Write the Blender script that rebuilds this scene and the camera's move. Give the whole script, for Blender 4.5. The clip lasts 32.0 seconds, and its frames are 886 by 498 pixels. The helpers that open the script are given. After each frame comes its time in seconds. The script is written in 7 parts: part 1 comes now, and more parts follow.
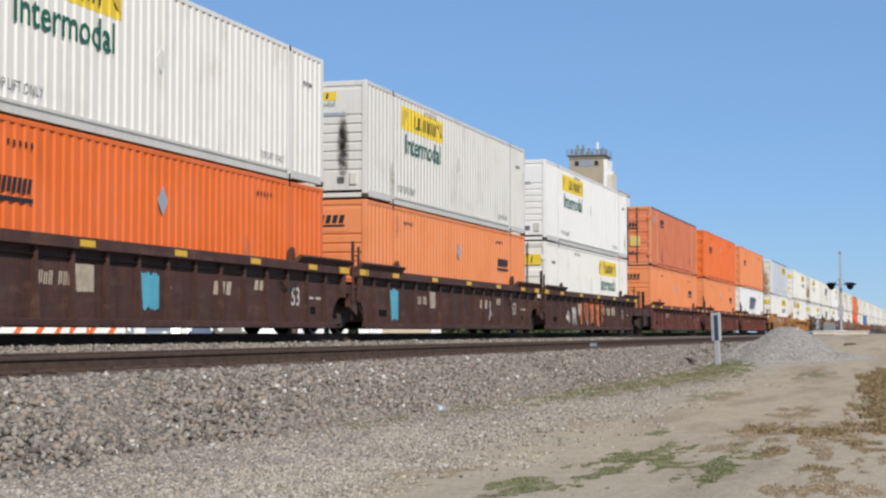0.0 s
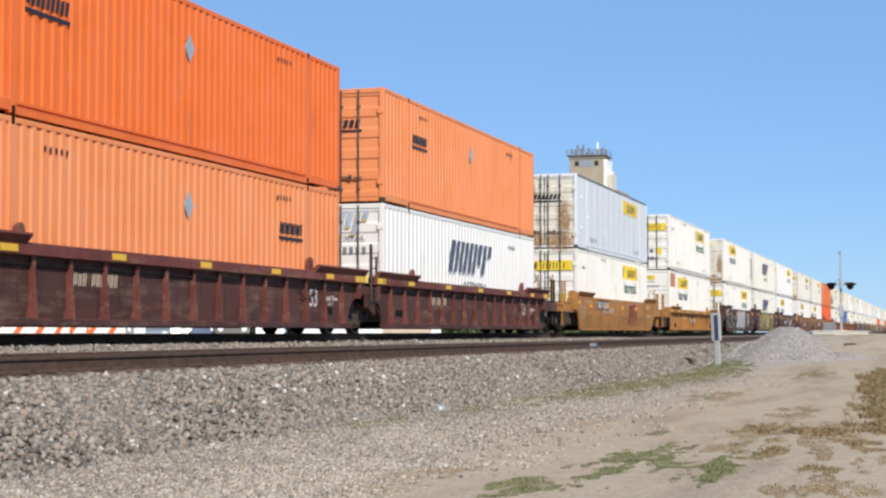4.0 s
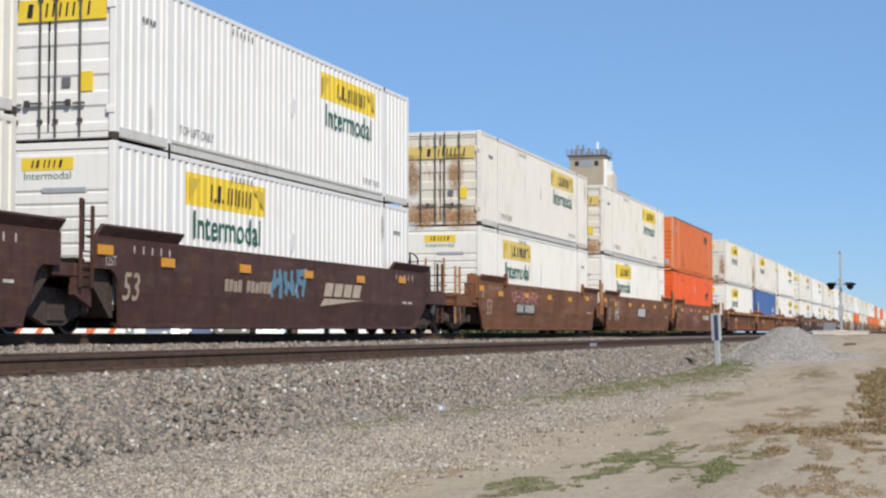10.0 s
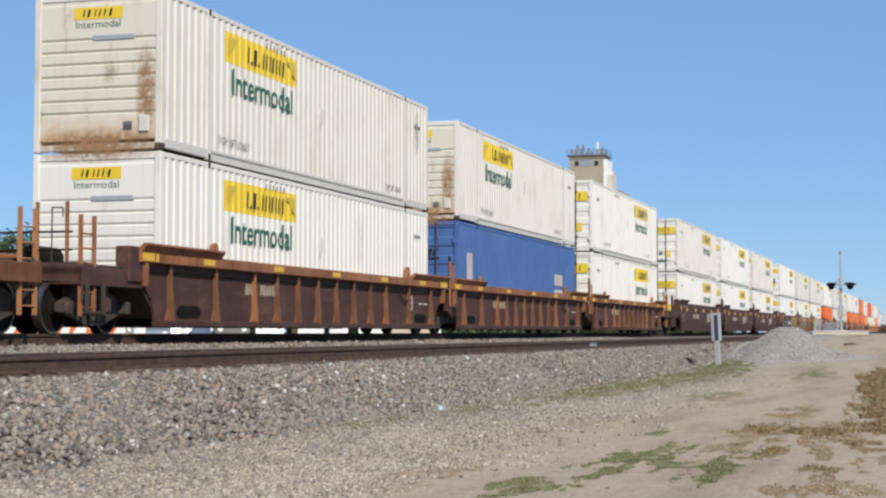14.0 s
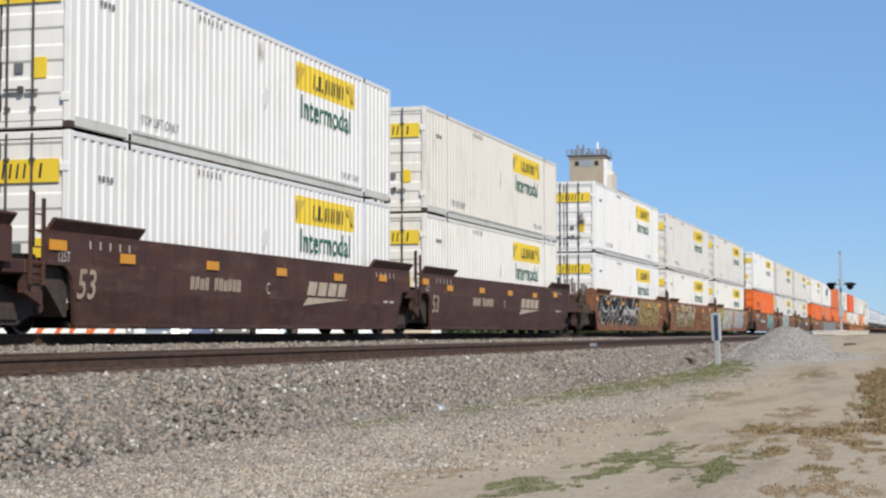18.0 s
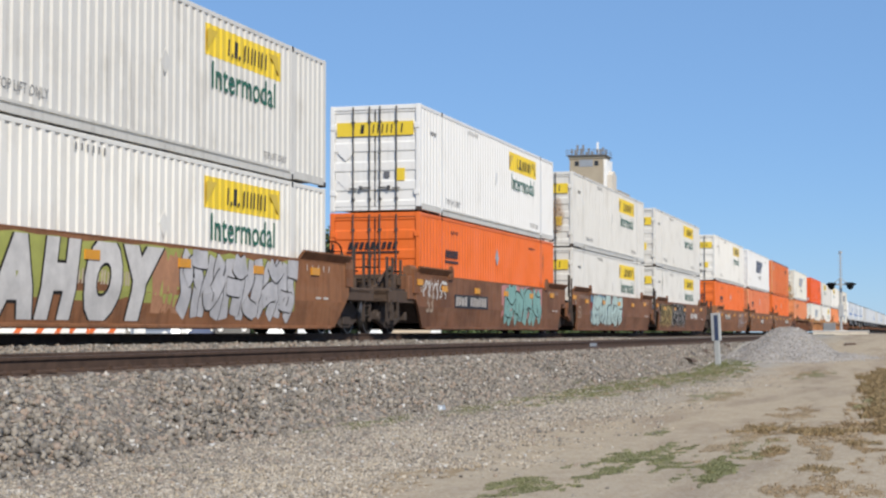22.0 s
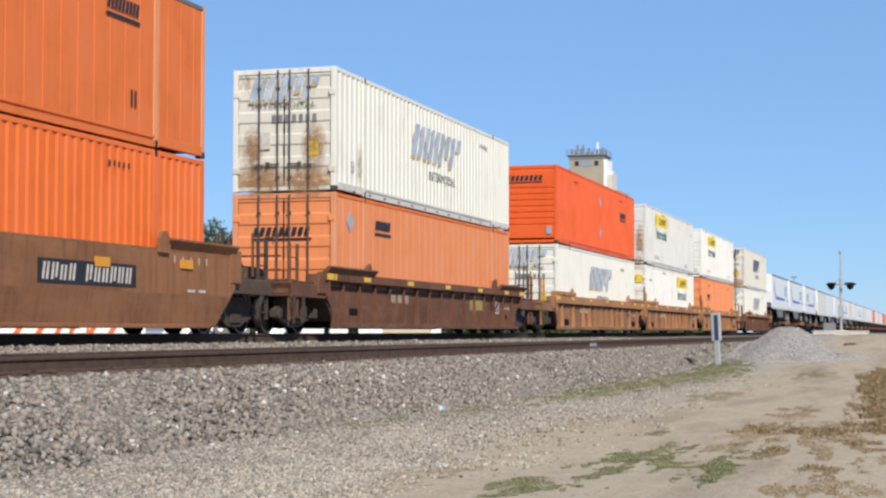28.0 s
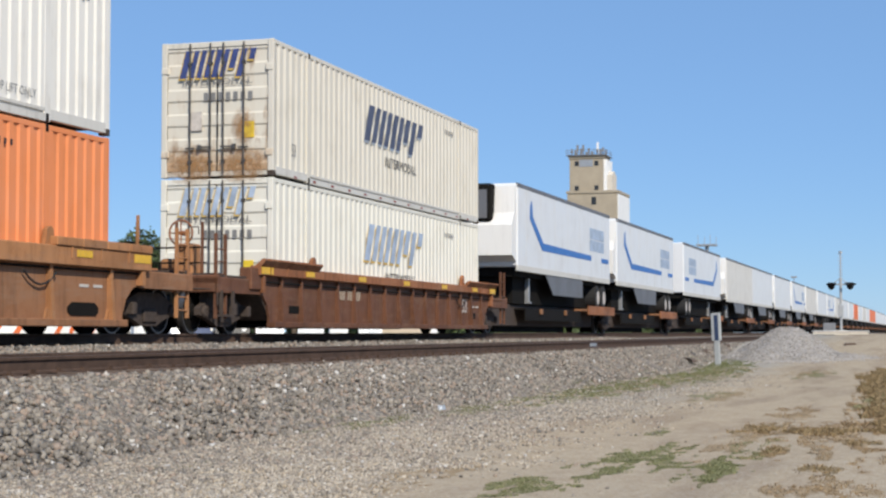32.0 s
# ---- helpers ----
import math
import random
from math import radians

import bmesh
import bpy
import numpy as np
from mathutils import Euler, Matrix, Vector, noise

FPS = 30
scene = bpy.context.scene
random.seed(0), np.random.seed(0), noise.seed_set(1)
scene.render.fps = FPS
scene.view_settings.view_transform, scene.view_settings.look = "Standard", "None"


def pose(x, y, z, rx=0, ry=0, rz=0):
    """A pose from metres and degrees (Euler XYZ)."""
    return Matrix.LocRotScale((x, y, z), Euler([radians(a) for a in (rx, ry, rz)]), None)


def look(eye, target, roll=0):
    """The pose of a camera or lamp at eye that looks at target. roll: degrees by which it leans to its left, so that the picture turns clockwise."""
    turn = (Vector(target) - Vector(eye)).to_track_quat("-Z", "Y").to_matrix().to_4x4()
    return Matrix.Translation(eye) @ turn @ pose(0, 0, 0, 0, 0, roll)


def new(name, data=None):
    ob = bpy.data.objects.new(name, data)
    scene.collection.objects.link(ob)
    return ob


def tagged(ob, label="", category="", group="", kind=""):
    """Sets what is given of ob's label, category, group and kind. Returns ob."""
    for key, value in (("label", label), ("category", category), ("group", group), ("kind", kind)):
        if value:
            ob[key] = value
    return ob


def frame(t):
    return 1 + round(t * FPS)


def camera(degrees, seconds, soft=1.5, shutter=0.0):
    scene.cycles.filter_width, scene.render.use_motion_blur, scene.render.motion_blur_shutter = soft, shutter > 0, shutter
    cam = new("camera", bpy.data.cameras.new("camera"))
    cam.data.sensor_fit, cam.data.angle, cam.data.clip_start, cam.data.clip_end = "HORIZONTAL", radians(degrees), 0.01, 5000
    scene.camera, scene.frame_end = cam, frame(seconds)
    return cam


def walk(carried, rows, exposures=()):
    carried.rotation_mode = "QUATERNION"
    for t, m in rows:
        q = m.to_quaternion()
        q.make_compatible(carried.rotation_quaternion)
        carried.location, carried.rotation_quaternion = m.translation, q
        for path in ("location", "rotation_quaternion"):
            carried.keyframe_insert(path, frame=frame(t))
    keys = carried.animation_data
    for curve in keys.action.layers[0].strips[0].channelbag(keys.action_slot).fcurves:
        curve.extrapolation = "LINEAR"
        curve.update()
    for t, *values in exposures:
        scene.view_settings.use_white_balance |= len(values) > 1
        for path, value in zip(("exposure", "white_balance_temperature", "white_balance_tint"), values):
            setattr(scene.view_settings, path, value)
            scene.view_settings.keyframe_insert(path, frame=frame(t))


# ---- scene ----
import itertools

# ------------------------------------------------------------------ camera
EYE = Vector((0.0, 0.0, 1.2))
EXPOSURES = [(0, -0.11), (1.2, -0.06), (2, 0.05), (3, 0.25), (3.5, 0.2), (5.5, -0.03), (26, -0.05), (27.5, 0.1), (28.5, 0.1), (30, 0.1), (31, 0.09), (32, -0.02)]
cam = camera(30.31, 32.0, soft=2.35)
VIEW = look(EYE, EYE + Vector((math.cos(radians(16.69)) * math.cos(radians(2.91)),
                               math.sin(radians(16.69)) * math.cos(radians(2.91)),
                               math.sin(radians(2.91)))))
walk(cam, [(0, VIEW), (32, VIEW)], EXPOSURES)

# ------------------------------------------------------------------ light
SUN_AZ, SUN_EL = radians(219.5), radians(38.5)      # heading to the sun from +X, counter-clockwise
world = bpy.data.worlds.new("world")
scene.world = world
world.use_nodes = True
wn = world.node_tree.nodes
sky = wn.new("ShaderNodeTexSky")
sky.sky_type, sky.sun_disc = "NISHITA", False
sky.sun_elevation, sky.sun_rotation = SUN_EL, radians(90) - SUN_AZ
sky.altitude, sky.air_density, sky.dust_density, sky.ozone_density = 1500, 1.0, 0.0, 4.0
clear = wn.new("ShaderNodeMix")                 # a clear, deep blue day
clear.data_type, clear.blend_type = "RGBA", "MULTIPLY"
clear.inputs["Factor"].default_value, clear.inputs["B"].default_value = 1.0, (0.76, 0.91, 1.09, 1)
world.node_tree.links.new(sky.outputs[0], clear.inputs["A"])
even = wn.new("ShaderNodeMix")                  # light haze evens the blue from zenith to horizon
even.data_type = "RGBA"
even.inputs["Factor"].default_value, even.inputs["B"].default_value = 0.55, (2.42, 4.35, 7.45, 1)
world.node_tree.links.new(clear.outputs["Result"], even.inputs["A"])
world.node_tree.links.new(even.outputs["Result"], wn["Background"].inputs[0])
wn["Background"].inputs[1].default_value = 0.106
sun = new("sun", bpy.data.lights.new("sun", "SUN"))
sun.data.energy, sun.data.angle, sun.data.color = 4.6, radians(0.6), (1.0, 0.915, 0.785)
sun_to = Vector((math.cos(SUN_AZ) * math.cos(SUN_EL), math.sin(SUN_AZ) * math.cos(SUN_EL), math.sin(SUN_EL)))
sun.matrix_world = look(sun_to * 60, (0, 0, 0))


# ------------------------------------------------------------------ mesh tools
class G:
    """Collects faces of one mesh."""

    def __init__(self):
        self.v, self.f = [], []

    def add(self, vs, fs):
        o = len(self.v)
        self.v += [tuple(p) for p in vs]
        self.f += [tuple(i + o for i in f) for f in fs]
        return self

    def box(self, x0, x1, y0, y1, z0, z1, c=0.0):
        lo, hi = (min(x0, x1), min(y0, y1), min(z0, z1)), (max(x0, x1), max(y0, y1), max(z0, z1))
        if c <= 0:
            vs = [((lo, hi)[i & 1][0], (lo, hi)[i >> 1 & 1][1], (lo, hi)[i >> 2 & 1][2]) for i in range(8)]
            return self.add(vs, [(0, 2, 3, 1), (4, 5, 7, 6), (0, 1, 5, 4), (2, 6, 7, 3), (0, 4, 6, 2), (1, 3, 7, 5)])
        vs, idx = [], {}
        for s in itertools.product((0, 1), repeat=3):
            for a in range(3):
                p = [(lo, hi)[s[k]][k] + (0 if k == a else (c, -c)[s[k]]) for k in range(3)]
                idx[s, a] = len(vs)
                vs.append(p)
        fs = []
        ring = ((0, 0), (1, 0), (1, 1), (0, 1))
        for a in range(3):
            for e in (0, 1):
                q = []
                for i, j in ring:
                    s = [0, 0, 0]
                    s[a], s[(a + 1) % 3], s[(a + 2) % 3] = e, i, j
                    q.append(idx[tuple(s), a])
                fs.append(q if e else q[::-1])
            b, d = (a + 1) % 3, (a + 2) % 3
            for i, j in ring:
                s0, s1 = [0, 0, 0], [0, 0, 0]
                s0[a], s1[a] = 0, 1
                s0[b] = s1[b] = i
                s0[d] = s1[d] = j
                q = [idx[tuple(s0), b], idx[tuple(s1), b], idx[tuple(s1), d], idx[tuple(s0), d]]
                fs.append(q if i == j else q[::-1])
        for s in itertools.product((0, 1), repeat=3):
            q = [idx[s, 0], idx[s, 1], idx[s, 2]]
            fs.append(q if sum(s) % 2 else q[::-1])
        return self.add(vs, fs)

    def prism(self, pts, y0, y1, plane="xz"):
        """A polygon in the xz, yz or xy plane, given depth from y0 to y1 along the third axis."""
        def put(p, d):
            return {"xz": (p[0], d, p[1]), "yz": (d, p[0], p[1]), "xy": (p[0], p[1], d)}[plane]
        n = len(pts)
        vs = [put(p, y0) for p in pts] + [put(p, y1) for p in pts]
        fs = [tuple(range(n)), tuple(range(2 * n - 1, n - 1, -1))]
        fs += [(i, n + i, n + (i + 1) % n, (i + 1) % n) for i in range(n)]
        return self.add(vs, fs)

    def tube(self, p, q, r, n=8, r2=None, caps=True):
        p, q = Vector(p), Vector(q)
        d = (q - p).normalized()
        a = d.orthogonal().normalized()
        b = d.cross(a)
        r2 = r if r2 is None else r2
        vs = [o + (a * math.cos(2 * math.pi * i / n) + b * math.sin(2 * math.pi * i / n)) * k for o, k in ((p, r), (q, r2)) for i in range(n)]
        fs = [(i, (i + 1) % n, n + (i + 1) % n, n + i) for i in range(n)]
        if caps:
            fs += [tuple(range(n - 1, -1, -1)), tuple(range(n, 2 * n))]
        return self.add(vs, fs)

    def lathe(self, prof, n=20, at=(0, 0, 0), axis="y", caps=True):
        """Rings of (radius, distance) round the y or z axis."""
        vs = []
        for r, d in prof:
            for i in range(n):
                c, s = r * math.cos(2 * math.pi * i / n), r * math.sin(2 * math.pi * i / n)
                vs.append((at[0] + c, at[1] + d, at[2] + s) if axis == "y" else (at[0] + c, at[1] + s, at[2] + d))
        fs = [(k * n + i, k * n + (i + 1) % n, (k + 1) * n + (i + 1) % n, (k + 1) * n + i) for k in range(len(prof) - 1) for i in range(n)]
        if caps:
            fs += [tuple(range(n - 1, -1, -1)), tuple(range((len(prof) - 1) * n, len(prof) * n))]
        return self.add(vs, fs)


MESHES = {}


def mesh(key, build, mat):
    """One mesh for each key and material; build() gives a G."""
    k = (key, mat.name)
    if k not in MESHES:
        g = build()
        me = bpy.data.meshes.new(str(key if isinstance(key, str) else key[0]))
        me.from_pydata(g.v, [], g.f)
        bm = bmesh.new()
        bm.from_mesh(me)
        bmesh.ops.recalc_face_normals(bm, faces=bm.faces)
        bm.to_mesh(me)
        bm.free()
        me.materials.append(mat)
        MESHES[k] = me
    return MESHES[k]


def part(name, me, parent, label="", m=None):
    ob = new(name, me)
    ob.parent = parent
    if m is not None:
        ob.matrix_local = m
    if label:
        ob["label"] = label
    return ob


def thing(name, label, category, group="", m=None):
    ob = new(name)
    ob.empty_display_size = 0.3
    if m is not None:
        ob.matrix_basis = m
    return tagged(ob, label, category, group)


def array_mesh(name, verts, faces, mat, sides):
    """A mesh from numpy arrays; every face has the same number of sides."""
    me = bpy.data.meshes.new(name)
    me.vertices.add(len(verts))
    me.vertices.foreach_set("co", np.asarray(verts, dtype=np.float32).ravel())
    me.loops.add(len(faces) * sides)
    me.loops.foreach_set("vertex_index", np.asarray(faces, dtype=np.int32).ravel())
    me.polygons.add(len(faces))
    me.polygons.foreach_set("loop_start", np.arange(len(faces), dtype=np.int32) * sides)
    me.update(calc_edges=True)
    me.materials.append(mat)
    return me


SIDE = pose(0, 0, 0, 90)                      # lettering on a face that looks to -Y
FRONT = pose(0, 0, 0, 90, 0, -90)             # lettering on a face that looks to -X


def letters(text, size, mat, parent, m, name="lettering", stretch=1.0, bold=0.0, slant=0.0):
    k = (text, size, mat.name, stretch, bold, slant)
    if k not in MESHES:
        cu = bpy.data.curves.new("lettering", "FONT")
        cu.body, cu.size, cu.resolution_u, cu.offset, cu.shear = text, size, 2, bold, slant
        cu.align_x, cu.align_y = "CENTER", "CENTER"
        ob = bpy.data.objects.new("lettering", cu)
        me = bpy.data.meshes.new_from_object(ob)
        me.transform(Matrix.Diagonal((stretch, 1, 1, 1)))
        me.materials.clear()
        me.materials.append(mat)
        bpy.data.objects.remove(ob)
        bpy.data.curves.remove(cu)
        MESHES[k] = me
    return part(name, MESHES[k], parent, "", m)


# ------------------------------------------------------------------ materials
def material(name):
    mat = bpy.data.materials.new(name)
    mat.use_nodes = True
    t = mat.node_tree
    return mat, t, t.nodes["Principled BSDF"]


def node(t, kind, **inputs):
    n = t.nodes.new(kind)
    for key, value in inputs.items():
        n.inputs[key.replace("_", " ")].default_value = value
    return n


def place(t, scale, shuffle=True):
    """Object space, shifted by each object's own random number, scaled."""
    tc, mp = t.nodes.new("ShaderNodeTexCoord"), t.nodes.new("ShaderNodeMapping")
    mp.inputs["Scale"].default_value = scale
    t.links.new(tc.outputs["Object"], mp.inputs["Vector"])
    if shuffle:
        oi = t.nodes.new("ShaderNodeObjectInfo")
        mu = node(t, "ShaderNodeMath")
        mu.operation, mu.inputs[1].default_value = "MULTIPLY", 71.0
        t.links.new(oi.outputs["Random"], mu.inputs[0])
        t.links.new(mu.outputs[0], mp.inputs["Location"])
    return mp.outputs[0]


def noise_at(t, vec, scale, detail=5.0, rough=0.6):
    n = node(t, "ShaderNodeTexNoise", Scale=scale, Detail=detail, Roughness=rough)
    t.links.new(vec, n.inputs["Vector"])
    return n.outputs["Fac"]


def ramp(t, fac, a, b, va=0.0, vb=1.0):
    n = t.nodes.new("ShaderNodeMapRange")
    n.inputs["From Min"].default_value, n.inputs["From Max"].default_value = a, b
    n.inputs["To Min"].default_value, n.inputs["To Max"].default_value = va, vb
    t.links.new(fac, n.inputs["Value"])
    return n.outputs[0]


def times(t, a, b, op="MULTIPLY"):
    n = t.nodes.new("ShaderNodeMath")
    n.operation = op
    for i, x in enumerate((a, b)):
        if isinstance(x, (int, float)):
            n.inputs[i].default_value = x
        else:
            t.links.new(x, n.inputs[i])
    return n.outputs[0]


def blend(t, fac, a, b):
    n = t.nodes.new("ShaderNodeMix")
    n.data_type = "RGBA"
    for socket, x in ((n.inputs["Factor"], fac), (n.inputs["A"], a), (n.inputs["B"], b)):
        if isinstance(x, (tuple, list)):
            socket.default_value = (*x, 1) if len(x) == 3 else x
        elif isinstance(x, (int, float)):
            socket.default_value = x
        else:
            t.links.new(x, socket)
    return n.outputs["Result"]


def bumped(t, bsdf, height, strength, distance):
    b = node(t, "ShaderNodeBump", Strength=strength, Distance=distance)
    t.links.new(height, b.inputs["Height"])
    t.links.new(b.outputs[0], bsdf.inputs["Normal"])


def paint(name, col, dirt=(0.2, 0.15, 0.1), amount=0.35, rough=0.5, fade=0.12, streak=1.0, metal=0.0):
    """Weathered paint on steel: run-down streaks, blotches, faded parts, fine grain."""
    mat, t, b = material(name)
    run = noise_at(t, place(t, (5.0, 5.0, 0.32)), 1.6, 6.0, 0.65)
    blot = noise_at(t, place(t, (1, 1, 1)), 0.9, 7.0, 0.62)
    grain = noise_at(t, place(t, (1, 1, 1), False), 45.0, 3.0)
    d = times(t, ramp(t, run, 0.5, 0.68), ramp(t, blot, 0.36, 0.64))
    d = times(t, d, amount * streak)
    e = times(t, ramp(t, blot, 0.52, 0.72), amount * 0.5)
    d = times(t, d, e, "ADD")
    d = times(t, d, ramp(t, grain, 0.25, 0.8, 0.75, 1.15))
    pale = tuple(c + (0.62 - c) * 0.35 for c in col)
    base = blend(t, times(t, ramp(t, blot, 0.2, 0.6, 1.0, 0.0), fade), col, pale)
    t.links.new(blend(t, d, base, dirt), b.inputs["Base Color"])
    t.links.new(ramp(t, blot, 0.2, 0.8, rough - 0.08, rough + 0.16), b.inputs["Roughness"])
    b.inputs["Metallic"].default_value, b.inputs["Specular IOR Level"].default_value = metal, 0.35
    bumped(t, b, blot, 0.12, 0.02)
    return mat


def rusty_end(name, col):
    """Container end paint with rust creeping up from the lower edge and running down below fittings."""
    mat, t, b = material(name)
    v = place(t, (1, 1, 1))
    cloud, mid = noise_at(t, v, 1.1, 7.0, 0.65), noise_at(t, v, 5.0, 7.0, 0.7)
    run = noise_at(t, place(t, (3.0, 3.0, 0.5)), 1.5, 6.0, 0.68)
    tc, sep = t.nodes.new("ShaderNodeTexCoord"), t.nodes.new("ShaderNodeSeparateXYZ")
    t.links.new(tc.outputs["Object"], sep.inputs[0])
    low = ramp(t, times(t, sep.outputs["Z"], times(t, mid, -0.75), "ADD"), 0.28, -0.22)
    c = blend(t, times(t, times(t, ramp(t, run, 0.5, 0.7), ramp(t, cloud, 0.35, 0.65)), 0.6), col, (0.44, 0.29, 0.15))
    c = blend(t, times(t, ramp(t, times(t, run, cloud), 0.30, 0.42), 0.75), c, (0.22, 0.12, 0.06))
    c = blend(t, times(t, low, 0.7), c, (0.50, 0.30, 0.14))
    t.links.new(c, b.inputs["Base Color"])
    b.inputs["Roughness"].default_value, b.inputs["Specular IOR Level"].default_value = 0.65, 0.3
    bumped(t, b, mid, 0.15, 0.02)
    return mat


def smear(name, col, thick=0.85):
    """A soft-edged stain that thins out to nothing at its rim."""
    mat, t, b = material(name)
    tc = t.nodes.new("ShaderNodeTexCoord")
    far = t.nodes.new("ShaderNodeVectorMath")
    far.operation, far.inputs[1].default_value = "DISTANCE", (0.5, 0.5, 0.5)
    flat = t.nodes.new("ShaderNodeVectorMath")
    flat.operation, flat.inputs[1].default_value = "MULTIPLY_ADD", (1, 1, 0)
    flat.inputs[2].default_value = (0, 0, 0.5)
    t.links.new(tc.outputs["Generated"], flat.inputs[0])
    t.links.new(flat.outputs[0], far.inputs[0])
    n = noise_at(t, place(t, (1, 1, 1)), 7.0, 6.0, 0.7)
    f = times(t, ramp(t, far.outputs["Value"], 0.5, 0.1), ramp(t, n, 0.32, 0.62))
    t.links.new(times(t, f, thick), b.inputs["Alpha"])
    b.inputs["Base Color"].default_value, b.inputs["Roughness"].default_value = (*col, 1), 0.9
    return mat


def grimy(name, col, dark=0.35, pale=0.3, rusty=0.35):
    """Hard-worn car paint: soot clouds, dusty scuffs, rust freckles and run-down streaks."""
    mat, t, b = material(name)
    v = place(t, (1, 1, 1))
    cloud, mid = noise_at(t, v, 0.55, 8.0, 0.68), noise_at(t, v, 3.1, 8.0, 0.7)
    run = noise_at(t, place(t, (4.2, 4.2, 0.4)), 1.4, 7.0, 0.7)
    scuff = noise_at(t, place(t, (0.5, 2.0, 3.4)), 1.3, 7.0, 0.68)
    fine = noise_at(t, v, 24.0, 5.0, 0.7)
    c = blend(t, times(t, ramp(t, cloud, 0.44, 0.60), dark), col, tuple(k * 0.3 for k in col))
    c = blend(t, times(t, ramp(t, run, 0.5, 0.62), dark * 0.8), c, tuple(k * 0.25 for k in col))
    c = blend(t, times(t, times(t, ramp(t, scuff, 0.5, 0.6), ramp(t, mid, 0.4, 0.6)), pale), c, (0.30, 0.22, 0.16))
    c = blend(t, times(t, times(t, ramp(t, mid, 0.52, 0.6), ramp(t, fine, 0.4, 0.6)), rusty), c, (0.26, 0.095, 0.035))
    t.links.new(c, b.inputs["Base Color"])
    t.links.new(ramp(t, mid, 0.2, 0.8, 0.55, 0.9), b.inputs["Roughness"])
    b.inputs["Specular IOR Level"].default_value = 0.25
    bumped(t, b, mid, 0.25, 0.02)
    return mat


def plain(name, col, rough=0.6, metal=0.0, vary=0.25, scale=6.0, bump=0.2, spec=0.4):
    mat, t, b = material(name)
    n = noise_at(t, place(t, (1, 1, 1)), scale, 6.0, 0.65)
    t.links.new(blend(t, ramp(t, n, 0.25, 0.75), tuple(c * (1 - vary) for c in col), tuple(min(1, c * (1 + vary)) for c in col)), b.inputs["Base Color"])
    t.links.new(ramp(t, n, 0.2, 0.8, rough - 0.1, min(1, rough + 0.1)), b.inputs["Roughness"])
    b.inputs["Metallic"].default_value, b.inputs["Specular IOR Level"].default_value = metal, spec
    bumped(t, b, n, bump, 0.02)
    return mat


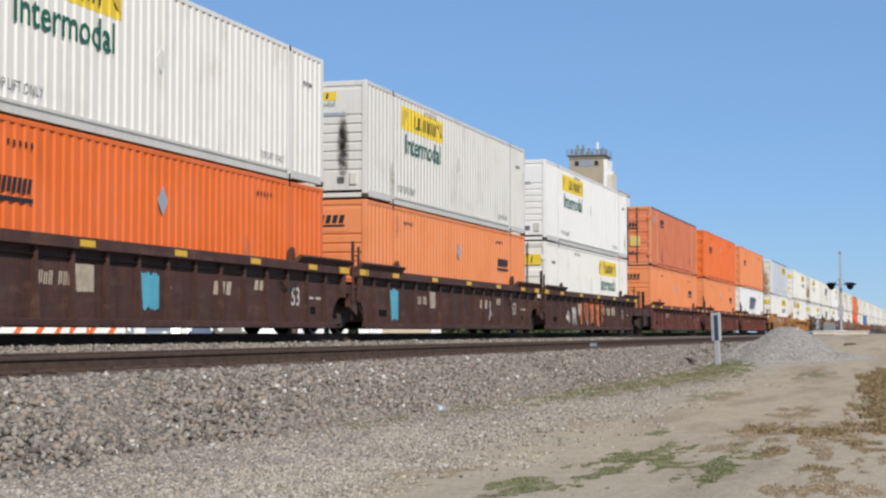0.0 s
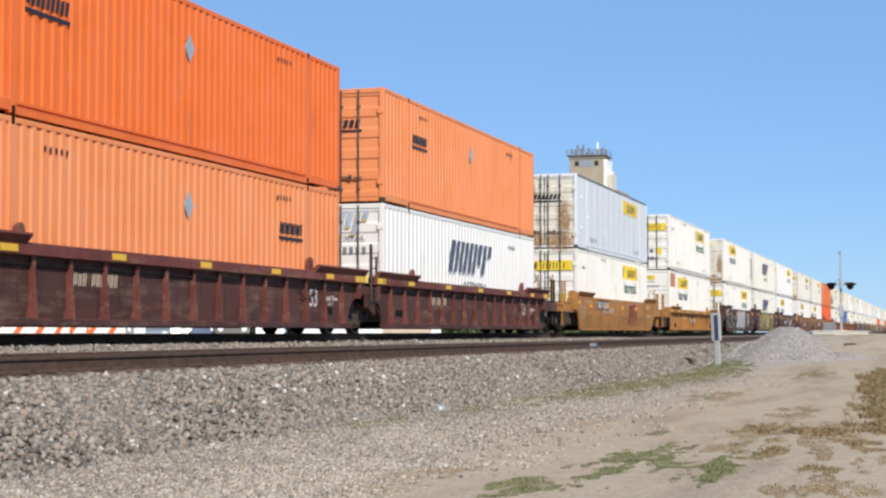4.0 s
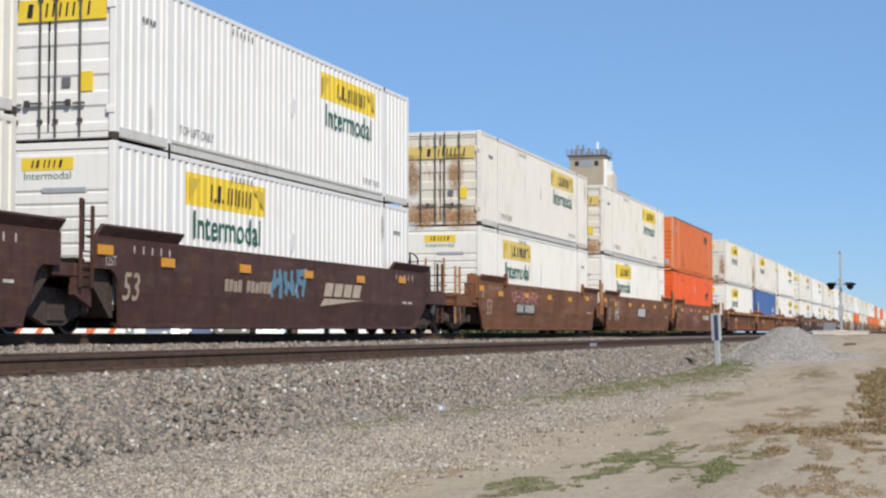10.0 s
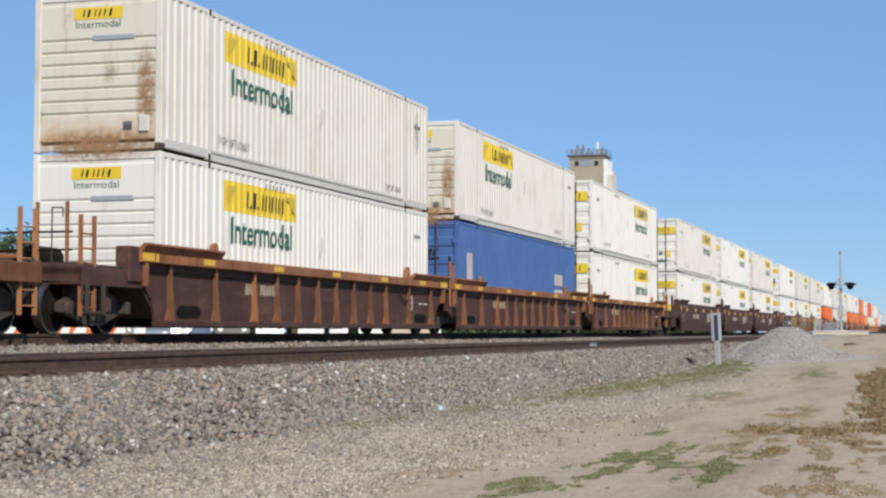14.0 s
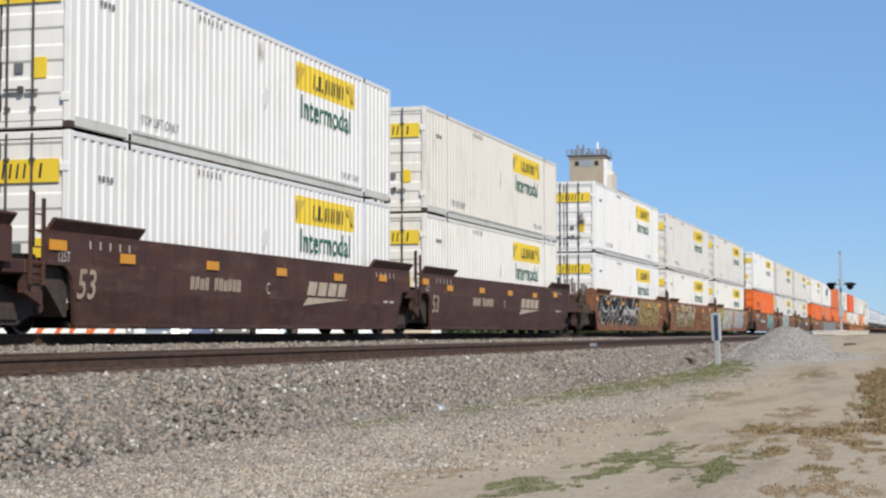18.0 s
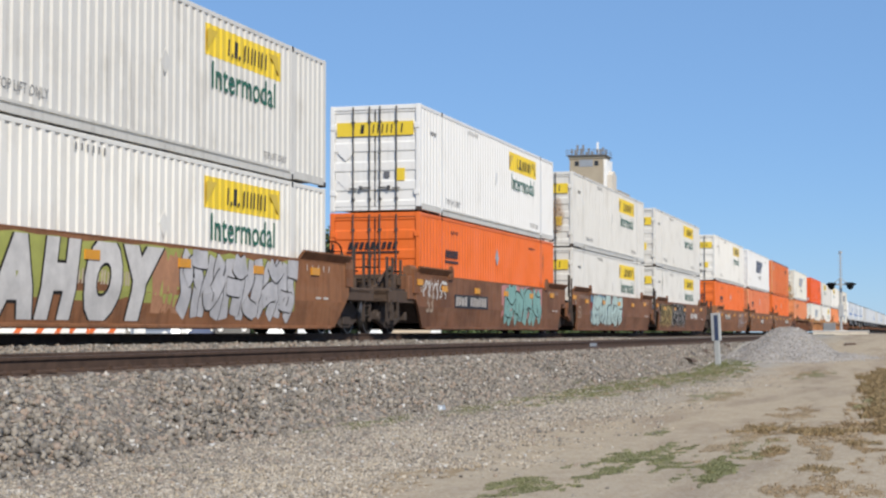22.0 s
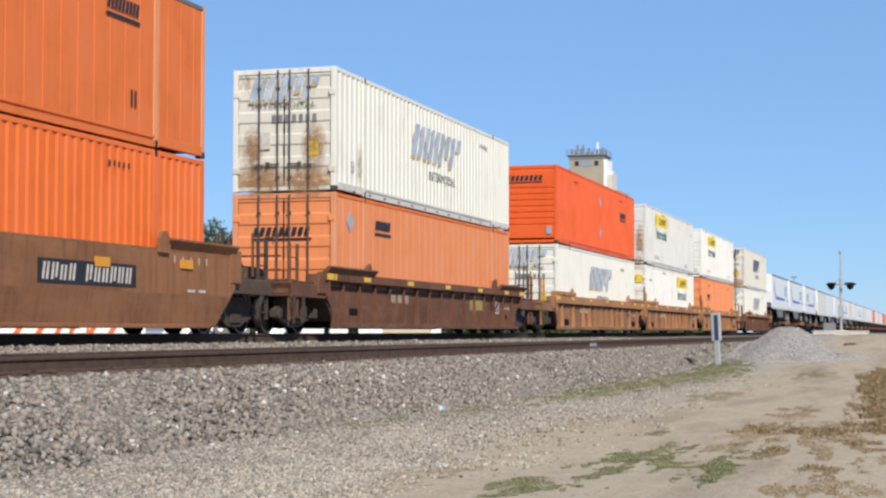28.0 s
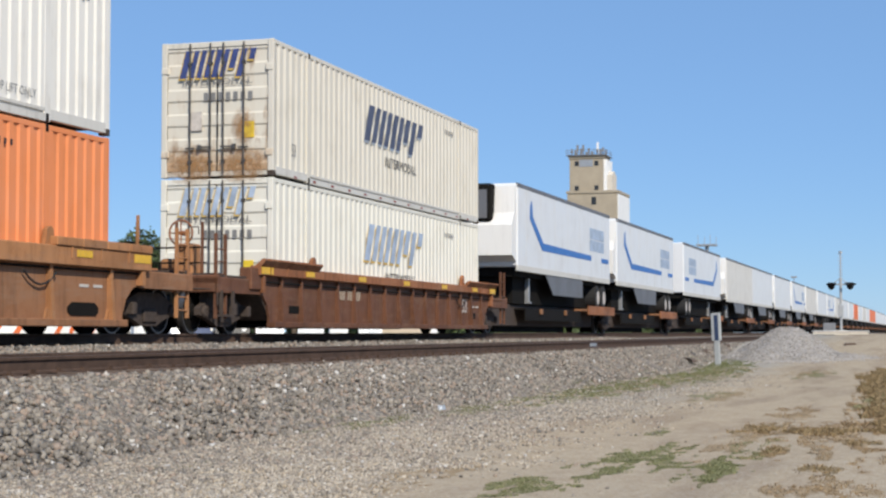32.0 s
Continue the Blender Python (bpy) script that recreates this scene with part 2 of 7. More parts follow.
MAT = {
    "bright": paint("bright_white_paint", (0.765, 0.755, 0.73), (0.3, 0.28, 0.25), 0.2, 0.42, 0.05),
    "white": paint("white_paint", (0.76, 0.74, 0.685), (0.28, 0.23, 0.17), 0.3, 0.5, 0.08),
    "cream": paint("cream_white_paint", (0.70, 0.672, 0.61), (0.27, 0.2, 0.13), 0.32, 0.55, 0.1),
    "grey_white": paint("grey_white_paint", (0.655, 0.64, 0.60), (0.22, 0.19, 0.15), 0.34, 0.55, 0.1),
    "mark_dull": paint("dull_off_white_paint", (0.645, 0.61, 0.53), (0.24, 0.2, 0.15), 0.3, 0.55, 0.08),
    "mark_white": paint("off_white_paint", (0.73, 0.71, 0.63), (0.28, 0.24, 0.18), 0.26, 0.5, 0.06),
    "dirty": rusty_end("rust_stained_white_paint", (0.66, 0.62, 0.53)),
    "orange": paint("orange_paint", (0.76, 0.15, 0.02), (0.22, 0.09, 0.05), 0.3, 0.5, 0.14),
    "orange_pale": paint("faded_orange_paint", (0.76, 0.25, 0.088), (0.3, 0.15, 0.09), 0.25, 0.6, 0.25),
    "orange_red": paint("red_orange_paint", (0.75, 0.105, 0.013), (0.2, 0.08, 0.05), 0.25, 0.5, 0.12),
    "orange_dull": paint("dull_orange_paint", (0.69, 0.158, 0.03), (0.3, 0.1, 0.045), 0.4, 0.6, 0.1),
    "orange_worn": paint("worn_pinkish_orange_paint", (0.66, 0.18, 0.07), (0.3, 0.13, 0.08), 0.4, 0.65, 0.25),
    "orange_post": paint("sun_bleached_orange_paint", (0.68, 0.27, 0.12), (0.3, 0.15, 0.09), 0.35, 0.65, 0.3),
    "blue": paint("blue_paint", (0.055, 0.13, 0.34), (0.1, 0.1, 0.12), 0.3, 0.5, 0.15),
    "reefer": paint("aluminium_white_paint", (0.71, 0.72, 0.73), (0.28, 0.25, 0.22), 0.2, 0.35, 0.08),
    "rail_grey": paint("galvanised_rail", (0.61, 0.595, 0.55), (0.2, 0.17, 0.14), 0.4, 0.55, 0.1),
    "roof_grey": paint("grey_roof_rail", (0.13, 0.135, 0.15), (0.2, 0.18, 0.15), 0.3, 0.5, 0.1),
    "yellow": paint("yellow_panel_paint", (0.76, 0.55, 0.04), (0.35, 0.22, 0.06), 0.2, 0.5, 0.1),
    "yellow_old": paint("faded_yellow_panel_paint", (0.62, 0.47, 0.13), (0.45, 0.36, 0.2), 0.35, 0.6, 0.3),
    "yellow_dim": paint("dull_yellow_panel_paint", (0.66, 0.47, 0.05), (0.35, 0.22, 0.06), 0.2, 0.5, 0.1),
    "green": plain("green_lettering", (0.012, 0.12, 0.07), 0.5),
    "black": plain("black_lettering", (0.018, 0.018, 0.022), 0.55),
    "grey_ink": plain("grey_lettering", (0.2, 0.2, 0.2), 0.6),
    "logo_slate": plain("slate_lettering", (0.07, 0.085, 0.14), 0.6, 0.0, 0.3, 3.0),
    "logo_blue": plain("blue_lettering", (0.045, 0.065, 0.19), 0.55, 0.0, 0.3, 3.0),
    "logo_gold": plain("gold_lettering", (0.62, 0.42, 0.10), 0.5),
    "logo_faded": plain("faded_blue_lettering", (0.36, 0.44, 0.56), 0.6, 0.0, 0.35, 2.0),
    "white_ink": plain("white_lettering", (0.54, 0.49, 0.44), 0.6, 0.0, 0.3, 9.0),
    "brown_dark": grimy("dark_brown_car_paint", (0.082, 0.041, 0.033), 0.35, 0.14, 0.2),
    "brown": grimy("brown_car_paint", (0.23, 0.105, 0.056), 0.5, 0.16, 0.35),
    "brown_tan": grimy("tan_brown_side_paint", (0.285, 0.126, 0.058), 0.4, 0.14, 0.35),
    "brown_warm": grimy("warm_brown_car_paint", (0.21, 0.088, 0.04), 0.5, 0.35, 0.3),
    "maroon": grimy("maroon_car_paint", (0.165, 0.05, 0.04), 0.4, 0.35, 0.2),
    "maroon_dark": grimy("dark_maroon_car_paint", (0.085, 0.036, 0.031), 0.4, 0.3, 0.2),
    "rusty": grimy("rusty_car_paint", (0.34, 0.14, 0.065), 0.55, 0.3, 0.5),
    "tan": grimy("mustard_car_paint", (0.42, 0.19, 0.05), 0.4, 0.25, 0.3),
    "tan_brown": grimy("tan_brown_car_paint", (0.31, 0.15, 0.075), 0.45, 0.4, 0.3),
    "tan_light": grimy("light_tan_car_paint", (0.43, 0.205, 0.09), 0.35, 0.3, 0.3),
    "brown_mid": grimy("middling_brown_car_paint", (0.163, 0.073, 0.042), 0.4, 0.2, 0.3),
    "faded_ink": plain("faded_tan_lettering", (0.37, 0.285, 0.21), 0.75, 0.0, 0.35, 6.0),
    "iron": plain("grimy_cast_iron", (0.012, 0.0105, 0.0095), 0.88, 0.0, 0.4, 9.0, 0.4, 0.12),
    "iron_pale": plain("dusty_cast_iron", (0.07, 0.054, 0.046), 0.92, 0.0, 0.35, 9.0, 0.4, 0.2),
    "tread": plain("polished_wheel_tread", (0.16, 0.15, 0.145), 0.4, 0.8, 0.15),
    "rubber": plain("black_rubber", (0.02, 0.02, 0.021), 0.85),
    "marker": plain("amber_marker_sheeting", (0.66, 0.29, 0.02), 0.45, 0.0, 0.12),
    "marker_yellow": plain("yellow_marker_sheeting", (0.70, 0.42, 0.03), 0.45, 0.0, 0.15),
    "placard": plain("grey_placard", (0.42, 0.45, 0.48), 0.4, 0.3, 0.12),
    # near-black for dark parts; also stands for shade under trailers and in slots
    "dark": plain("near_black", (0.012, 0.011, 0.010), 0.9, spec=0.1),
    "steel_rod": plain("weathered_steel_rod", (0.10, 0.095, 0.09), 0.5, 0.5, 0.25),
}


def earth():
    """Trodden sandy dirt with gravel spread over it and faint tracks."""
    mat, t, b = material("sandy_dirt")
    v = place(t, (1, 1, 1), False)
    big, mid, fine = noise_at(t, v, 0.35, 6.0), noise_at(t, v, 2.3, 7.0, 0.65), noise_at(t, v, 28.0, 5.0, 0.7)
    along = noise_at(t, place(t, (0.16, 0.9, 1), False), 1.0, 5.0)
    vo = node(t, "ShaderNodeTexVoronoi", Scale=26.0)
    t.links.new(v, vo.inputs["Vector"])
    tan = blend(t, ramp(t, mid, 0.25, 0.75), (0.345, 0.258, 0.16), (0.475, 0.378, 0.25))
    tan = blend(t, times(t, ramp(t, along, 0.48, 0.62), 0.7), tan, (0.25, 0.175, 0.105))
    tan = blend(t, times(t, ramp(t, fine, 0.5, 0.62), 0.45), tan, (0.53, 0.485, 0.41))
    tan = blend(t, times(t, ramp(t, fine, 0.45, 0.36), 0.45), tan, (0.2, 0.155, 0.11))
    crumb = noise_at(t, v, 9.0, 6.0, 0.7)
    tan = blend(t, times(t, ramp(t, crumb, 0.52, 0.64), 0.4), tan, (0.27, 0.22, 0.16))
    tan = blend(t, times(t, ramp(t, crumb, 0.46, 0.36), 0.35), tan, (0.52, 0.455, 0.36))
    stone = blend(t, vo.outputs["Color"], (0.21, 0.195, 0.165), (0.46, 0.43, 0.375))
    sep = t.nodes.new("ShaderNodeSeparateXYZ")
    t.links.new(v, sep.inputs[0])
    near_track = ramp(t, times(t, sep.outputs["Y"], times(t, ramp(t, big, 0.2, 0.8), 2.6), "ADD"), 5.6, 7.4)
    near_cam = ramp(t, sep.outputs["X"], 9.0, 22.0, 0.25, 0.0)
    g = times(t, near_track, near_cam, "ADD")
    g = times(t, g, ramp(t, mid, 0.3, 0.6, 0.55, 1.0))
    t.links.new(blend(t, g, tan, stone), b.inputs["Base Color"])
    b.inputs["Roughness"].default_value = 0.95
    h = times(t, times(t, fine, 0.6), vo.outputs["Distance"], "SUBTRACT")
    bumped(t, b, h, 0.5, 0.02)
    return mat


def ballast_bed():
    mat, t, b = material("crushed_stone_bed")
    v = place(t, (1, 1, 1), False)
    vo = node(t, "ShaderNodeTexVoronoi", Scale=17.0)
    t.links.new(v, vo.inputs["Vector"])
    hue = t.nodes.new("ShaderNodeSeparateColor")
    t.links.new(vo.outputs["Color"], hue.inputs[0])
    c = blend(t, ramp(t, hue.outputs[0], 0.1, 0.95), (0.085, 0.075, 0.062), (0.30, 0.268, 0.225))
    c = blend(t, times(t, ramp(t, hue.outputs[1], 0.6, 1.0), 0.5), c, (0.33, 0.235, 0.19))
    c = blend(t, times(t, ramp(t, noise_at(t, v, 0.7, 5.0), 0.4, 0.75), 0.35), c, (0.40, 0.35, 0.28))
    t.links.new(c, b.inputs["Base Color"])
    b.inputs["Roughness"].default_value = 0.92
    bumped(t, b, times(t, vo.outputs["Distance"], -1.0), 1.0, 0.05)
    return mat


def stones_mat(name, dark, light, warm):
    mat, t, b = material(name)
    geo = t.nodes.new("ShaderNodeNewGeometry")
    r = geo.outputs["Random Per Island"]
    wn_ = t.nodes.new("ShaderNodeTexWhiteNoise")
    wn_.noise_dimensions = "1D"
    t.links.new(r, wn_.inputs["W"])
    n = noise_at(t, place(t, (1, 1, 1), False), 60.0, 4.0)
    c = blend(t, ramp(t, r, 0.0, 1.0), dark, light)
    c = blend(t, ramp(t, wn_.outputs["Value"], 0.72, 0.9), c, warm)
    c = blend(t, ramp(t, wn_.outputs["Value"], 0.975, 0.98), c, (0.55, 0.53, 0.5))
    c = blend(t, times(t, ramp(t, n, 0.4, 0.7), 0.3), c, (0.5, 0.47, 0.43))
    t.links.new(c, b.inputs["Base Color"])
    b.inputs["Roughness"].default_value = 0.88
    return mat


def blades_mat(name, a, c):
    mat, t, b = material(name)
    geo = t.nodes.new("ShaderNodeNewGeometry")
    t.links.new(blend(t, geo.outputs["Random Per Island"], a, c), b.inputs["Base Color"])
    b.inputs["Roughness"].default_value = 0.75
    return mat


MAT.update({
    "earth": earth(),
    "bed": ballast_bed(),
    "stones": stones_mat("crushed_stone", (0.068, 0.059, 0.049), (0.315, 0.278, 0.23), (0.275, 0.205, 0.155)),
    "heap": stones_mat("fine_grey_gravel", (0.21, 0.195, 0.185), (0.43, 0.405, 0.38), (0.38, 0.34, 0.29)),
    "heap_body": plain("heaped_gravel", (0.31, 0.29, 0.27), 0.95, 0.0, 0.4, 7.0, 0.8),
    "pale_stones": stones_mat("pale_gravel", (0.18, 0.152, 0.115), (0.50, 0.44, 0.36), (0.40, 0.33, 0.24)),
    "rail_side": plain("rusty_rail_steel", (0.082, 0.052, 0.038), 0.85, 0.0, 0.45, 5.0, 0.3, 0.2),
    "rail_top": plain("worn_rail_head", (0.11, 0.085, 0.075), 0.5, 0.5, 0.2, 5.0),
    "tie": plain("weathered_timber_tie", (0.105, 0.075, 0.058), 0.9, 0.0, 0.45, 3.0, 0.5),
    "grass": blades_mat("green_grass", (0.085, 0.105, 0.042), (0.25, 0.25, 0.12)),
    "straw": blades_mat("dry_grass", (0.17, 0.11, 0.055), (0.38, 0.28, 0.16)),
    "weed": blades_mat("brown_weeds", (0.15, 0.11, 0.05), (0.34, 0.245, 0.13)),
    "weed_thatch": plain("weed_root_mat", (0.23, 0.175, 0.10), 0.95, 0.0, 0.4, 14.0, 0.6, 0.1),
    # brake grime and the shade over coupled ends, in one dark colour
    "shaded_grime": plain("grime_and_shade", (0.085, 0.054, 0.036), 0.8, 0.0, 0.3, 3.0, 0.5),
    "thatch": plain("trodden_grass_thatch", (0.22, 0.205, 0.115), 0.95, 0.0, 0.4, 14.0, 0.6, 0.1),
    "dead_thatch": plain("dead_grass_thatch", (0.32, 0.245, 0.155), 0.95, 0.0, 0.4, 14.0, 0.6, 0.1),
    "leaves": blades_mat("tree_leaves", (0.018, 0.035, 0.010), (0.075, 0.105, 0.032)),
    "bark": plain("tree_bark", (0.10, 0.075, 0.055), 0.9, 0.0, 0.35, 4.0, 0.6),
    "concrete": plain("weathered_concrete", (0.37, 0.315, 0.235), 0.85, 0.0, 0.14, 0.35, 0.1),
    "pale_concrete": plain("pale_concrete", (0.60, 0.55, 0.47), 0.85, 0.0, 0.12, 2.0, 0.2),
    "white_wall": plain("plain_white", (0.80, 0.80, 0.78), 0.6, 0.0, 0.05, 0.6, 0.05),
    "window": plain("dark_window_glass", (0.03, 0.032, 0.035), 0.2, 0.0, 0.2),
    "galv": plain("galvanised_steel", (0.42, 0.43, 0.44), 0.45, 0.6, 0.15, 3.0),
    "mast_grey": plain("grey_mast_paint", (0.36, 0.37, 0.38), 0.6, 0.0, 0.15, 3.0),
    "dark_steel": plain("dark_grey_steel", (0.2, 0.205, 0.215), 0.6, 0.0, 0.2, 2.0),
    "white_post": plain("grey_plastic_post", (0.40, 0.42, 0.42), 0.55, 0.0, 0.15, 4.0),
    "navy": plain("navy_decal", (0.03, 0.05, 0.11), 0.5),
    "cone_orange": plain("orange_barrier_sheeting", (0.66, 0.15, 0.04), 0.5, 0.0, 0.1),
    "car_white": plain("white_car_paint", (0.74, 0.75, 0.76), 0.25, 0.0, 0.03, 1.0, 0.0),
    "car_blue": plain("blue_car_paint", (0.015, 0.045, 0.14), 0.5, 0.0, 0.05, 1.0, 0.0),
    "car_silver": plain("silver_car_paint", (0.42, 0.44, 0.46), 0.3, 0.5, 0.05, 1.0, 0.0),
    "car_black": plain("black_car_paint", (0.015, 0.015, 0.017), 0.3, 0.0, 0.05, 1.0, 0.0),
    "car_beige": plain("beige_car_paint", (0.55, 0.46, 0.35), 0.35, 0.0, 0.05, 1.0, 0.0),
    "car_red": plain("red_car_paint", (0.38, 0.03, 0.025), 0.25, 0.0, 0.05, 1.0, 0.0),
})

# ------------------------------------------------------------------ ground
TRACK_Y, NEAR_Y = 14.515, 10.25
RAIL_Z, CAR_Z, NEAR_RAIL_Z = 1.17, 1.10, 0.93      # car heights count from CAR_Z, a hand below the rail's top


def step(a, b, x):
    k = min(1.0, max(0.0, (x - a) / (b - a)))
    return k * k * (3 - 2 * k)


def ground_z(x, y):
    z = 0.60 * step(7.5, 10.0, y) + -0.15 * step(18.0, 24.0, y)
    z += 1.10 * step(50 + 9 * noise.noise((y * 0.45, 1.5, 0)), 98, x) * (1 - step(108, 150, x)) * (1 - step(7.6, 10.0, y)) * step(-60, -20, y)
    near = max(0.0, 1 - math.hypot(x - 20, y - 3) / 70)
    z += near * (0.05 * noise.noise((x * 0.35, y * 0.5, 0)) + 0.022 * noise.noise((x * 1.7, y * 2.1, 3)))
    return z


def spread(parts):
    out = []
    for a, b, s in parts:
        out += list(np.arange(a, b, s))
    return out + [parts[-1][1]]


def build_ground():
    xs = spread([(-3000, -200, 350), (-200, -20, 20), (-20, 6, 2), (6, 62, 0.4), (62, 70, 0.5), (70, 160, 2), (160, 500, 20), (500, 4600, 320)])
    ys = spread([(-3000, -200, 350), (-200, -20, 20), (-20, -2, 1.5), (-2, 10.4, 0.3), (10.4, 30, 2), (30, 300, 20), (300, 3600, 320)])
    vs = [(x, y, ground_z(x, y)) for x in xs for y in ys]
    n = len(ys)
    fs = [(i * n + j, (i + 1) * n + j, (i + 1) * n + j + 1, i * n + j + 1) for i in range(len(xs) - 1) for j in range(n - 1)]
    me = array_mesh("ground", vs, fs, MAT["earth"], 4)
    me.polygons.foreach_set("use_smooth", [True] * len(me.polygons))
    tagged(new("ground", me), "sandy dirt ground strewn with gravel", "ground", kind="structure")


BED = [(7.15, -0.06), (7.4, 0.06), (7.7, 0.2), (8.0, 0.36), (8.3, 0.51), (8.6, 0.63), (8.9, 0.685), (9.15, 0.675), (9.38, 0.63), (9.65, 0.63),
       (10.25, 0.66), (10.9, 0.715), (11.3, 0.75), (11.7, 0.79), (12.1, 0.85), (12.5, 0.9), (12.9, 0.935), (13.5, 0.95),
       (14.5, 0.95), (15.5, 0.95), (16.2, 0.97), (16.8, 1.0), (17.3, 1.03), (18.5, 1.03), (20.0, 1.0), (21.0, 0.9), (22.3, 0.35)]


def bed_z(y):
    return float(np.interp(y, [p[0] for p in BED], [p[1] for p in BED]))


def build_bed():
    xs = spread([(-140, 6, 4), (6, 62, 0.3), (62, 200, 2), (200, 1500, 30)])
    vs = []
    for x in xs:
        for y, z in BED:
            a = max(0.0, 1 - abs(x - 30) / 60)
            vs.append((x, y + 0.12 * a * noise.noise((x * 0.5, y, 7)), z + a * 0.05 * noise.noise((x * 2.2, y * 2.5, 1))))
    n = len(BED)
    fs = [(i * n + j, (i + 1) * n + j, (i + 1) * n + j + 1, i * n + j + 1) for i in range(len(xs) - 1) for j in range(n - 1)]
    me = array_mesh("ballast_bed", vs, fs, MAT["bed"], 4)
    tagged(new("ballast_bed", me), "grey crushed stone bed under both tracks", "ballast", kind="structure")


CUBE = np.array(list(itertools.product((-1, 1), repeat=3)), dtype=float)
CUBE_F = np.array([(0, 1, 3, 2), (4, 6, 7, 5), (0, 4, 5, 1), (2, 3, 7, 6), (0, 2, 6, 4), (1, 5, 7, 3)])


def scatter(name, label, centres, size_lo, size_hi, mat, rng, category="gravel"):
    """Many small broken stones as one piece of stuff."""
    k = len(centres)
    s = rng.uniform(size_lo, size_hi, (k, 1, 1)) * rng.uniform(0.6, 1.25, (k, 1, 3))
    v = CUBE[None] * s * rng.uniform(0.55, 1.1, (k, 8, 1)) + rng.normal(0, 0.12, (k, 8, 3)) * s
    a, b = rng.uniform(0, 6.28, k), rng.uniform(-0.9, 0.9, k)
    ca, sa, cb, sb = np.cos(a)[:, None], np.sin(a)[:, None], np.cos(b)[:, None], np.sin(b)[:, None]
    x, y, z = v[..., 0], v[..., 1] * cb - v[..., 2] * sb, v[..., 1] * sb + v[..., 2] * cb
    v = np.stack([x * ca - y * sa, x * sa + y * ca, z], -1) + np.asarray(centres)[:, None]
    f = (CUBE_F[None] + (np.arange(k) * 8)[:, None, None]).reshape(-1, 4)
    return tagged(new(name, array_mesh(name, v.reshape(-1, 3), f, mat, 4)), label, category, kind="stuff")


def build_stones():
    rng = np.random.default_rng(5)
    pts = []
    for x0, x1, y0, y1, per in ((7, 20, 7.05, 9.25, 330), (20, 34, 7.05, 9.2, 270), (34, 60, 7.1, 9.15, 150), (60, 110, 7.2, 9.1, 60),
                                (7, 40, 9.5, 11.0, 70), (7, 30, 11.0, 13.3, 200), (30, 70, 11.0, 13.3, 70), (9, 45, 13.3, 16, 50)):
        k = int((x1 - x0) * (y1 - y0) * per)
        q = np.stack([rng.uniform(x0, x1, k), rng.uniform(y0, y1, k)], 1)
        pts += [(x, y, bed_z(y) + rng.uniform(-0.008, 0.03)) for x, y in q]
    scatter("ballast_stones", "angular grey and pinkish crushed ballast stones", pts, 0.017, 0.037, MAT["stones"], rng, "ballast")
    pts = []
    for x0, x1, per in ((9, 16, 150), (16, 26, 110), (26, 45, 45)):
        k = int((x1 - x0) * 8 * per)
        q = np.stack([rng.uniform(x0, x1, k), 7.5 - np.abs(rng.normal(0, 1.0, k)) * 1.5], 1)
        pts += [(x, y, ground_z(x, y) + rng.uniform(-0.006, 0.006)) for x, y in q if y > 1.0 and noise.noise((x * 0.6, y * 0.9, 9)) > -0.35 + 0.12 * (6.6 - y)]
    scatter("loose_gravel", "loose grey gravel spread over the dirt", pts, 0.007, 0.02, MAT["stones"], rng)
    pts = []
    for x0, x1, per in ((9, 14, 950), (14, 20, 620), (20, 28, 240), (28, 48, 70)):
        k = int((x1 - x0) * 5.2 * per)
        q = np.stack([rng.uniform(x0, x1, k), rng.uniform(2.4, 7.6, k)], 1)
        low = 4.35
        pts += [(x, y, ground_z(x, y) + rng.uniform(-0.004, 0.005)) for x, y in q
                if 0.6 * noise.noise((x * 0.5, y * 0.8, 4)) + 0.4 * noise.noise((x * 2.5, y * 3, 4)) + rng.uniform(-0.35, 0.35) > 0.9 * (low - y) / 1.6]
    scatter("pale_gravel", "fine pale gravel trodden into the dirt", pts, 0.006, 0.018, MAT["pale_stones"], rng)


def blades(name, label, patches, mat, seed, category="grass"):
    """Grass blades in uneven patches: x, y, reach along x, reach along y, count, height."""
    rng = np.random.default_rng(seed)
    vs, fs = [], []
    for x, y, rx, ry, count, h in patches:
        rx, ry, h = rx * 1.3, ry * 1.35, h * 0.26
        for _ in range(int(count * 2.6)):
            a, r = rng.uniform(0, 6.28), rng.uniform(0, 1) ** 0.62
            px, py = x + rx * r * math.cos(a), y + ry * r * math.sin(a)
            if noise.noise((px * 0.9, py * 4.2, seed)) + 0.6 * noise.noise((px * 4.0, py * 10.0, seed)) < 0.0 + 0.6 * (r - 0.5):
                continue
            pz = max(ground_z(px, py), bed_z(py) if 7.15 < py < 17.5 else -9)
            hh, w, d = h * rng.uniform(0.4, 1.2), rng.uniform(0.004, 0.010), rng.uniform(0, 6.28)
            lean = hh * rng.uniform(0.2, 1.5)
            o = len(vs)
            c, s = math.cos(d), math.sin(d)
            vs += [(px - w * s, py + w * c, pz - 0.01), (px + w * s, py - w * c, pz - 0.01),
                   (px + lean * 0.4 * c, py + lean * 0.4 * s, pz + hh * 0.65), (px + lean * c, py + lean * s, pz + hh)]
            fs += [(o, o + 1, o + 2), (o + 2, o + 1, o + 3)]
    return tagged(new(name, array_mesh(name, vs, fs, mat, 3)), label, category, kind="stuff")


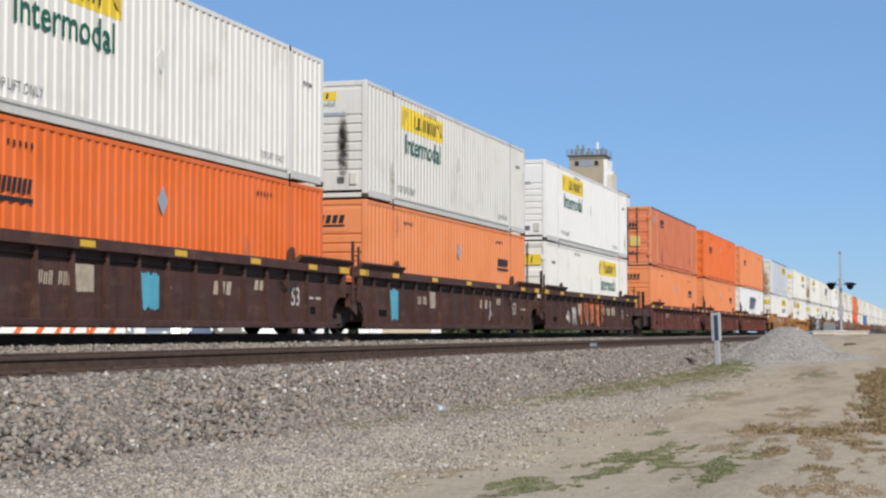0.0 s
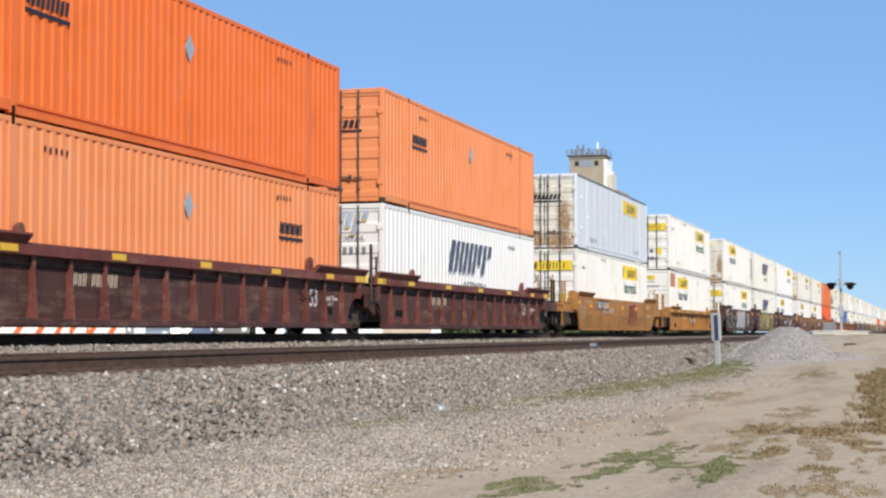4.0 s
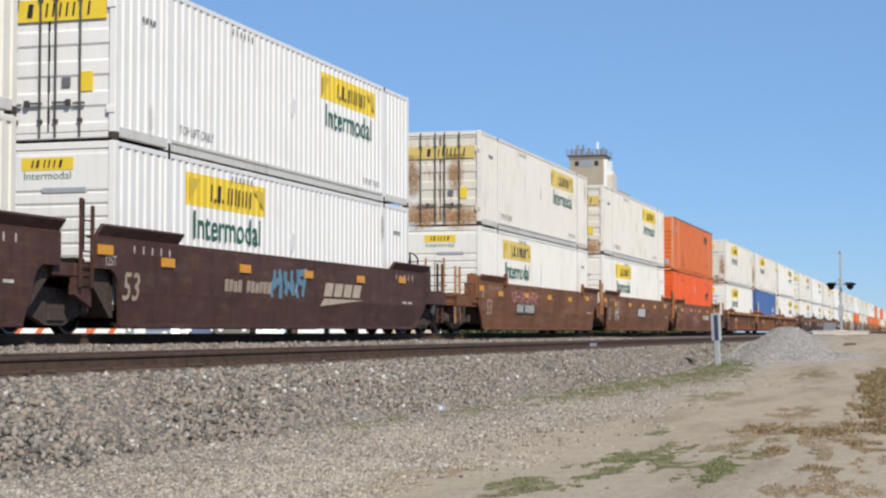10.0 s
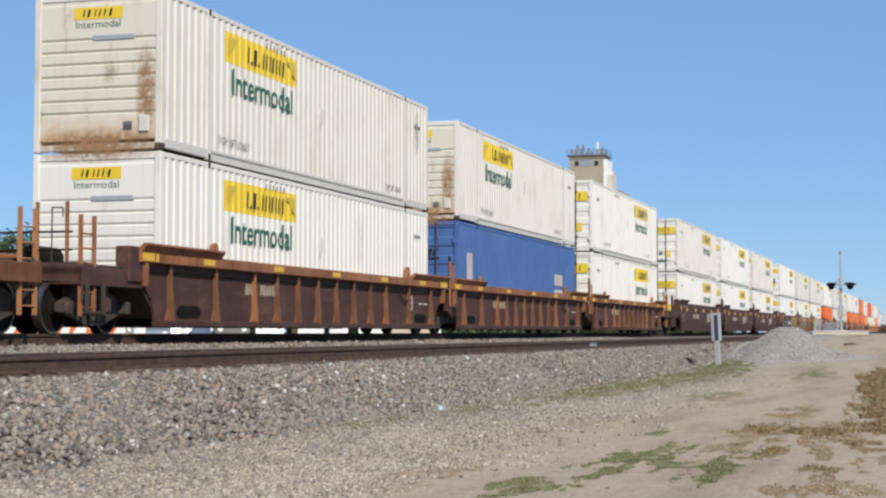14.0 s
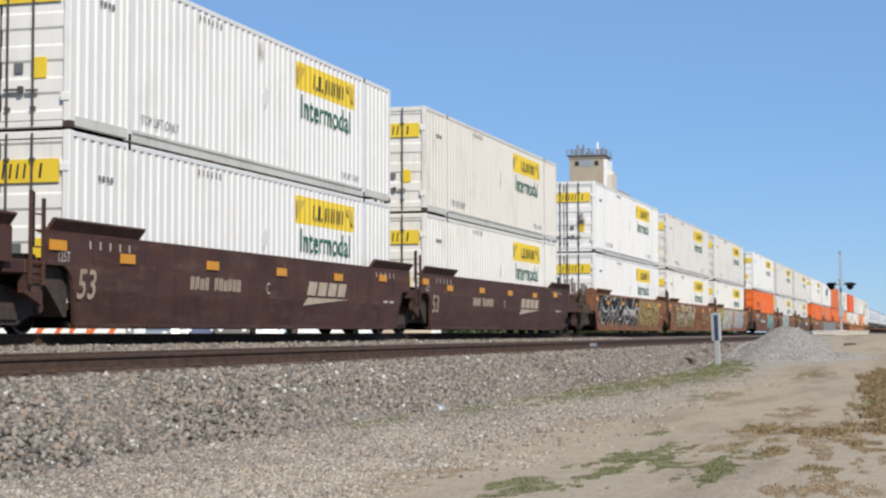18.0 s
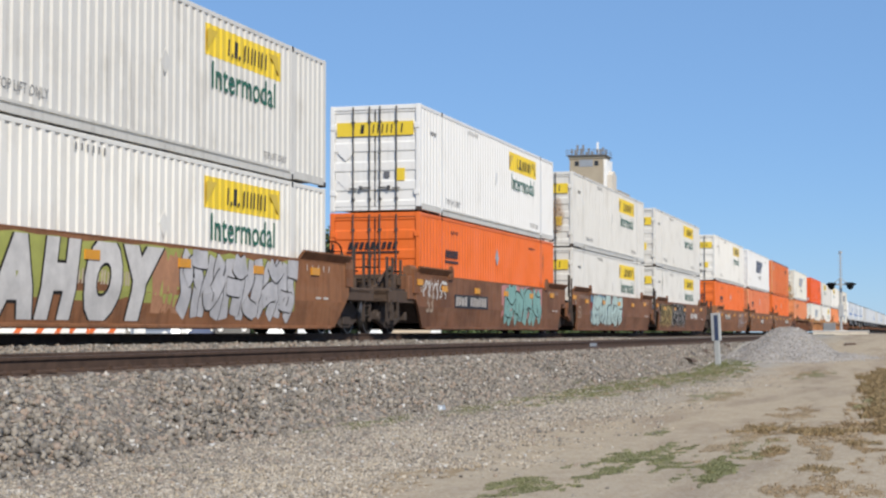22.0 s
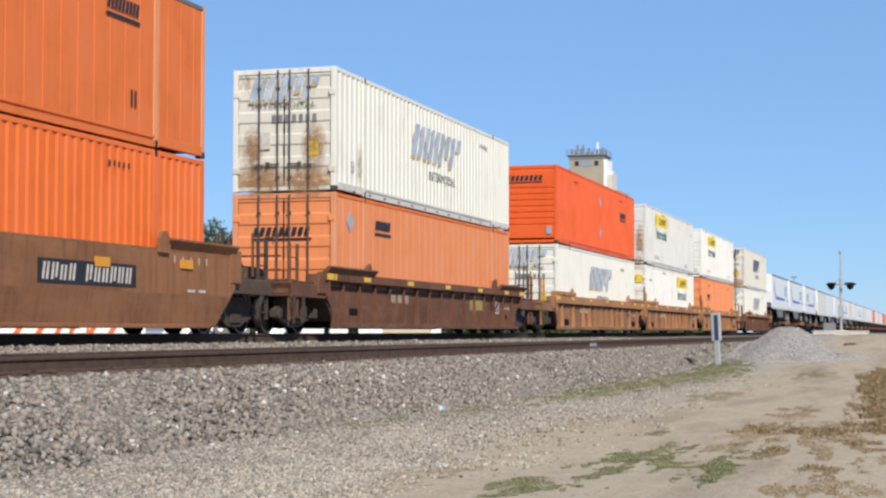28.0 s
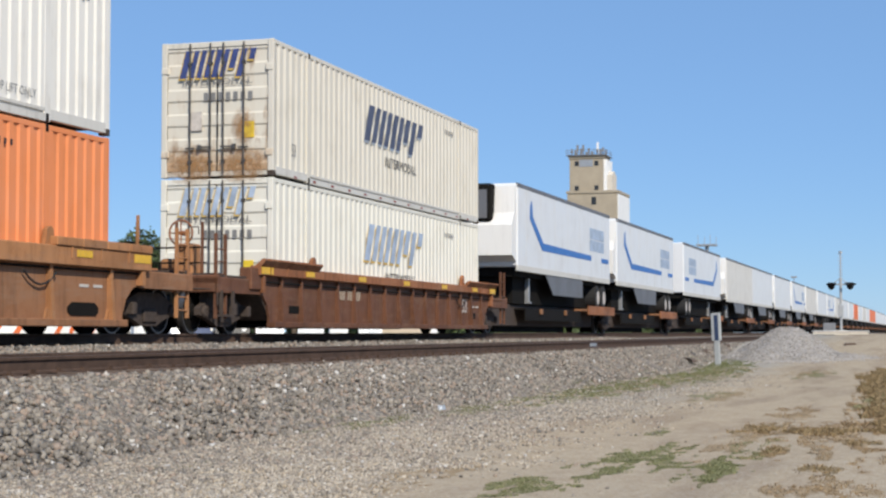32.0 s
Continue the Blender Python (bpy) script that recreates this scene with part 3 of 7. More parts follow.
def thatch(name, label, patches, mat, seed):
    """Low mats of dead stems and roots where the blades grow thickest."""
    rng = random.Random(seed)
    vs, fs = [], []
    for x, y, rx, ry, count, h in patches:
        rx, ry = rx * 1.3, ry * 1.35
        d = max(0.05, min(0.22, ry / 7))
        nx, ny = int(2 * rx / (d * 2.2)), int(2 * ry / d)
        for i in range(nx):
            for j in range(ny):
                px, py = x - rx + (i + 0.5) * 2 * rx / nx, y - ry + (j + 0.5) * 2 * ry / ny
                r = math.hypot((px - x) / rx, (py - y) / ry)
                if r > 1 or noise.noise((px * 0.9, py * 4.2, seed)) + 0.6 * noise.noise((px * 4.0, py * 10.0, seed)) < 0.12 + 0.6 * (r - 0.5):
                    continue
                o, ring = len(vs), []
                for k in range(6):
                    a, q = k * 1.047, rng.uniform(0.6, 1.35)
                    ring.append((px + 1.3 * d * q * math.cos(a), py + 0.62 * d * q * math.sin(a)))
                if 7.1 < py < 17.5:
                    continue
                vs += [(u, v, ground_z(u, v) + 0.002) for u, v in ring] + [(px, py, ground_z(px, py) + rng.uniform(0.004, 0.012))]
                fs += [(o + k, o + (k + 1) % 6, o + 6) for k in range(6)]
    tagged(new(name, array_mesh(name, vs, fs, mat, 3)), label, "grass", kind="stuff")


def build_grass():
    green = [
        (15.5, 2.7, 1.9, 0.42, 5200, 0.07), (14.6, 1.85, 1.5, 0.28, 3200, 0.07), (12.4, 3.05, 1.0, 0.32, 2600, 0.06),
        (20, 7.05, 2.0, 0.4, 2600, 0.1), (24.5, 6.85, 3.0, 0.5, 3400, 0.1), (34, 6.6, 7.0, 0.85, 7500, 0.14), (46, 6.4, 9, 0.95, 8500, 0.16),
        (57, 6.9, 5, 0.8, 3600, 0.2), (19.6, 3.2, 0.9, 0.15, 420, 0.05), (40, 5.6, 7, 0.5, 1500, 0.1), (31, 4.0, 2.5, 0.3, 600, 0.06),
        (13.2, 6.3, 0.7, 0.2, 300, 0.06), (47, 3.2, 4, 0.4, 700, 0.08), (38, 0.75, 12, 0.55, 5000, 0.2), (17.2, 1.75, 1.0, 0.25, 700, 0.07)]
    dry = [
        (19.5, 1.2, 2.6, 0.6, 2600, 0.08), (13.0, 0.85, 1.2, 0.4, 1500, 0.07), (16.0, 0.6, 1.4, 0.35, 1300, 0.08), (36, 0.7, 13, 0.6, 12000, 0.2),
        (22, 0.5, 3, 0.4, 1800, 0.1), (16.2, 1.55, 0.9, 0.2, 700, 0.07), (31.5, 3.8, 3.0, 0.35, 700, 0.06), (36, 6.4, 7, 0.8, 3000, 0.1), (47, 6.3, 8, 0.9, 3000, 0.12),
        (26, 6.6, 3, 0.3, 700, 0.07), (18.0, 2.1, 2.5, 0.35, 800, 0.06), (48, 3.4, 4, 0.5, 800, 0.07), (12.6, 4.0, 1.4, 0.3, 600, 0.04), (24, 2.0, 4, 0.3, 1200, 0.08)]
    thatch("turf", "trodden mats of low green turf", green, MAT["thatch"], 3)
    thatch("dead_turf", "brown mats of dead grass and roots", dry, MAT["dead_thatch"], 4)
    blades("grass", "patchy short green grass on the dirt", green, MAT["grass"], 3)
    blades("dry_grass", "dry straw-coloured grass on the dirt", dry, MAT["straw"], 4)


def build_weeds():
    """The taller brown growth at the edge of the dirt."""
    weeds = [(19.9, 1.2, 0.7, 0.75, 1500, 0.2), (20.6, 2.0, 1.0, 0.4, 500, 0.15), (22, 0.4, 1.8, 0.42, 2600, 0.22), (27, 0.45, 4.5, 0.5, 7000, 0.3), (37, 0.75, 7, 0.6, 8600, 0.34),
             (46, 1.25, 6, 0.55, 6200, 0.38), (16.6, 1.5, 0.6, 0.2, 220, 0.12), (14.4, 0.95, 0.7, 0.2, 220, 0.1), (17.6, 0.75, 0.6, 0.2, 240, 0.12)]
    thatch("weed_roots", "dark mats of dead weed roots", weeds, MAT["weed_thatch"], 12)
    blades("weeds", "tall brown dried weeds at the edge of the dirt", weeds, MAT["weed"], 12, "weeds")


def rail_profile():
    return [(-0.07, 0), (0.07, 0), (0.07, 0.018), (0.012, 0.04), (0.012, 0.14), (0.036, 0.15), (0.036, 0.178), (0.028, 0.186),
            (-0.028, 0.186), (-0.036, 0.178), (-0.036, 0.15), (-0.012, 0.14), (-0.012, 0.04), (-0.07, 0.018)]


def build_track(name, y, z, plates):
    track = tagged(new(name), "rusty steel rails spiked to timber ties", "railway track", kind="structure")
    track.location = (0, y, z)
    for k, s in enumerate((-1, 1)):
        prof = [(p[0] + s * 0.755, p[1] - 0.186) for p in rail_profile()]
        rail = part("rail", mesh(("rail", s), lambda: G().prism(prof, -140, 1500, "yz"), MAT["rail_side"]), track)
        part("rail_head", mesh(("rail_head", s), lambda: G().box(-140, 1500, s * 0.755 - 0.024, s * 0.755 + 0.024, 0, 0.003), MAT["rail_top"]), rail, "worn running surface")
    tie = mesh("tie", lambda: G().box(-0.115, 0.115, -1.28, 1.28, -0.38, -0.187, 0.012), MAT["tie"])
    plate = mesh("tie_plate", lambda: G().box(-0.09, 0.09, -0.18, 0.18, -0.188, -0.172).box(-0.07, -0.04, -0.12, -0.08, -0.172, -0.13).box(0.04, 0.07, 0.08, 0.12, -0.172, -0.13), MAT["rail_side"])
    singly = 100 if plates else 10
    for i in range(singly):
        x = 6 + i * 0.55 + random.uniform(-0.03, 0.03)
        ob = part("tie", tie, track, "", pose(x, random.uniform(-0.05, 0.05), random.uniform(-0.012, 0.01), 0, 0, random.uniform(-1, 1)))
        if i < plates:
            part("tie_plate", plate, ob, "", pose(0, -0.755, 0))
    if plates:
        for x in (14.6, 46.7):
            part("joint_bar", mesh("joint_bar", lambda: G().box(-0.45, 0.45, -0.055, -0.02, -0.15, -0.05, 0.01).box(-0.32, -0.26, -0.08, -0.05, -0.12, -0.08).box(0.26, 0.32, -0.08, -0.05, -0.12, -0.08), MAT["galv"]), track, "pale bolted joint bar", pose(x, -0.755, 0))
    g = G()
    for i in range(500):
        x = 6 + (singly + i) * 0.55
        g.box(x - 0.115, x + 0.115, -1.28, 1.28, -0.38, -0.187)
    part("far_ties", mesh(("far_ties", singly), lambda: g, MAT["tie"]), track)["kind"] = "stuff"


# ------------------------------------------------------------------ wayside things
def marker_post():
    p = thing("marker_post", "leaning grey marker post with a dark stripe panel", "marker post", m=pose(56.5, 7.1, 0.0, -2.5, 0, -12))
    z0 = ground_z(56.5, 7.1) - 0.1
    part("stake", mesh("stake", lambda: G().box(-0.05, 0.05, -0.09, 0.09, z0, 1.15, 0.015), MAT["white_post"]), p)
    part("blade", mesh("blade", lambda: G().box(-0.055, 0.03, -0.17, 0.17, 0.9, 1.86, 0.02), MAT["white_post"]), p)
    part("stripe", mesh("stripe", lambda: G().box(-0.062, -0.05, -0.085, 0.055, 0.92, 1.78), MAT["navy"]), p, "dark blue stripe")


def gravel_heap():
    rng = np.random.default_rng(8)
    cx, cy = 63.0, 5.35

    def hz(x, y):
        d = math.hypot((x - cx) / 3.5, (y - cy) / 2.25)
        d *= 1 + 0.2 * noise.noise((x * 0.7, y * 0.7, 5)) + 0.08 * noise.noise((x * 2.1, y * 2.1, 5))
        return max(-0.3, 1.36 * (1 - d) if d > 0.25 else 1.36 * (0.83 - d * d * 1.3)) + 0.05 * noise.noise((x * 1.9, y * 1.9, 2)) + ground_z(x, y)

    n = 46
    vs = [(cx + 3.8 * (2 * i / n - 1), cy + 2.9 * (2 * j / n - 1), 0) for i in range(n + 1) for j in range(n + 1)]
    vs = [(x, y, hz(x, y)) for x, y, _ in vs]
    fs = [(i * (n + 1) + j, (i + 1) * (n + 1) + j, (i + 1) * (n + 1) + j + 1, i * (n + 1) + j + 1) for i in range(n) for j in range(n)]
    heap = tagged(new("gravel_heap", array_mesh("gravel_heap", vs, fs, MAT["heap_body"], 4)), "heap of fine grey gravel beside the track", "gravel heap")
    heap.data.polygons.foreach_set("use_smooth", [True] * len(heap.data.polygons))
    pts = [(x, y, hz(x, y) + 0.01) for x, y in zip(rng.uniform(cx - 3.7, cx + 3.7, 9000), rng.uniform(cy - 2.8, cy + 2.8, 9000)) if hz(x, y) > ground_z(x, y) + 0.03]
    for _ in range(5000):
        a, r = rng.uniform(0, 6.28), 1 + abs(rng.normal(0, 0.3))
        x, y = cx + 3.0 * r * math.cos(a), cy + 2.2 * r * math.sin(a)
        pts.append((x, y, max(ground_z(x, y), hz(x, y))))
    scatter("heap_gravel", "loose stones on the gravel heap", pts, 0.011, 0.026, MAT["heap"], rng)


def litter():
    """Small scraps on the shoulder."""
    for k, (x, y, n, turn) in enumerate(((54.2, 7.78, 0.75, 24), (61.5, 8.2, 0.5, 8), (70.5, 8.5, 0.6, 15), (75.0, 3.6, 0.4, -30))):
        z = max(ground_z(x, y), bed_z(y) if y > 7.15 else -9)
        o = thing("timber_scrap", "dark splintered timber offcut lying on the gravel", "timber scrap", "timber scraps by the track", pose(x, y, z - 0.02, 0, 0, turn))
        part("plank", mesh(("scrap", k), lambda: G().prism([(-n, 0.0), (n * 0.9, 0.0), (n, 0.07), (n * 0.7, 0.13), (-n * 0.6, 0.12), (-n * 0.95, 0.06)], -0.08, 0.08), MAT["tie"]), o)
    x, y = 24.0, 7.22
    rng = random.Random(4)
    g = G()
    ring = [(0.1 * rng.uniform(0.7, 1.3) * math.cos(a * 0.785), 0.07 * rng.uniform(0.7, 1.3) * math.sin(a * 0.785)) for a in range(8)]
    vs = [(px, py, 0.0) for px, py in ring] + [(px * 0.7, py * 0.7, rng.uniform(0.04, 0.09)) for px, py in ring] + [(0.01, 0, 0.06)]
    g.add(vs, [(i, (i + 1) % 8, 8 + (i + 1) % 8, 8 + i) for i in range(8)] + [(8 + i, 8 + (i + 1) % 8, 16) for i in range(8)])
    o = thing("paper_scrap", "crumpled grey-white paper scrap at the foot of the gravel", "litter", m=pose(x, y, max(ground_z(x, y), bed_z(y))))
    part("sheet", mesh("paper_scrap", lambda: g, MAT["placard"]), o)


def crossing_signal():
    s = thing("crossing_signal", "grey level crossing mast with hooded flashing lights", "crossing signal", m=pose(91.5, 4.83, 1.08))
    g = MAT["mast_grey"]
    part("base", mesh("sig_base", lambda: G().box(-0.35, 0.35, -0.35, 0.35, -0.4, 0.22, 0.03), MAT["pale_concrete"]), s)
    part("mast", mesh("sig_mast", lambda: G().tube((0, 0, 0.2), (0, 0, 2.95), 0.07, 14).tube((0, 0, 2.95), (0, 0, 3.05), 0.07, 14, 0.04).tube((0, 0, 3.05), (0, 0, 4.4), 0.035, 10), g), s)
    part("junction_box", mesh("sig_box", lambda: G().box(-0.14, 0.14, -0.13, 0.13, 0.95, 1.6, 0.02), g), s)
    part("equipment_case", mesh("sig_case", lambda: G().box(-0.2, 0.2, 0.3, 0.95, -0.05, 0.62, 0.03), MAT["dark_steel"]), s, "dark equipment case at the foot")
    part("cross_arm", mesh("sig_arm", lambda: G().tube((0, -0.62, 2.72), (0, 0.62, 2.72), 0.04, 10).tube((0, -0.4, 2.75), (0, 0, 3.05), 0.02, 6).tube((0, 0.4, 2.75), (0, 0, 3.05), 0.02, 6), g), s)
    for k in range(9):
        part("rung", mesh(("sig_rung", k), lambda: G().tube((-0.02, -0.12, 3.05 + k * 0.16), (-0.02, 0.12, 3.05 + k * 0.16), 0.014, 6), g), s)
    for sy in (-0.5, 0.5):
        for sx in (-1, 1):
            m = pose(sx * 0.12, sy, 2.62, 0, 0, (24 if sy > 0 else -24) + (0 if sx > 0 else 180))
            lamp = part("lamp_unit", mesh("sig_lamp", lambda: G().lathe([(0.19, 0), (0.19, 0.02), (0.11, 0.03), (0.1, 0.2)], 20, axis="z"), MAT["dark"]), s, "round dark lamp backing", m @ pose(0, 0, 0, 0, 90, 0))
            part("hood", mesh("sig_hood", lambda: G().prism([(0, 0.2), (0.36, 0.14), (0.38, 0.1), (0, -0.02)], -0.16, 0.16), MAT["dark"]), lamp, "dark lamp hood", pose(0, 0, 0, 0, -90, 0))
    part("bell", mesh("sig_bell", lambda: G().lathe([(0.02, 0.12), (0.1, 0.1), (0.08, 0.0), (0.08, -0.02)], 14, (0, 0, 4.42), "z"), g), s)
    w = thing("concrete_barrier", "low pale concrete barrier beside the crossing", "barrier", m=pose(90.5, 4.75, 1.08))
    part("block", mesh("barrier", lambda: G().prism([(-1.4, 0), (1.5, 0), (1.5, 0.1), (1.45, 0.16), (-1.35, 0.16), (-1.4, 0.1)], -0.25, 0.25, "yz"), MAT["pale_concrete"]), w)
    part("cap", mesh("barrier_cap", lambda: G().box(-0.3, 0.3, -1.45, 1.55, 0.16, 0.2, 0.015), MAT["white_wall"]), w)


def grain_elevator():
    e = thing("grain_elevator", "tall tan concrete grain elevator with rooftop antennas", "grain elevator", m=pose(344, 71, 1.8))
    c = MAT["concrete"]
    part("headhouse", mesh("headhouse", lambda: G().box(0, 7, -3.6, 3.7, -1, 36.6, 0.06), c), e)
    part("parapet", mesh("parapet", lambda: G().box(-0.2, 7.2, -3.8, 3.9, 36.6, 37.3, 0.05), c), e)
    part("silo_block", mesh("silo_block", lambda: G().box(-1.5, 12, -7.0, 3.9, -1, 29.0, 0.06), c), e)
    part("silo_roof", mesh("silo_roof", lambda: G().box(-1.7, 12.2, -7.2, 4.1, 29.0, 29.6, 0.05), c), e)
    # white slab puts the sun's brightness on the -Y side into the colour
    part("stair_shaft", mesh("stair_shaft", lambda: G().box(0.3, 6.5, -4.4, -3.64, 29.6, 36.4, 0.05), MAT["white_wall"]), e, "white wall standing for the headhouse's sunlit side")
    part("annex", mesh("annex", lambda: G().prism([(0.6, 29.6), (5.6, 29.6), (5.6, 33.0), (3.1, 34.0), (0.6, 33.0)], -5.5, -4.45), MAT["pale_concrete"]), e, "pale gabled annex")
    # sunlit side of the silo block, its brightness carried by white
    part("side_cladding", mesh("side_cladding", lambda: G().box(-1.4, 11.9, -7.2, -7.02, 22, 28.8), MAT["white_wall"]), e, "white wall standing for the silo block's sunlit side")
    for y in (2.1, -2.2):
        for z in (35.6, 30.3):
            part("window", mesh(("el_win", y, z), lambda: G().box(-0.08, 0.05, y - 0.42, y + 0.42, z - 0.5, z + 0.5), MAT["window"]), e)
    part("louvre", mesh("louvre", lambda: G().box(-0.06, 0.05, -1.4, 1.5, 34.9, 36.4), MAT["galv"]), e, "pale louvred panel")
    part("window", mesh("el_win_low", lambda: G().box(-1.56, -1.45, -2.4, -1.4, 26.6, 28.2), MAT["window"]), e)
    rng = random.Random(4)
    for k in range(13):
        y, x = -3.6 + 7.4 * k / 12, rng.choice((0.2, 6.8))
        h = rng.uniform(1.2, 2.6) if k != 4 else 3.6
        part("antenna", mesh(("antenna", k), lambda: G().tube((x, y, 37.2), (x, y, 37.3 + h), 0.09, 6).box(x - 0.15, x + 0.15, y - 0.22, y + 0.22, 37.4 + h * 0.35, 37.4 + h * 0.95), MAT["dark_steel" if k != 4 else "white_wall"]), e)
    roof_railing(e)


def roof_railing(e):
    """A dark railed walkway round the headhouse roof."""
    part("walkway", mesh("hh_walk", lambda: G().box(-0.7, 7.7, -4.3, 4.4, 37.3, 37.42, 0.03), MAT["dark_steel"]), e, "dark steel walkway")
    for z in (37.95, 38.5):
        part("railing", mesh(("hh_rail", z), lambda: G().tube((-0.6, -4.2, z), (-0.6, 4.3, z), 0.045, 6).tube((-0.6, -4.2, z), (7.6, -4.2, z), 0.045, 6).tube((7.6, -4.2, z), (7.6, 4.3, z), 0.045, 6).tube((-0.6, 4.3, z), (7.6, 4.3, z), 0.045, 6), MAT["dark_steel"]), e)
    for k in range(8):
        part("railing_post", mesh("hh_post", lambda: G().tube((0, 0, 37.4), (0, 0, 38.55), 0.045, 6), MAT["dark_steel"]), e, "", pose(-0.6, -4.2 + k * 8.5 / 7, 0))


def antenna_tower():
    a = thing("antenna_platform", "slender steel mast with an antenna platform", "antenna tower", m=pose(430, 56.7, -0.3))
    part("pole", mesh("ap_pole", lambda: G().tube((0, 0, 0), (0, 0, 24.4), 0.7, 12, 0.5), MAT["galv"]), a)
    part("platform", mesh("ap_plat", lambda: G().box(-1.5, 1.5, -2.6, 2.6, 24.0, 24.5, 0.05), MAT["galv"]), a)
    for k, y in enumerate((-2.4, -0.9, 0.6, 2.3)):
        part("antenna", mesh(("ap_ant", k), lambda: G().tube((0, y, 24.4), (0, y, 26.4 + 0.6 * (k % 2)), 0.07, 6), MAT["galv"]), a)
    b = thing("yard_lamp", "tall grey yard lamp pole behind the train", "street lamp", m=pose(400, 32.0, 0.6))
    part("pole", mesh("yl_pole", lambda: G().tube((0, 0, 0), (0, 0, 13.7), 0.16, 8, 0.1), MAT["galv"]), b)
    part("lamp_head", mesh("yl_head", lambda: G().box(-0.6, 0.5, -0.7, 0.7, 13.6, 14.0, 0.05), MAT["galv"]), b)


def tree(seed, x, y, h, r):
    rng = random.Random(seed)
    t = thing("tree", "leafy dark green broadleaf tree behind the tracks", "tree", "trees behind the tracks", pose(x, y, 0.42))
    trunk, tips = G(), []
    trunk.tube((0, 0, -0.2), (0.1, 0, h * 0.42), 0.24, 9, 0.16)
    for k in range(7):
        a = k * 2.4 + rng.uniform(-0.4, 0.4)
        z0, z1 = h * rng.uniform(0.28, 0.45), h * rng.uniform(0.55, 0.9)
        q = (r * 0.62 * math.cos(a), r * 0.62 * math.sin(a), z1)
        trunk.tube((0.08, 0, z0), q, 0.1, 6, 0.03)
        tips.append(Vector(q))
    tips.append(Vector((0, 0, h * 0.86)))
    part("trunk", mesh(("trunk", seed), lambda: trunk, MAT["bark"]), t)
    vs, fs = [], []
    for c in tips * 2:
        c = c + Vector((rng.gauss(0, r * 0.22), rng.gauss(0, r * 0.22), rng.gauss(0, h * 0.05)))
        cr = r * rng.uniform(0.3, 0.5)
        for _ in range(170):
            d = Vector((rng.gauss(0, 1), rng.gauss(0, 1), rng.gauss(0, 0.8))).normalized() * cr * rng.uniform(0.45, 1.05)
            p = c + d
            a = Vector((rng.gauss(0, 1), rng.gauss(0, 1), rng.gauss(0, 1))).normalized()
            b = a.orthogonal().normalized()
            s = rng.uniform(0.10, 0.24)
            o = len(vs)
            vs += [p - a * s, p + b * s * 0.6, p + a * s, p - b * s * 0.6]
            fs.append((o, o + 1, o + 2, o + 3))
    part("crown", array_mesh("crown", vs, fs, MAT["leaves"], 4), t)


def parked_car(x, y, rz, mat, tall):
    c = thing("parked_car", "parked %s standing on the lot behind the tracks" % {"car_white": "white van", "car_blue": "dark blue car", "car_silver": "silver car", "car_red": "red car", "car_black": "black pickup", "car_beige": "beige van"}[mat], "car", "parked vehicles", pose(x, y, 0.44, 0, 0, rz))
    k = 1.35 if tall else 1.0
    body = [(-2.2, 0.3), (2.2, 0.3), (2.25, 0.62), (2.1, 0.8 * k), (1.2, 0.92 * k), (0.6, 1.42 * k), (-1.5, 1.45 * k), (-2.05, 0.98 * k), (-2.25, 0.6)]
    part("body", mesh(("car_body", tall), lambda: G().prism(body, -0.85, 0.85), MAT[mat]), c)
    part("side_window", mesh(("car_win", tall), lambda: G().prism([(0.95, 0.98 * k), (0.5, 1.34 * k), (-1.4, 1.36 * k), (-1.7, 0.98 * k)], -0.86, 0.86), MAT["window"]), c)
    for sx in (-1.35, 1.4):
        for sy in (-0.86, 0.86):
            w = part("wheel", mesh("car_tyre", lambda: G().lathe([(0.25, -0.09), (0.32, -0.08), (0.32, 0.08), (0.25, 0.09)], 18), MAT["rubber"]), c, "black tyre", pose(sx, sy, 0.32))
    part("windscreen", mesh(("car_screen", tall), lambda: G().prism([(1.16, 0.97 * k), (1.21, 0.97 * k), (0.67, 1.40 * k), (0.62, 1.40 * k)], -0.74, 0.74), MAT["window"]), c)
    part("bumper", mesh("car_bumper", lambda: G().box(2.2, 2.32, -0.82, 0.82, 0.36, 0.52, 0.03), MAT["rubber"]), c)
    for sy in (-0.58, 0.58):
        part("headlight", mesh(("car_light", tall), lambda: G().lathe([(0.13, 0.0), (0.13, 0.12)], 14, (0, 0, 0), "y"), MAT["white_wall"]), c, "", pose(2.1, sy, 0.68 * k, 0, 0, -90))


def utility_box(x, y, w):
    u = thing("utility_box", "white metal utility box behind the tracks", "utility box", "utility boxes behind the tracks", pose(x, y, 0.44, 0, 0, 28))
    part("cabinet", mesh(("box_body", w), lambda: G().box(-0.25, 0.25, -w / 2, w / 2, 0.1, 1.25, 0.02), MAT["white_wall"]), u)
    part("lid", mesh(("box_lid", w), lambda: G().box(-0.28, 0.28, -w / 2 - 0.03, w / 2 + 0.03, 1.25, 1.3, 0.01), MAT["galv"]), u)
    part("plinth", mesh(("box_base", w), lambda: G().box(-0.3, 0.3, -w / 2 - 0.05, w / 2 + 0.05, -0.1, 0.1), MAT["pale_concrete"]), u)


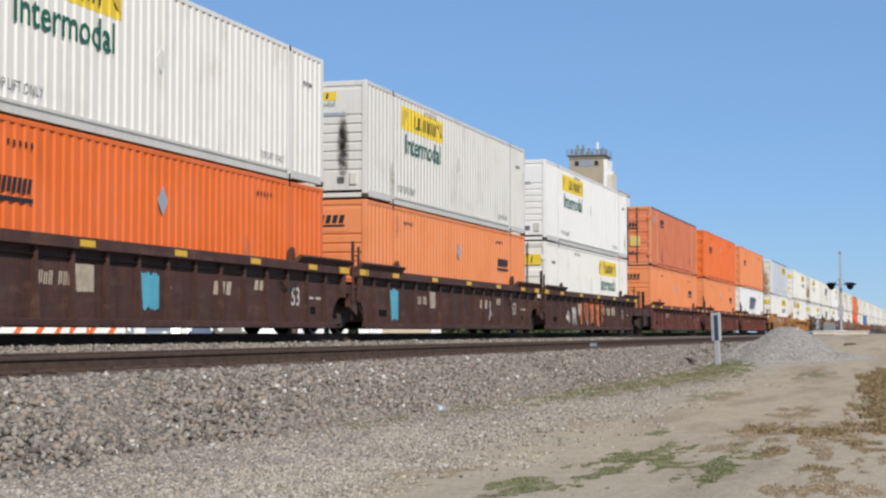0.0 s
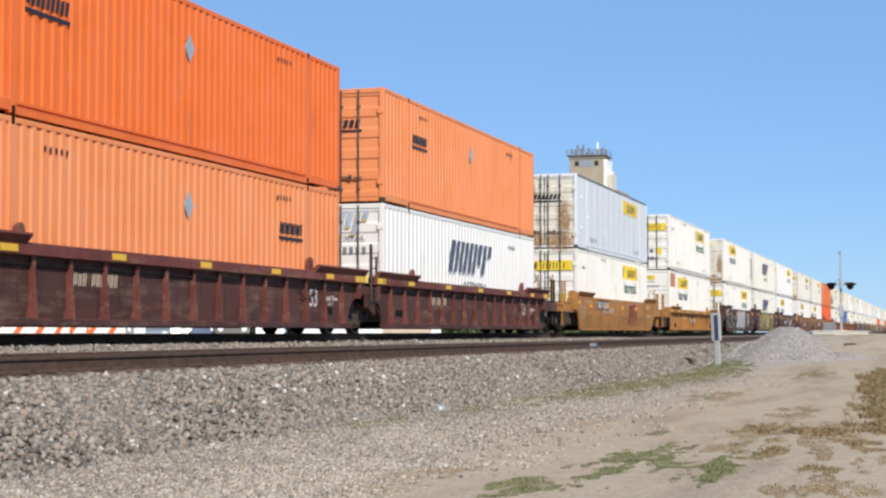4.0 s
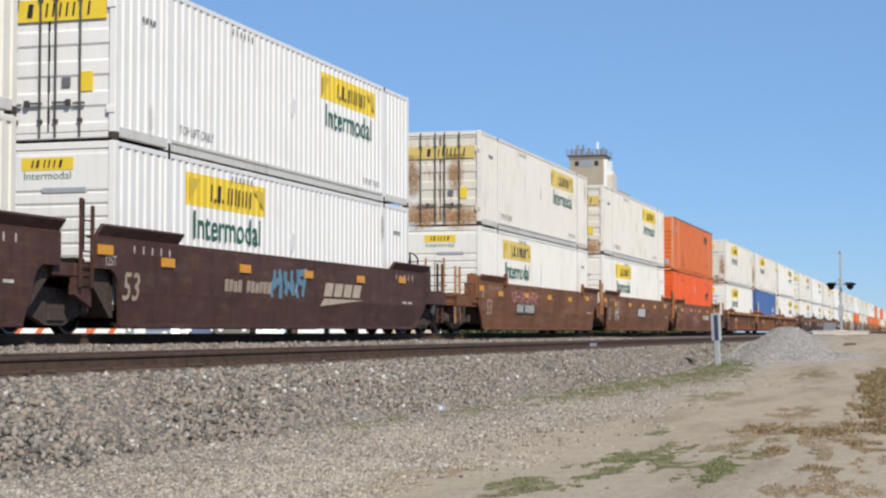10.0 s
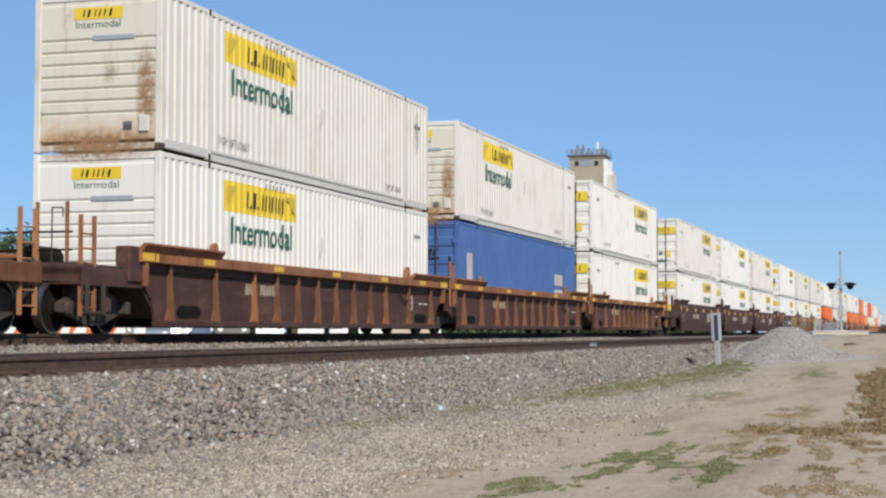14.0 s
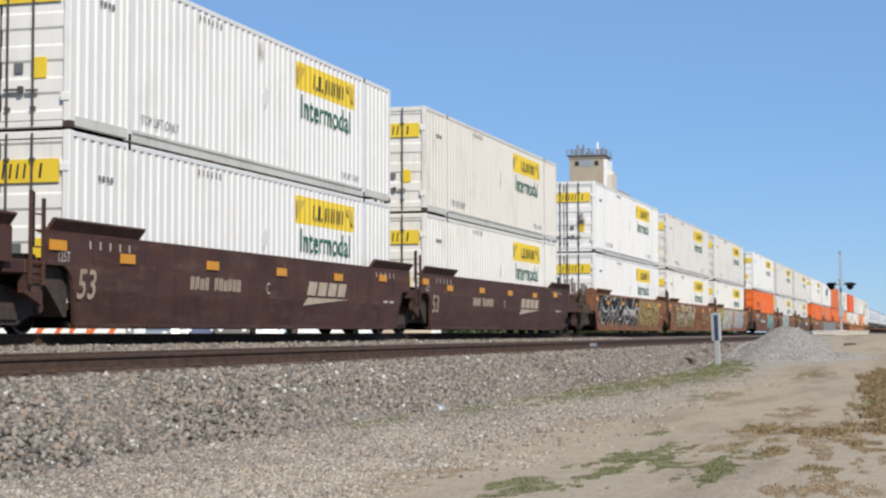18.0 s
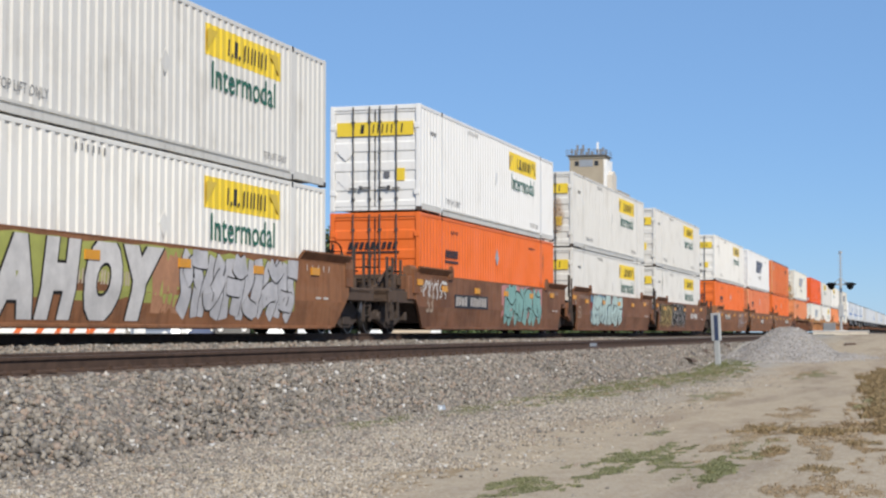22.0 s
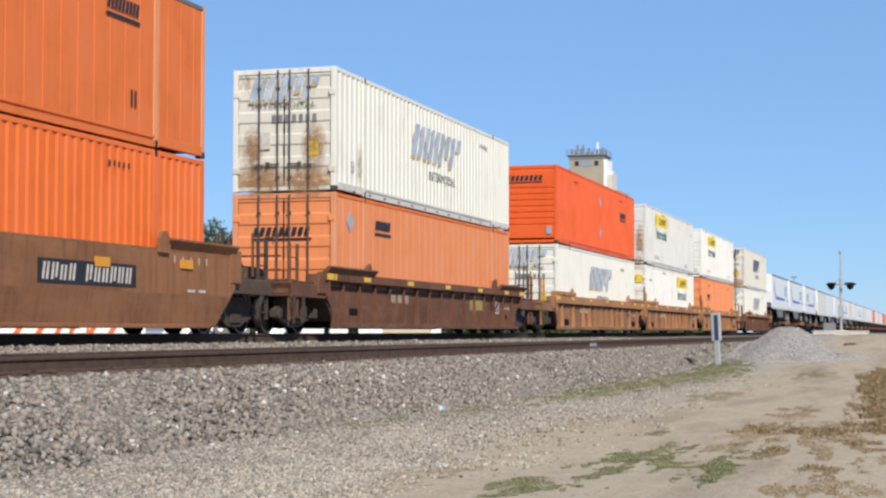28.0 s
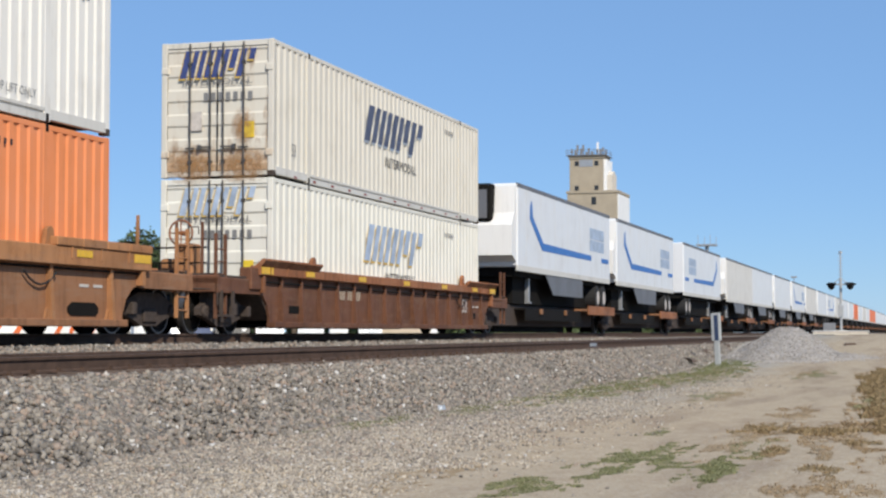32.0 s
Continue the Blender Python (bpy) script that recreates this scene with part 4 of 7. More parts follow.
def barricade(x, y, rz):
    b = thing("barricade", "orange and white striped road barricade", "barricade", "barricades behind the tracks", pose(x, y, 0.44, 0, 0, rz))
    for sx in (-0.85, 0.85):
        part("leg", mesh("bar_leg", lambda: G().box(-0.04, 0.04, -0.04, 0.04, 0, 1.1, 0.01).box(-0.04, 0.04, -0.35, 0.35, 0, 0.06), MAT["white_post"]), b, "", pose(sx, 0, 0))
    for z in (0.5, 0.85):
        rail = part("board", mesh("bar_board", lambda: G().box(-1.1, 1.1, -0.02, 0.02, -0.13, 0.13, 0.008), MAT["white_wall"]), b, "", pose(0, -0.05, z))
        for k in range(3):
            part("stripe", mesh("bar_stripe", lambda: G().prism([(-0.16, -0.125), (0.04, -0.125), (0.2, 0.125), (0.0, 0.125)], -0.025, -0.021), MAT["cone_orange"]), rail, "orange reflective stripe", pose(-0.7 + 0.68 * k, 0, 0))


def traffic_cone(x, y):
    c = thing("traffic_cone", "orange traffic cone with white bands", "traffic cone", "cones behind the tracks", pose(x, y, 0.44))
    part("base", mesh("cone_base", lambda: G().box(-0.2, 0.2, -0.2, 0.2, 0, 0.04, 0.01), MAT["rubber"]), c)
    part("cone", mesh("cone_cone", lambda: G().tube((0, 0, 0.04), (0, 0, 0.95), 0.16, 16, 0.03), MAT["cone_orange"]), c)
    part("band", mesh("cone_band", lambda: G().tube((0, 0, 0.5), (0, 0, 0.68), 0.102, 16, 0.075), MAT["white_wall"]), c, "white reflective band")


def hedge():
    """A long uneven row of dark bushes added beyond the parked cars."""
    # made-up dark backdrop for the gaps under the train
    rng = np.random.default_rng(12)
    k = 42000
    u = rng.uniform(0, 1, k)
    x = 40 + 460 * u ** 1.6
    y = 46 + 0.03 * (x - 40) + rng.normal(0, 1.0, k)
    top = np.array([3.9 + 1.3 * noise.noise((a * 0.13, 0, 4)) + 0.6 * noise.noise((a * 0.6, 1, 4)) for a in x])
    z = 0.35 + rng.uniform(0, 1, k) * (top + 0.6)
    s = rng.uniform(0.12, 0.34, k) * (1 + (x - 40) / 260)
    a, b = rng.normal(0, 1, (k, 3)), rng.normal(0, 1, (k, 3))
    a /= np.linalg.norm(a, axis=1)[:, None]
    b = np.cross(a, b)
    b /= np.linalg.norm(b, axis=1)[:, None]
    p = np.stack([x, y, z], 1)
    v = np.stack([p - a * s[:, None], p + b * s[:, None] * 0.6, p + a * s[:, None], p - b * s[:, None] * 0.6], 1).reshape(-1, 3)
    tagged(new("bushes", array_mesh("bushes", v, np.arange(4 * k).reshape(-1, 4), MAT["leaves"], 4)), "added row of dark green bushes that darkens the gaps under the train", "bushes", kind="stuff")


def background():
    hedge()
    grain_elevator()
    antenna_tower()
    for i, (x, y, h, r) in enumerate(((92, 55, 6.2, 2.9), (98, 53.5, 5.6, 2.4), (103, 51.5, 6.6, 2.7), (97, 49, 6.6, 2.4), (107, 48.5, 7.4, 2.8), (104, 44.5, 7.0, 2.6),
                                      (112, 45, 7.3, 2.8), (117, 43, 7.4, 2.7), (124, 42, 7.2, 2.9), (131, 40.5, 7.0, 2.6))):
        tree(i + 20, x, y, h * 1.02 + 0.5, r)
    for x, y, rz, mat, tall in ((71.7, 38, 208, "car_black", 1), (73.4, 36, 206, "car_silver", 1), (65.3, 33, 207, "car_silver", 0), (76.9, 36, 205, "car_blue", 1),
                                (76.3, 34, 204, "car_black", 1), (95.5, 40, 203, "car_silver", 1), (102.6, 40, 201, "car_white", 1), (114.6, 40, 200, "car_silver", 1),
                                (119, 39, 110, "car_beige", 1), (133, 41, 198, "car_white", 1)):
        parked_car(x, y, rz, mat, tall)
    for x, y, rz in ((46.2, 28, -57), (47.7, 28.1, -25), (50.1, 27.5, -66)):
        barricade(x, y, rz)
    for x, y, w in ((58.5, 30, 0.37), (62.4, 30, 0.28), (83.6, 31, 1.0), (62.0, 32, 0.2)):
        utility_box(x, y, w)
    for x, y in ((48.9, 28.3), (49.4, 27.3)):
        traffic_cone(x, y)


# ------------------------------------------------------------------ train
L, HALF, TALL = 16.15, 1.295, 2.9
WAVE = {"fine": (0.29, 0.029), "wide": (0.335, 0.032)}


def wave(x0, x1, style, off=0.0):
    """Outline of a corrugated wall seen from above: (x, y) with the outer crests at -HALF."""
    p, d = WAVE[style]
    pts, k = [], math.floor(x0 / p)
    while k * p < x1:
        for a, b in ((0.0, 0), (0.36, 0), (0.5, 1), (0.86, 1)):
            x = (k + a) * p
            if x0 < x < x1:
                pts.append((x, -HALF + b * d + off))
        k += 1

    def at(x):
        u = (x / p) % 1.0
        b = 0 if u < 0.36 else (u - 0.36) / 0.14 if u < 0.5 else 1 if u < 0.86 else (1 - u) / 0.14
        return (x, -HALF + b * d + off)
    return [at(x0)] + pts + [at(x1)]


def corrugated(x0, x1, z0, z1, style, off, back):
    w = wave(x0, x1, style, off)
    return G().prism(w + [(x1, w[-1][1] + back if back < 0.02 else -HALF + back), (x0, w[0][1] + back if back < 0.02 else -HALF + back)], z0, z1, "xy") if back >= 0.02 else \
        G().prism(w + [(x, y + back) for x, y in reversed(w)], z0, z1, "xy")


def flat_wall(z0, z1, seams):
    out, line = -HALF + 0.012, [(0.1, -HALF + 0.012)]
    if seams:
        for k in range(1, 30):
            x = k * 0.54
            if x < L - 0.3 and abs(x - 2.0) > 0.2 and abs(x - L + 2.0) > 0.2:
                line += [(x - 0.016, out), (x - 0.012, out - 0.008), (x + 0.012, out - 0.008), (x + 0.016, out)]
    return G().prism(line + [(L - 0.1, out), (L - 0.1, -HALF + 0.06), (0.1, -HALF + 0.06)], z0, z1, "xy")


KINDS = {
    # name: wall colour, wall style, lower rail, posts, roof rail, words
    "white": ("white", "fine", "rail_grey", "white", "white", "white corrugated 53-foot container with yellow panel"),
    "bright": ("bright", "fine", "rail_grey", "bright", "bright", "bright white corrugated container with yellow panel"),
    "cream": ("cream", "fine", "rail_grey", "cream", "cream", "cream-white dusty corrugated container with yellow panel"),
    "grey_white": ("grey_white", "fine", "rail_grey", "grey_white", "grey_white", "greyish white corrugated container with yellow panel"),
    "orange": ("orange", "fine", "orange", "orange", "orange", "orange corrugated 53-foot container with small black logo"),
    "orange_pale": ("orange_pale", "fine", "orange_pale", "orange_pale", "orange_pale", "faded light orange corrugated container"),
    "orange_red": ("orange_red", "fine", "orange_red", "orange_red", "orange_red", "bright red-orange corrugated container"),
    "orange_dull": ("orange_worn", "fine", "orange_worn", "orange_post", "orange_worn", "dull reddish orange corrugated container"),
    "plate": ("orange_dull", "seams", "orange_dull", "orange_post", "roof_grey", "orange plate-sided container with bleached posts"),
    "plate_worn": ("orange_worn", "seams", "orange_worn", "orange_post", "roof_grey", "worn pinkish orange plate-sided container with bleached posts"),
    "plate_pale": ("orange_pale", "seams", "orange_pale", "orange_post", "orange_dull", "faded orange plate-sided container with upright seams"),
    "blue_mark": ("mark_white", "wide", "rail_grey", "mark_white", "mark_white", "off-white corrugated container with blue and gold logo"),
    "blue_mark_dull": ("mark_dull", "wide", "rail_grey", "mark_dull", "mark_dull", "dull off-white corrugated container with slate logo"),
    "blue_mark_white": ("bright", "wide", "rail_grey", "bright", "bright", "white corrugated container with dark blue logo"),
    "blue_mark_faded": ("mark_white", "wide", "rail_grey", "mark_white", "mark_white", "white corrugated container with faded blue logo"),
    "reefer": ("reefer", "panels", "reefer", "reefer", "roof_grey", "smooth white aluminium container with grey roof rail"),
    "blue": ("blue", "fine", "blue", "blue", "blue", "blue corrugated container with small white marks"),
}
JB = ("white", "bright", "cream", "grey_white")


def door_profile(n):
    pts = [(0.10, 0.12), (0.03, 0.12)]
    for k in range(n):
        z0, h = 0.12 + (TALL - 0.24) * k / n, (TALL - 0.24) / n
        pts += [(0.03, z0 + h * 0.28), (0.055, z0 + h * 0.36), (0.055, z0 + h * 0.8), (0.03, z0 + h * 0.88)]
    return pts + [(0.03, TALL - 0.12), (0.10, TALL - 0.12)]


def nose_profile():
    pts = [(0.10, 0.2), (0.02, 0.2), (0.02, 0.62)]
    for k in range(7):
        z = 0.66 + k * 0.225
        pts += [(0.02, z), (0.05, z + 0.014), (0.05, z + 0.03), (0.02, z + 0.07)]
    return pts + [(0.02, TALL - 0.22), (0.035, TALL - 0.2), (0.035, TALL - 0.14), (0.10, TALL - 0.14)]


def bars(parent, mat, m, count, w, h, gap, slant=0.0, name="mark"):
    """A line of unreadable writing: a row of plain upright bars."""
    def row():
        g = G()
        for k in range(count):
            x = (k - (count - 1) / 2) * (w + gap)
            g.prism([(x - w / 2 - slant / 2, -h / 2), (x + w / 2 - slant / 2, -h / 2), (x + w / 2 + slant / 2, h / 2), (x - w / 2 + slant / 2, h / 2)], 0, 0.004, "xy")
        return g
    part(name, mesh((name, count, w, h, gap, slant), row, MAT[mat]), parent, "", m)["kind"] = "stuff"


def number_bars(parent, mat, m, groups, pitch, h, slant=0.03, name="number_mark"):
    """A stencilled car number made illegible: groups of slim upright bars, two for each character."""
    def row():
        g, n, i = G(), sum(groups) + len(groups) - 1, 0
        x = -n * pitch / 2
        for size in groups:
            for _ in range(size):
                for a, b, y0 in ((0.06, 0.30, 0.0), (0.50, 0.74, 0.12 if i % 3 == 1 else 0.0)):
                    lo, hi = -h / 2 + y0 * h, h / 2 - (0.12 * h if i % 4 == 2 else 0)
                    g.prism([(x + a * pitch + slant * lo / h, lo), (x + b * pitch + slant * lo / h, lo), (x + b * pitch + slant * hi / h, hi), (x + a * pitch + slant * hi / h, hi)], 0, 0.004, "xy")
                x, i = x + pitch, i + 1
            x += pitch
        return g
    part(name, mesh((name, groups, round(pitch, 3), h, slant), row, MAT[mat]), parent, "", m)["kind"] = "stuff"


def word_bars(parent, mat, m, spots, h, slant=0.03, name="mark"):
    """One line of dark bars of given widths at given places."""
    def row():
        g = G()
        for dot in (x + 0.17 for w, x in spots[:2] if h > 0.3):
            g.box(dot - 0.035, dot + 0.035, -h / 2, -h / 2 + 0.07, 0, 0.004)
        for w, x in spots:
            g.prism([(x - w / 2 - slant / 2, -h / 2), (x + w / 2 - slant / 2, -h / 2), (x + w / 2 + slant / 2, h / 2), (x - w / 2 + slant / 2, h / 2)], 0, 0.004, "xy")
        return g
    part(name, mesh((name, tuple(spots), h), row, MAT[mat]), parent, "", m)["kind"] = "stuff"


def slanted_mark(parent, m, scale, front, shade, wide=1.0):
    """A plain mark of slanted bars of uneven height with a coloured shadow."""
    h, k = 0.95 * scale, scale * wide
    lean, under = 0.24 * k, G()
    for i, (x, w, lo, hi) in enumerate(((-1.20, 0.24, 0.0, 1.0), (-0.86, 0.18, 0.0, 1.0), (-0.58, 0.18, 0.0, 1.0), (-0.30, 0.18, 0.0, 1.0), (-0.02, 0.2, 0.0, 1.0), (0.28, 0.18, 0.0, 1.0),
                                        (0.56, 0.22, 0.3, 1.0), (0.90, 0.2, 0.0, 1.0), (1.22, 0.22, 0.6, 1.0))):
        y0, y1 = (lo - 0.5) * h, (hi - 0.5) * h
        sh = [(x * k + lean * (lo - 0.5), y0), ((x + w) * k + lean * (lo - 0.5), y0), ((x + w) * k + lean * (hi - 0.5), y1), (x * k + lean * (hi - 0.5), y1)]
        under.prism(sh, 0, 0.002, "xy")
        part("logo_bar", mesh(("logo_f", i, scale, wide), lambda: G().prism(sh, 0, 0.003, "xy"), MAT[front]), parent, "", m @ pose(0, 0, 0.004))
    if shade:
        part("logo_shadow", mesh(("logo_s", scale, wide), lambda: under, MAT[shade]), parent, "", m @ pose(-0.05 * scale, -0.06 * scale, 0))["kind"] = "stuff"


def side_at(x, z, out=0.006):
    return pose(x, -HALF - out, z) @ SIDE


def front_at(y, z, out=0.02):
    return pose(-out, y, z) @ FRONT


NAME_SPOTS = ((0.06, -0.80), (0.15, -0.45), (0.055, -0.02), (0.055, 0.15), (0.055, 0.33), (0.055, 0.50), (0.055, 0.68), (0.055, 0.85), (0.06, 1.06))


def yellow_panel(c, x0, old):
    """Yellow panel that follows the corrugation, dark marks, and the green word below."""
    mat = MAT["yellow_old" if old else "yellow"]
    x0 = x0 - 0.12
    x1, z0, z1 = x0 + 3.75, 2.02, 2.63
    p = part("name_panel", mesh(("name_panel", round(x0, 2)), lambda: corrugated(x0, x1, z0, z1, "fine", -0.004, 0.003), mat), c, "yellow name panel with dark marks")
    mid = (x0 + x1) / 2
    word_bars(p, "black", side_at(mid, 2.31, 0.010), NAME_SPOTS, 0.33)
    for sx, a in ((0.36, 1), (3.39, -1)):
        part("chevron", mesh(("chevron", a), lambda: G().prism([(-0.28, 0.22), (0.2, 0.22), (-0.28 * a, -0.2)], 0, 0.003, "xy"), MAT["yellow_dim"]), p, "", side_at(x0 + sx, 2.31, 0.009))
    letters("Intermodal", 0.74, MAT["green"], c, side_at(mid, 1.64, 0.008), "lettering", 0.99, 0.008)


def black_logo(c, x, z, w=1.3):
    bars(c, "black", side_at(x, z, 0.007), 9, w / 9 * 0.72, 0.23, w / 9 * 0.28, 0.05, "logo_mark")
    bars(c, "black", side_at(x, z - 0.22, 0.007), 1, w * 1.05, 0.07, 0, 0.0, "logo_underline")


def end_face(c, kind, door, m, dirty, visible):
    """Door end or ribbed nose end, built for the face that looks to -X and set by m."""
    col, style, rail, post, roof, _ = KINDS[kind]
    mat = MAT["dirty"] if dirty else MAT["white" if door and col == "cream" else col]
    if door:
        for s in (-1, 1):
            d = part("door", mesh(("door", s), lambda: G().prism(door_profile(5), 0.012 * s, 1.17 * s), mat), c, "", m)
            if visible:
                for y in (0.15, 0.62):
                    rod = part("lock_rod", mesh(("lock_rod", s, y), lambda: G().tube((-0.012, s * y, 0.04), (-0.012, s * y, TALL - 0.04), 0.02, 6).box(-0.03, 0.03, s * y - 0.04, s * y + 0.04, 0.3, 0.36).box(-0.03, 0.03, s * y - 0.04, s * y + 0.04, 2.4, 2.46), MAT["steel_rod"]), d)
                part("handle", mesh(("handle", s), lambda: G().box(-0.04, -0.012, s * 0.1, s * 0.42, 0.62, 0.655).box(-0.04, -0.012, s * 0.5, s * 0.72, 0.60, 0.635).box(-0.045, 0.02, s * 0.36, s * 0.44, 0.58, 0.69), MAT["steel_rod"]), d)
                for z in (0.5, 2.3):
                    part("hinge", mesh(("hinge", s, z), lambda: G().box(-0.02, 0.05, s * 1.12, s * 1.29, z - 0.07, z + 0.07, 0.01), mat), d)
        if visible:
            part("gasket", mesh("gasket", lambda: G().box(0.022, 0.05, -1.185, -1.165, 0.12, TALL - 0.12).box(0.022, 0.05, 1.165, 1.185, 0.12, TALL - 0.12).box(0.024, 0.06, -0.014, 0.014, 0.12, TALL - 0.12)
                                           .box(0.022, 0.05, -1.16, 1.16, 0.115, 0.135).box(0.022, 0.05, -1.16, 1.16, TALL - 0.135, TALL - 0.115), MAT["rubber"]), c, "black rubber door gasket", m)
            if kind in JB:
                band = part("name_band", mesh("name_band", lambda: G().box(0.012, 0.03, -1.1, 1.1, 2.06, 2.44), MAT["yellow_old" if dirty else "yellow"]), c, "yellow name band across the doors", m)
                word_bars(band, "black", front_at(0, 2.25, -0.008), ((0.04, -0.62), (0.1, -0.36), (0.035, -0.04), (0.035, 0.09), (0.035, 0.22), (0.035, 0.35), (0.035, 0.48), (0.035, 0.61), (0.04, 0.77)), 0.24)
                part("sticker", mesh("sticker", lambda: G().box(0.01, 0.03, -0.85, -0.6, 0.82, 1.16), MAT["yellow"]), c, "yellow sticker", m)
                part("sticker", mesh("sticker_dark", lambda: G().box(0.01, 0.03, -0.42, -0.26, 0.92, 1.08), MAT["roof_grey"]), c, "grey sticker", m)
                for z in (0.85, 1.62):
                    part("placard", mesh(("plc", z), lambda: G().prism([(0.84, z - 0.24), (1.08, z), (0.84, z + 0.24), (0.6, z)], 0.012, 0.03, "yz"), MAT["bright"]), c, "pale diamond placard holder", m)
            elif kind.startswith("blue_mark"):
                slanted_mark(c, m @ front_at(0.05, 2.42, 0.0), 0.62, "logo_blue" if kind in ("blue_mark", "blue_mark_dull") else "logo_faded", "logo_gold")
                letters("INTERMODAL", 0.2, MAT["grey_ink"], c, m @ front_at(0.0, 2.03, -0.008), "lettering", 1.3)
                bars(c, "grey_ink", m @ front_at(-0.25, 1.72, -0.02), 7, 0.1, 0.17, 0.07, 0, "small_mark")
                part("sticker", mesh("sticker", lambda: G().box(0.01, 0.03, -0.85, -0.6, 0.82, 1.16), MAT["yellow"]), c, "yellow sticker", m)
                part("sticker", mesh("sticker_white", lambda: G().box(0.01, 0.03, 0.35, 0.65, 1.0, 1.4), MAT["white_ink"]), c, "white sticker", m)
            else:
                bars(c, "black", m @ front_at(0.05, 2.0, -0.005), 9, 0.11, 0.2, 0.05, 0.05, "logo_mark")
                bars(c, "black", m @ front_at(0.05, 1.82, -0.005), 1, 1.5, 0.05, 0, 0, "logo_underline")
    elif kind.startswith("blue_mark"):
        ribs = [(-1.17, 0.10), (-1.17, 0.02)]
        for k in range(7):
            y = -1.17 + 0.334 * k
            ribs += [(y + 0.10, 0.02), (y + 0.15, 0.055), (y + 0.27, 0.055), (y + 0.32, 0.02)]
        ribs += [(1.17, 0.02), (1.17, 0.10)]
        part("nose_wall", mesh("ribbed_nose", lambda: G().prism([(x, y) for y, x in ribs], 0.14, TALL - 0.14, "xy"), mat), c, "end wall with upright ribs", m)
        if visible:
            letters("53ft", 0.36, MAT["grey_ink"], c, m @ front_at(0.3, 1.5, -0.01), "lettering")
            slanted_mark(c, m @ front_at(0.1, 2.62, -0.008), 0.36, "logo_slate", "")
            bars(c, "grey_ink", m @ front_at(0.3, 0.72, -0.008), 5, 0.06, 0.1, 0.05, 0, "small_mark")
            bars(c, "grey_ink", m @ front_at(-0.98, 1.6, -0.008) @ pose(0, 0, 0, 0, 0, 90), 9, 0.12, 0.14, 0.06, 0, "number_mark")
    else:
        part("nose_wall", mesh("nose_wall", lambda: G().prism(nose_profile(), -1.2, 1.2), mat), c, "", m)
        if visible:
            if kind in JB:
                part("name_band", mesh("nose_band", lambda: G().box(0.012, 0.04, -0.5, 0.5, 2.42, 2.64), MAT["yellow"]), c, "small yellow name panel", m)
                word_bars(c, "black", m @ front_at(0, 2.53, -0.008), ((0.03, -0.28), (0.05, -0.18), (0.025, -0.05), (0.03, 0.04), (0.03, 0.14), (0.05, 0.26)), 0.13)
                letters("Intermodal", 0.2, MAT["green"], c, m @ front_at(0, 2.32, -0.015), "lettering", 1.05)
                part("vent_box", mesh("vent_box", lambda: G().box(0.0, 0.04, -0.75, 0.1, 2.02, 2.12, 0.01), MAT["placard"]), c, "grey box on the end wall", m)
                part("document_holder", mesh("doc_holder", lambda: G().box(-0.02, 0.04, -1.05, -0.85, 0.32, 0.62, 0.015), MAT["rail_grey"]), c, "", m)
                part("sticker", mesh("nose_sticker", lambda: G().box(0.012, 0.03, -0.7, -0.52, 0.36, 0.52), MAT["roof_grey"]), c, "grey sticker", m)
            else:
                part("sign_plate", mesh("sign_plate", lambda: G().box(0.012, 0.04, -0.85, 0.85, 2.12, 2.62), MAT[col]), c, "", m)
                bars(c, "black", m @ front_at(0.05, 2.42, -0.005), 9, 0.12, 0.2, 0.055, 0.05, "logo_mark")
                bars(c, "black", m @ front_at(0.05, 2.26, -0.005), 1, 1.55, 0.05, 0, 0, "logo_underline")
                for z in (0.45, 1.75):
                    part("placard", mesh(("plc", z), lambda: G().prism([(0.84, z - 0.2), (1.04, z), (0.84, z + 0.2), (0.64, z)], 0.0, 0.03, "yz"), MAT["placard"]), c, "grey diamond placard", m)
                part("document_holder", mesh("doc_holder", lambda: G().box(-0.02, 0.04, -1.05, -0.85, 0.32, 0.62, 0.015), MAT["placard"]), c, "", m)


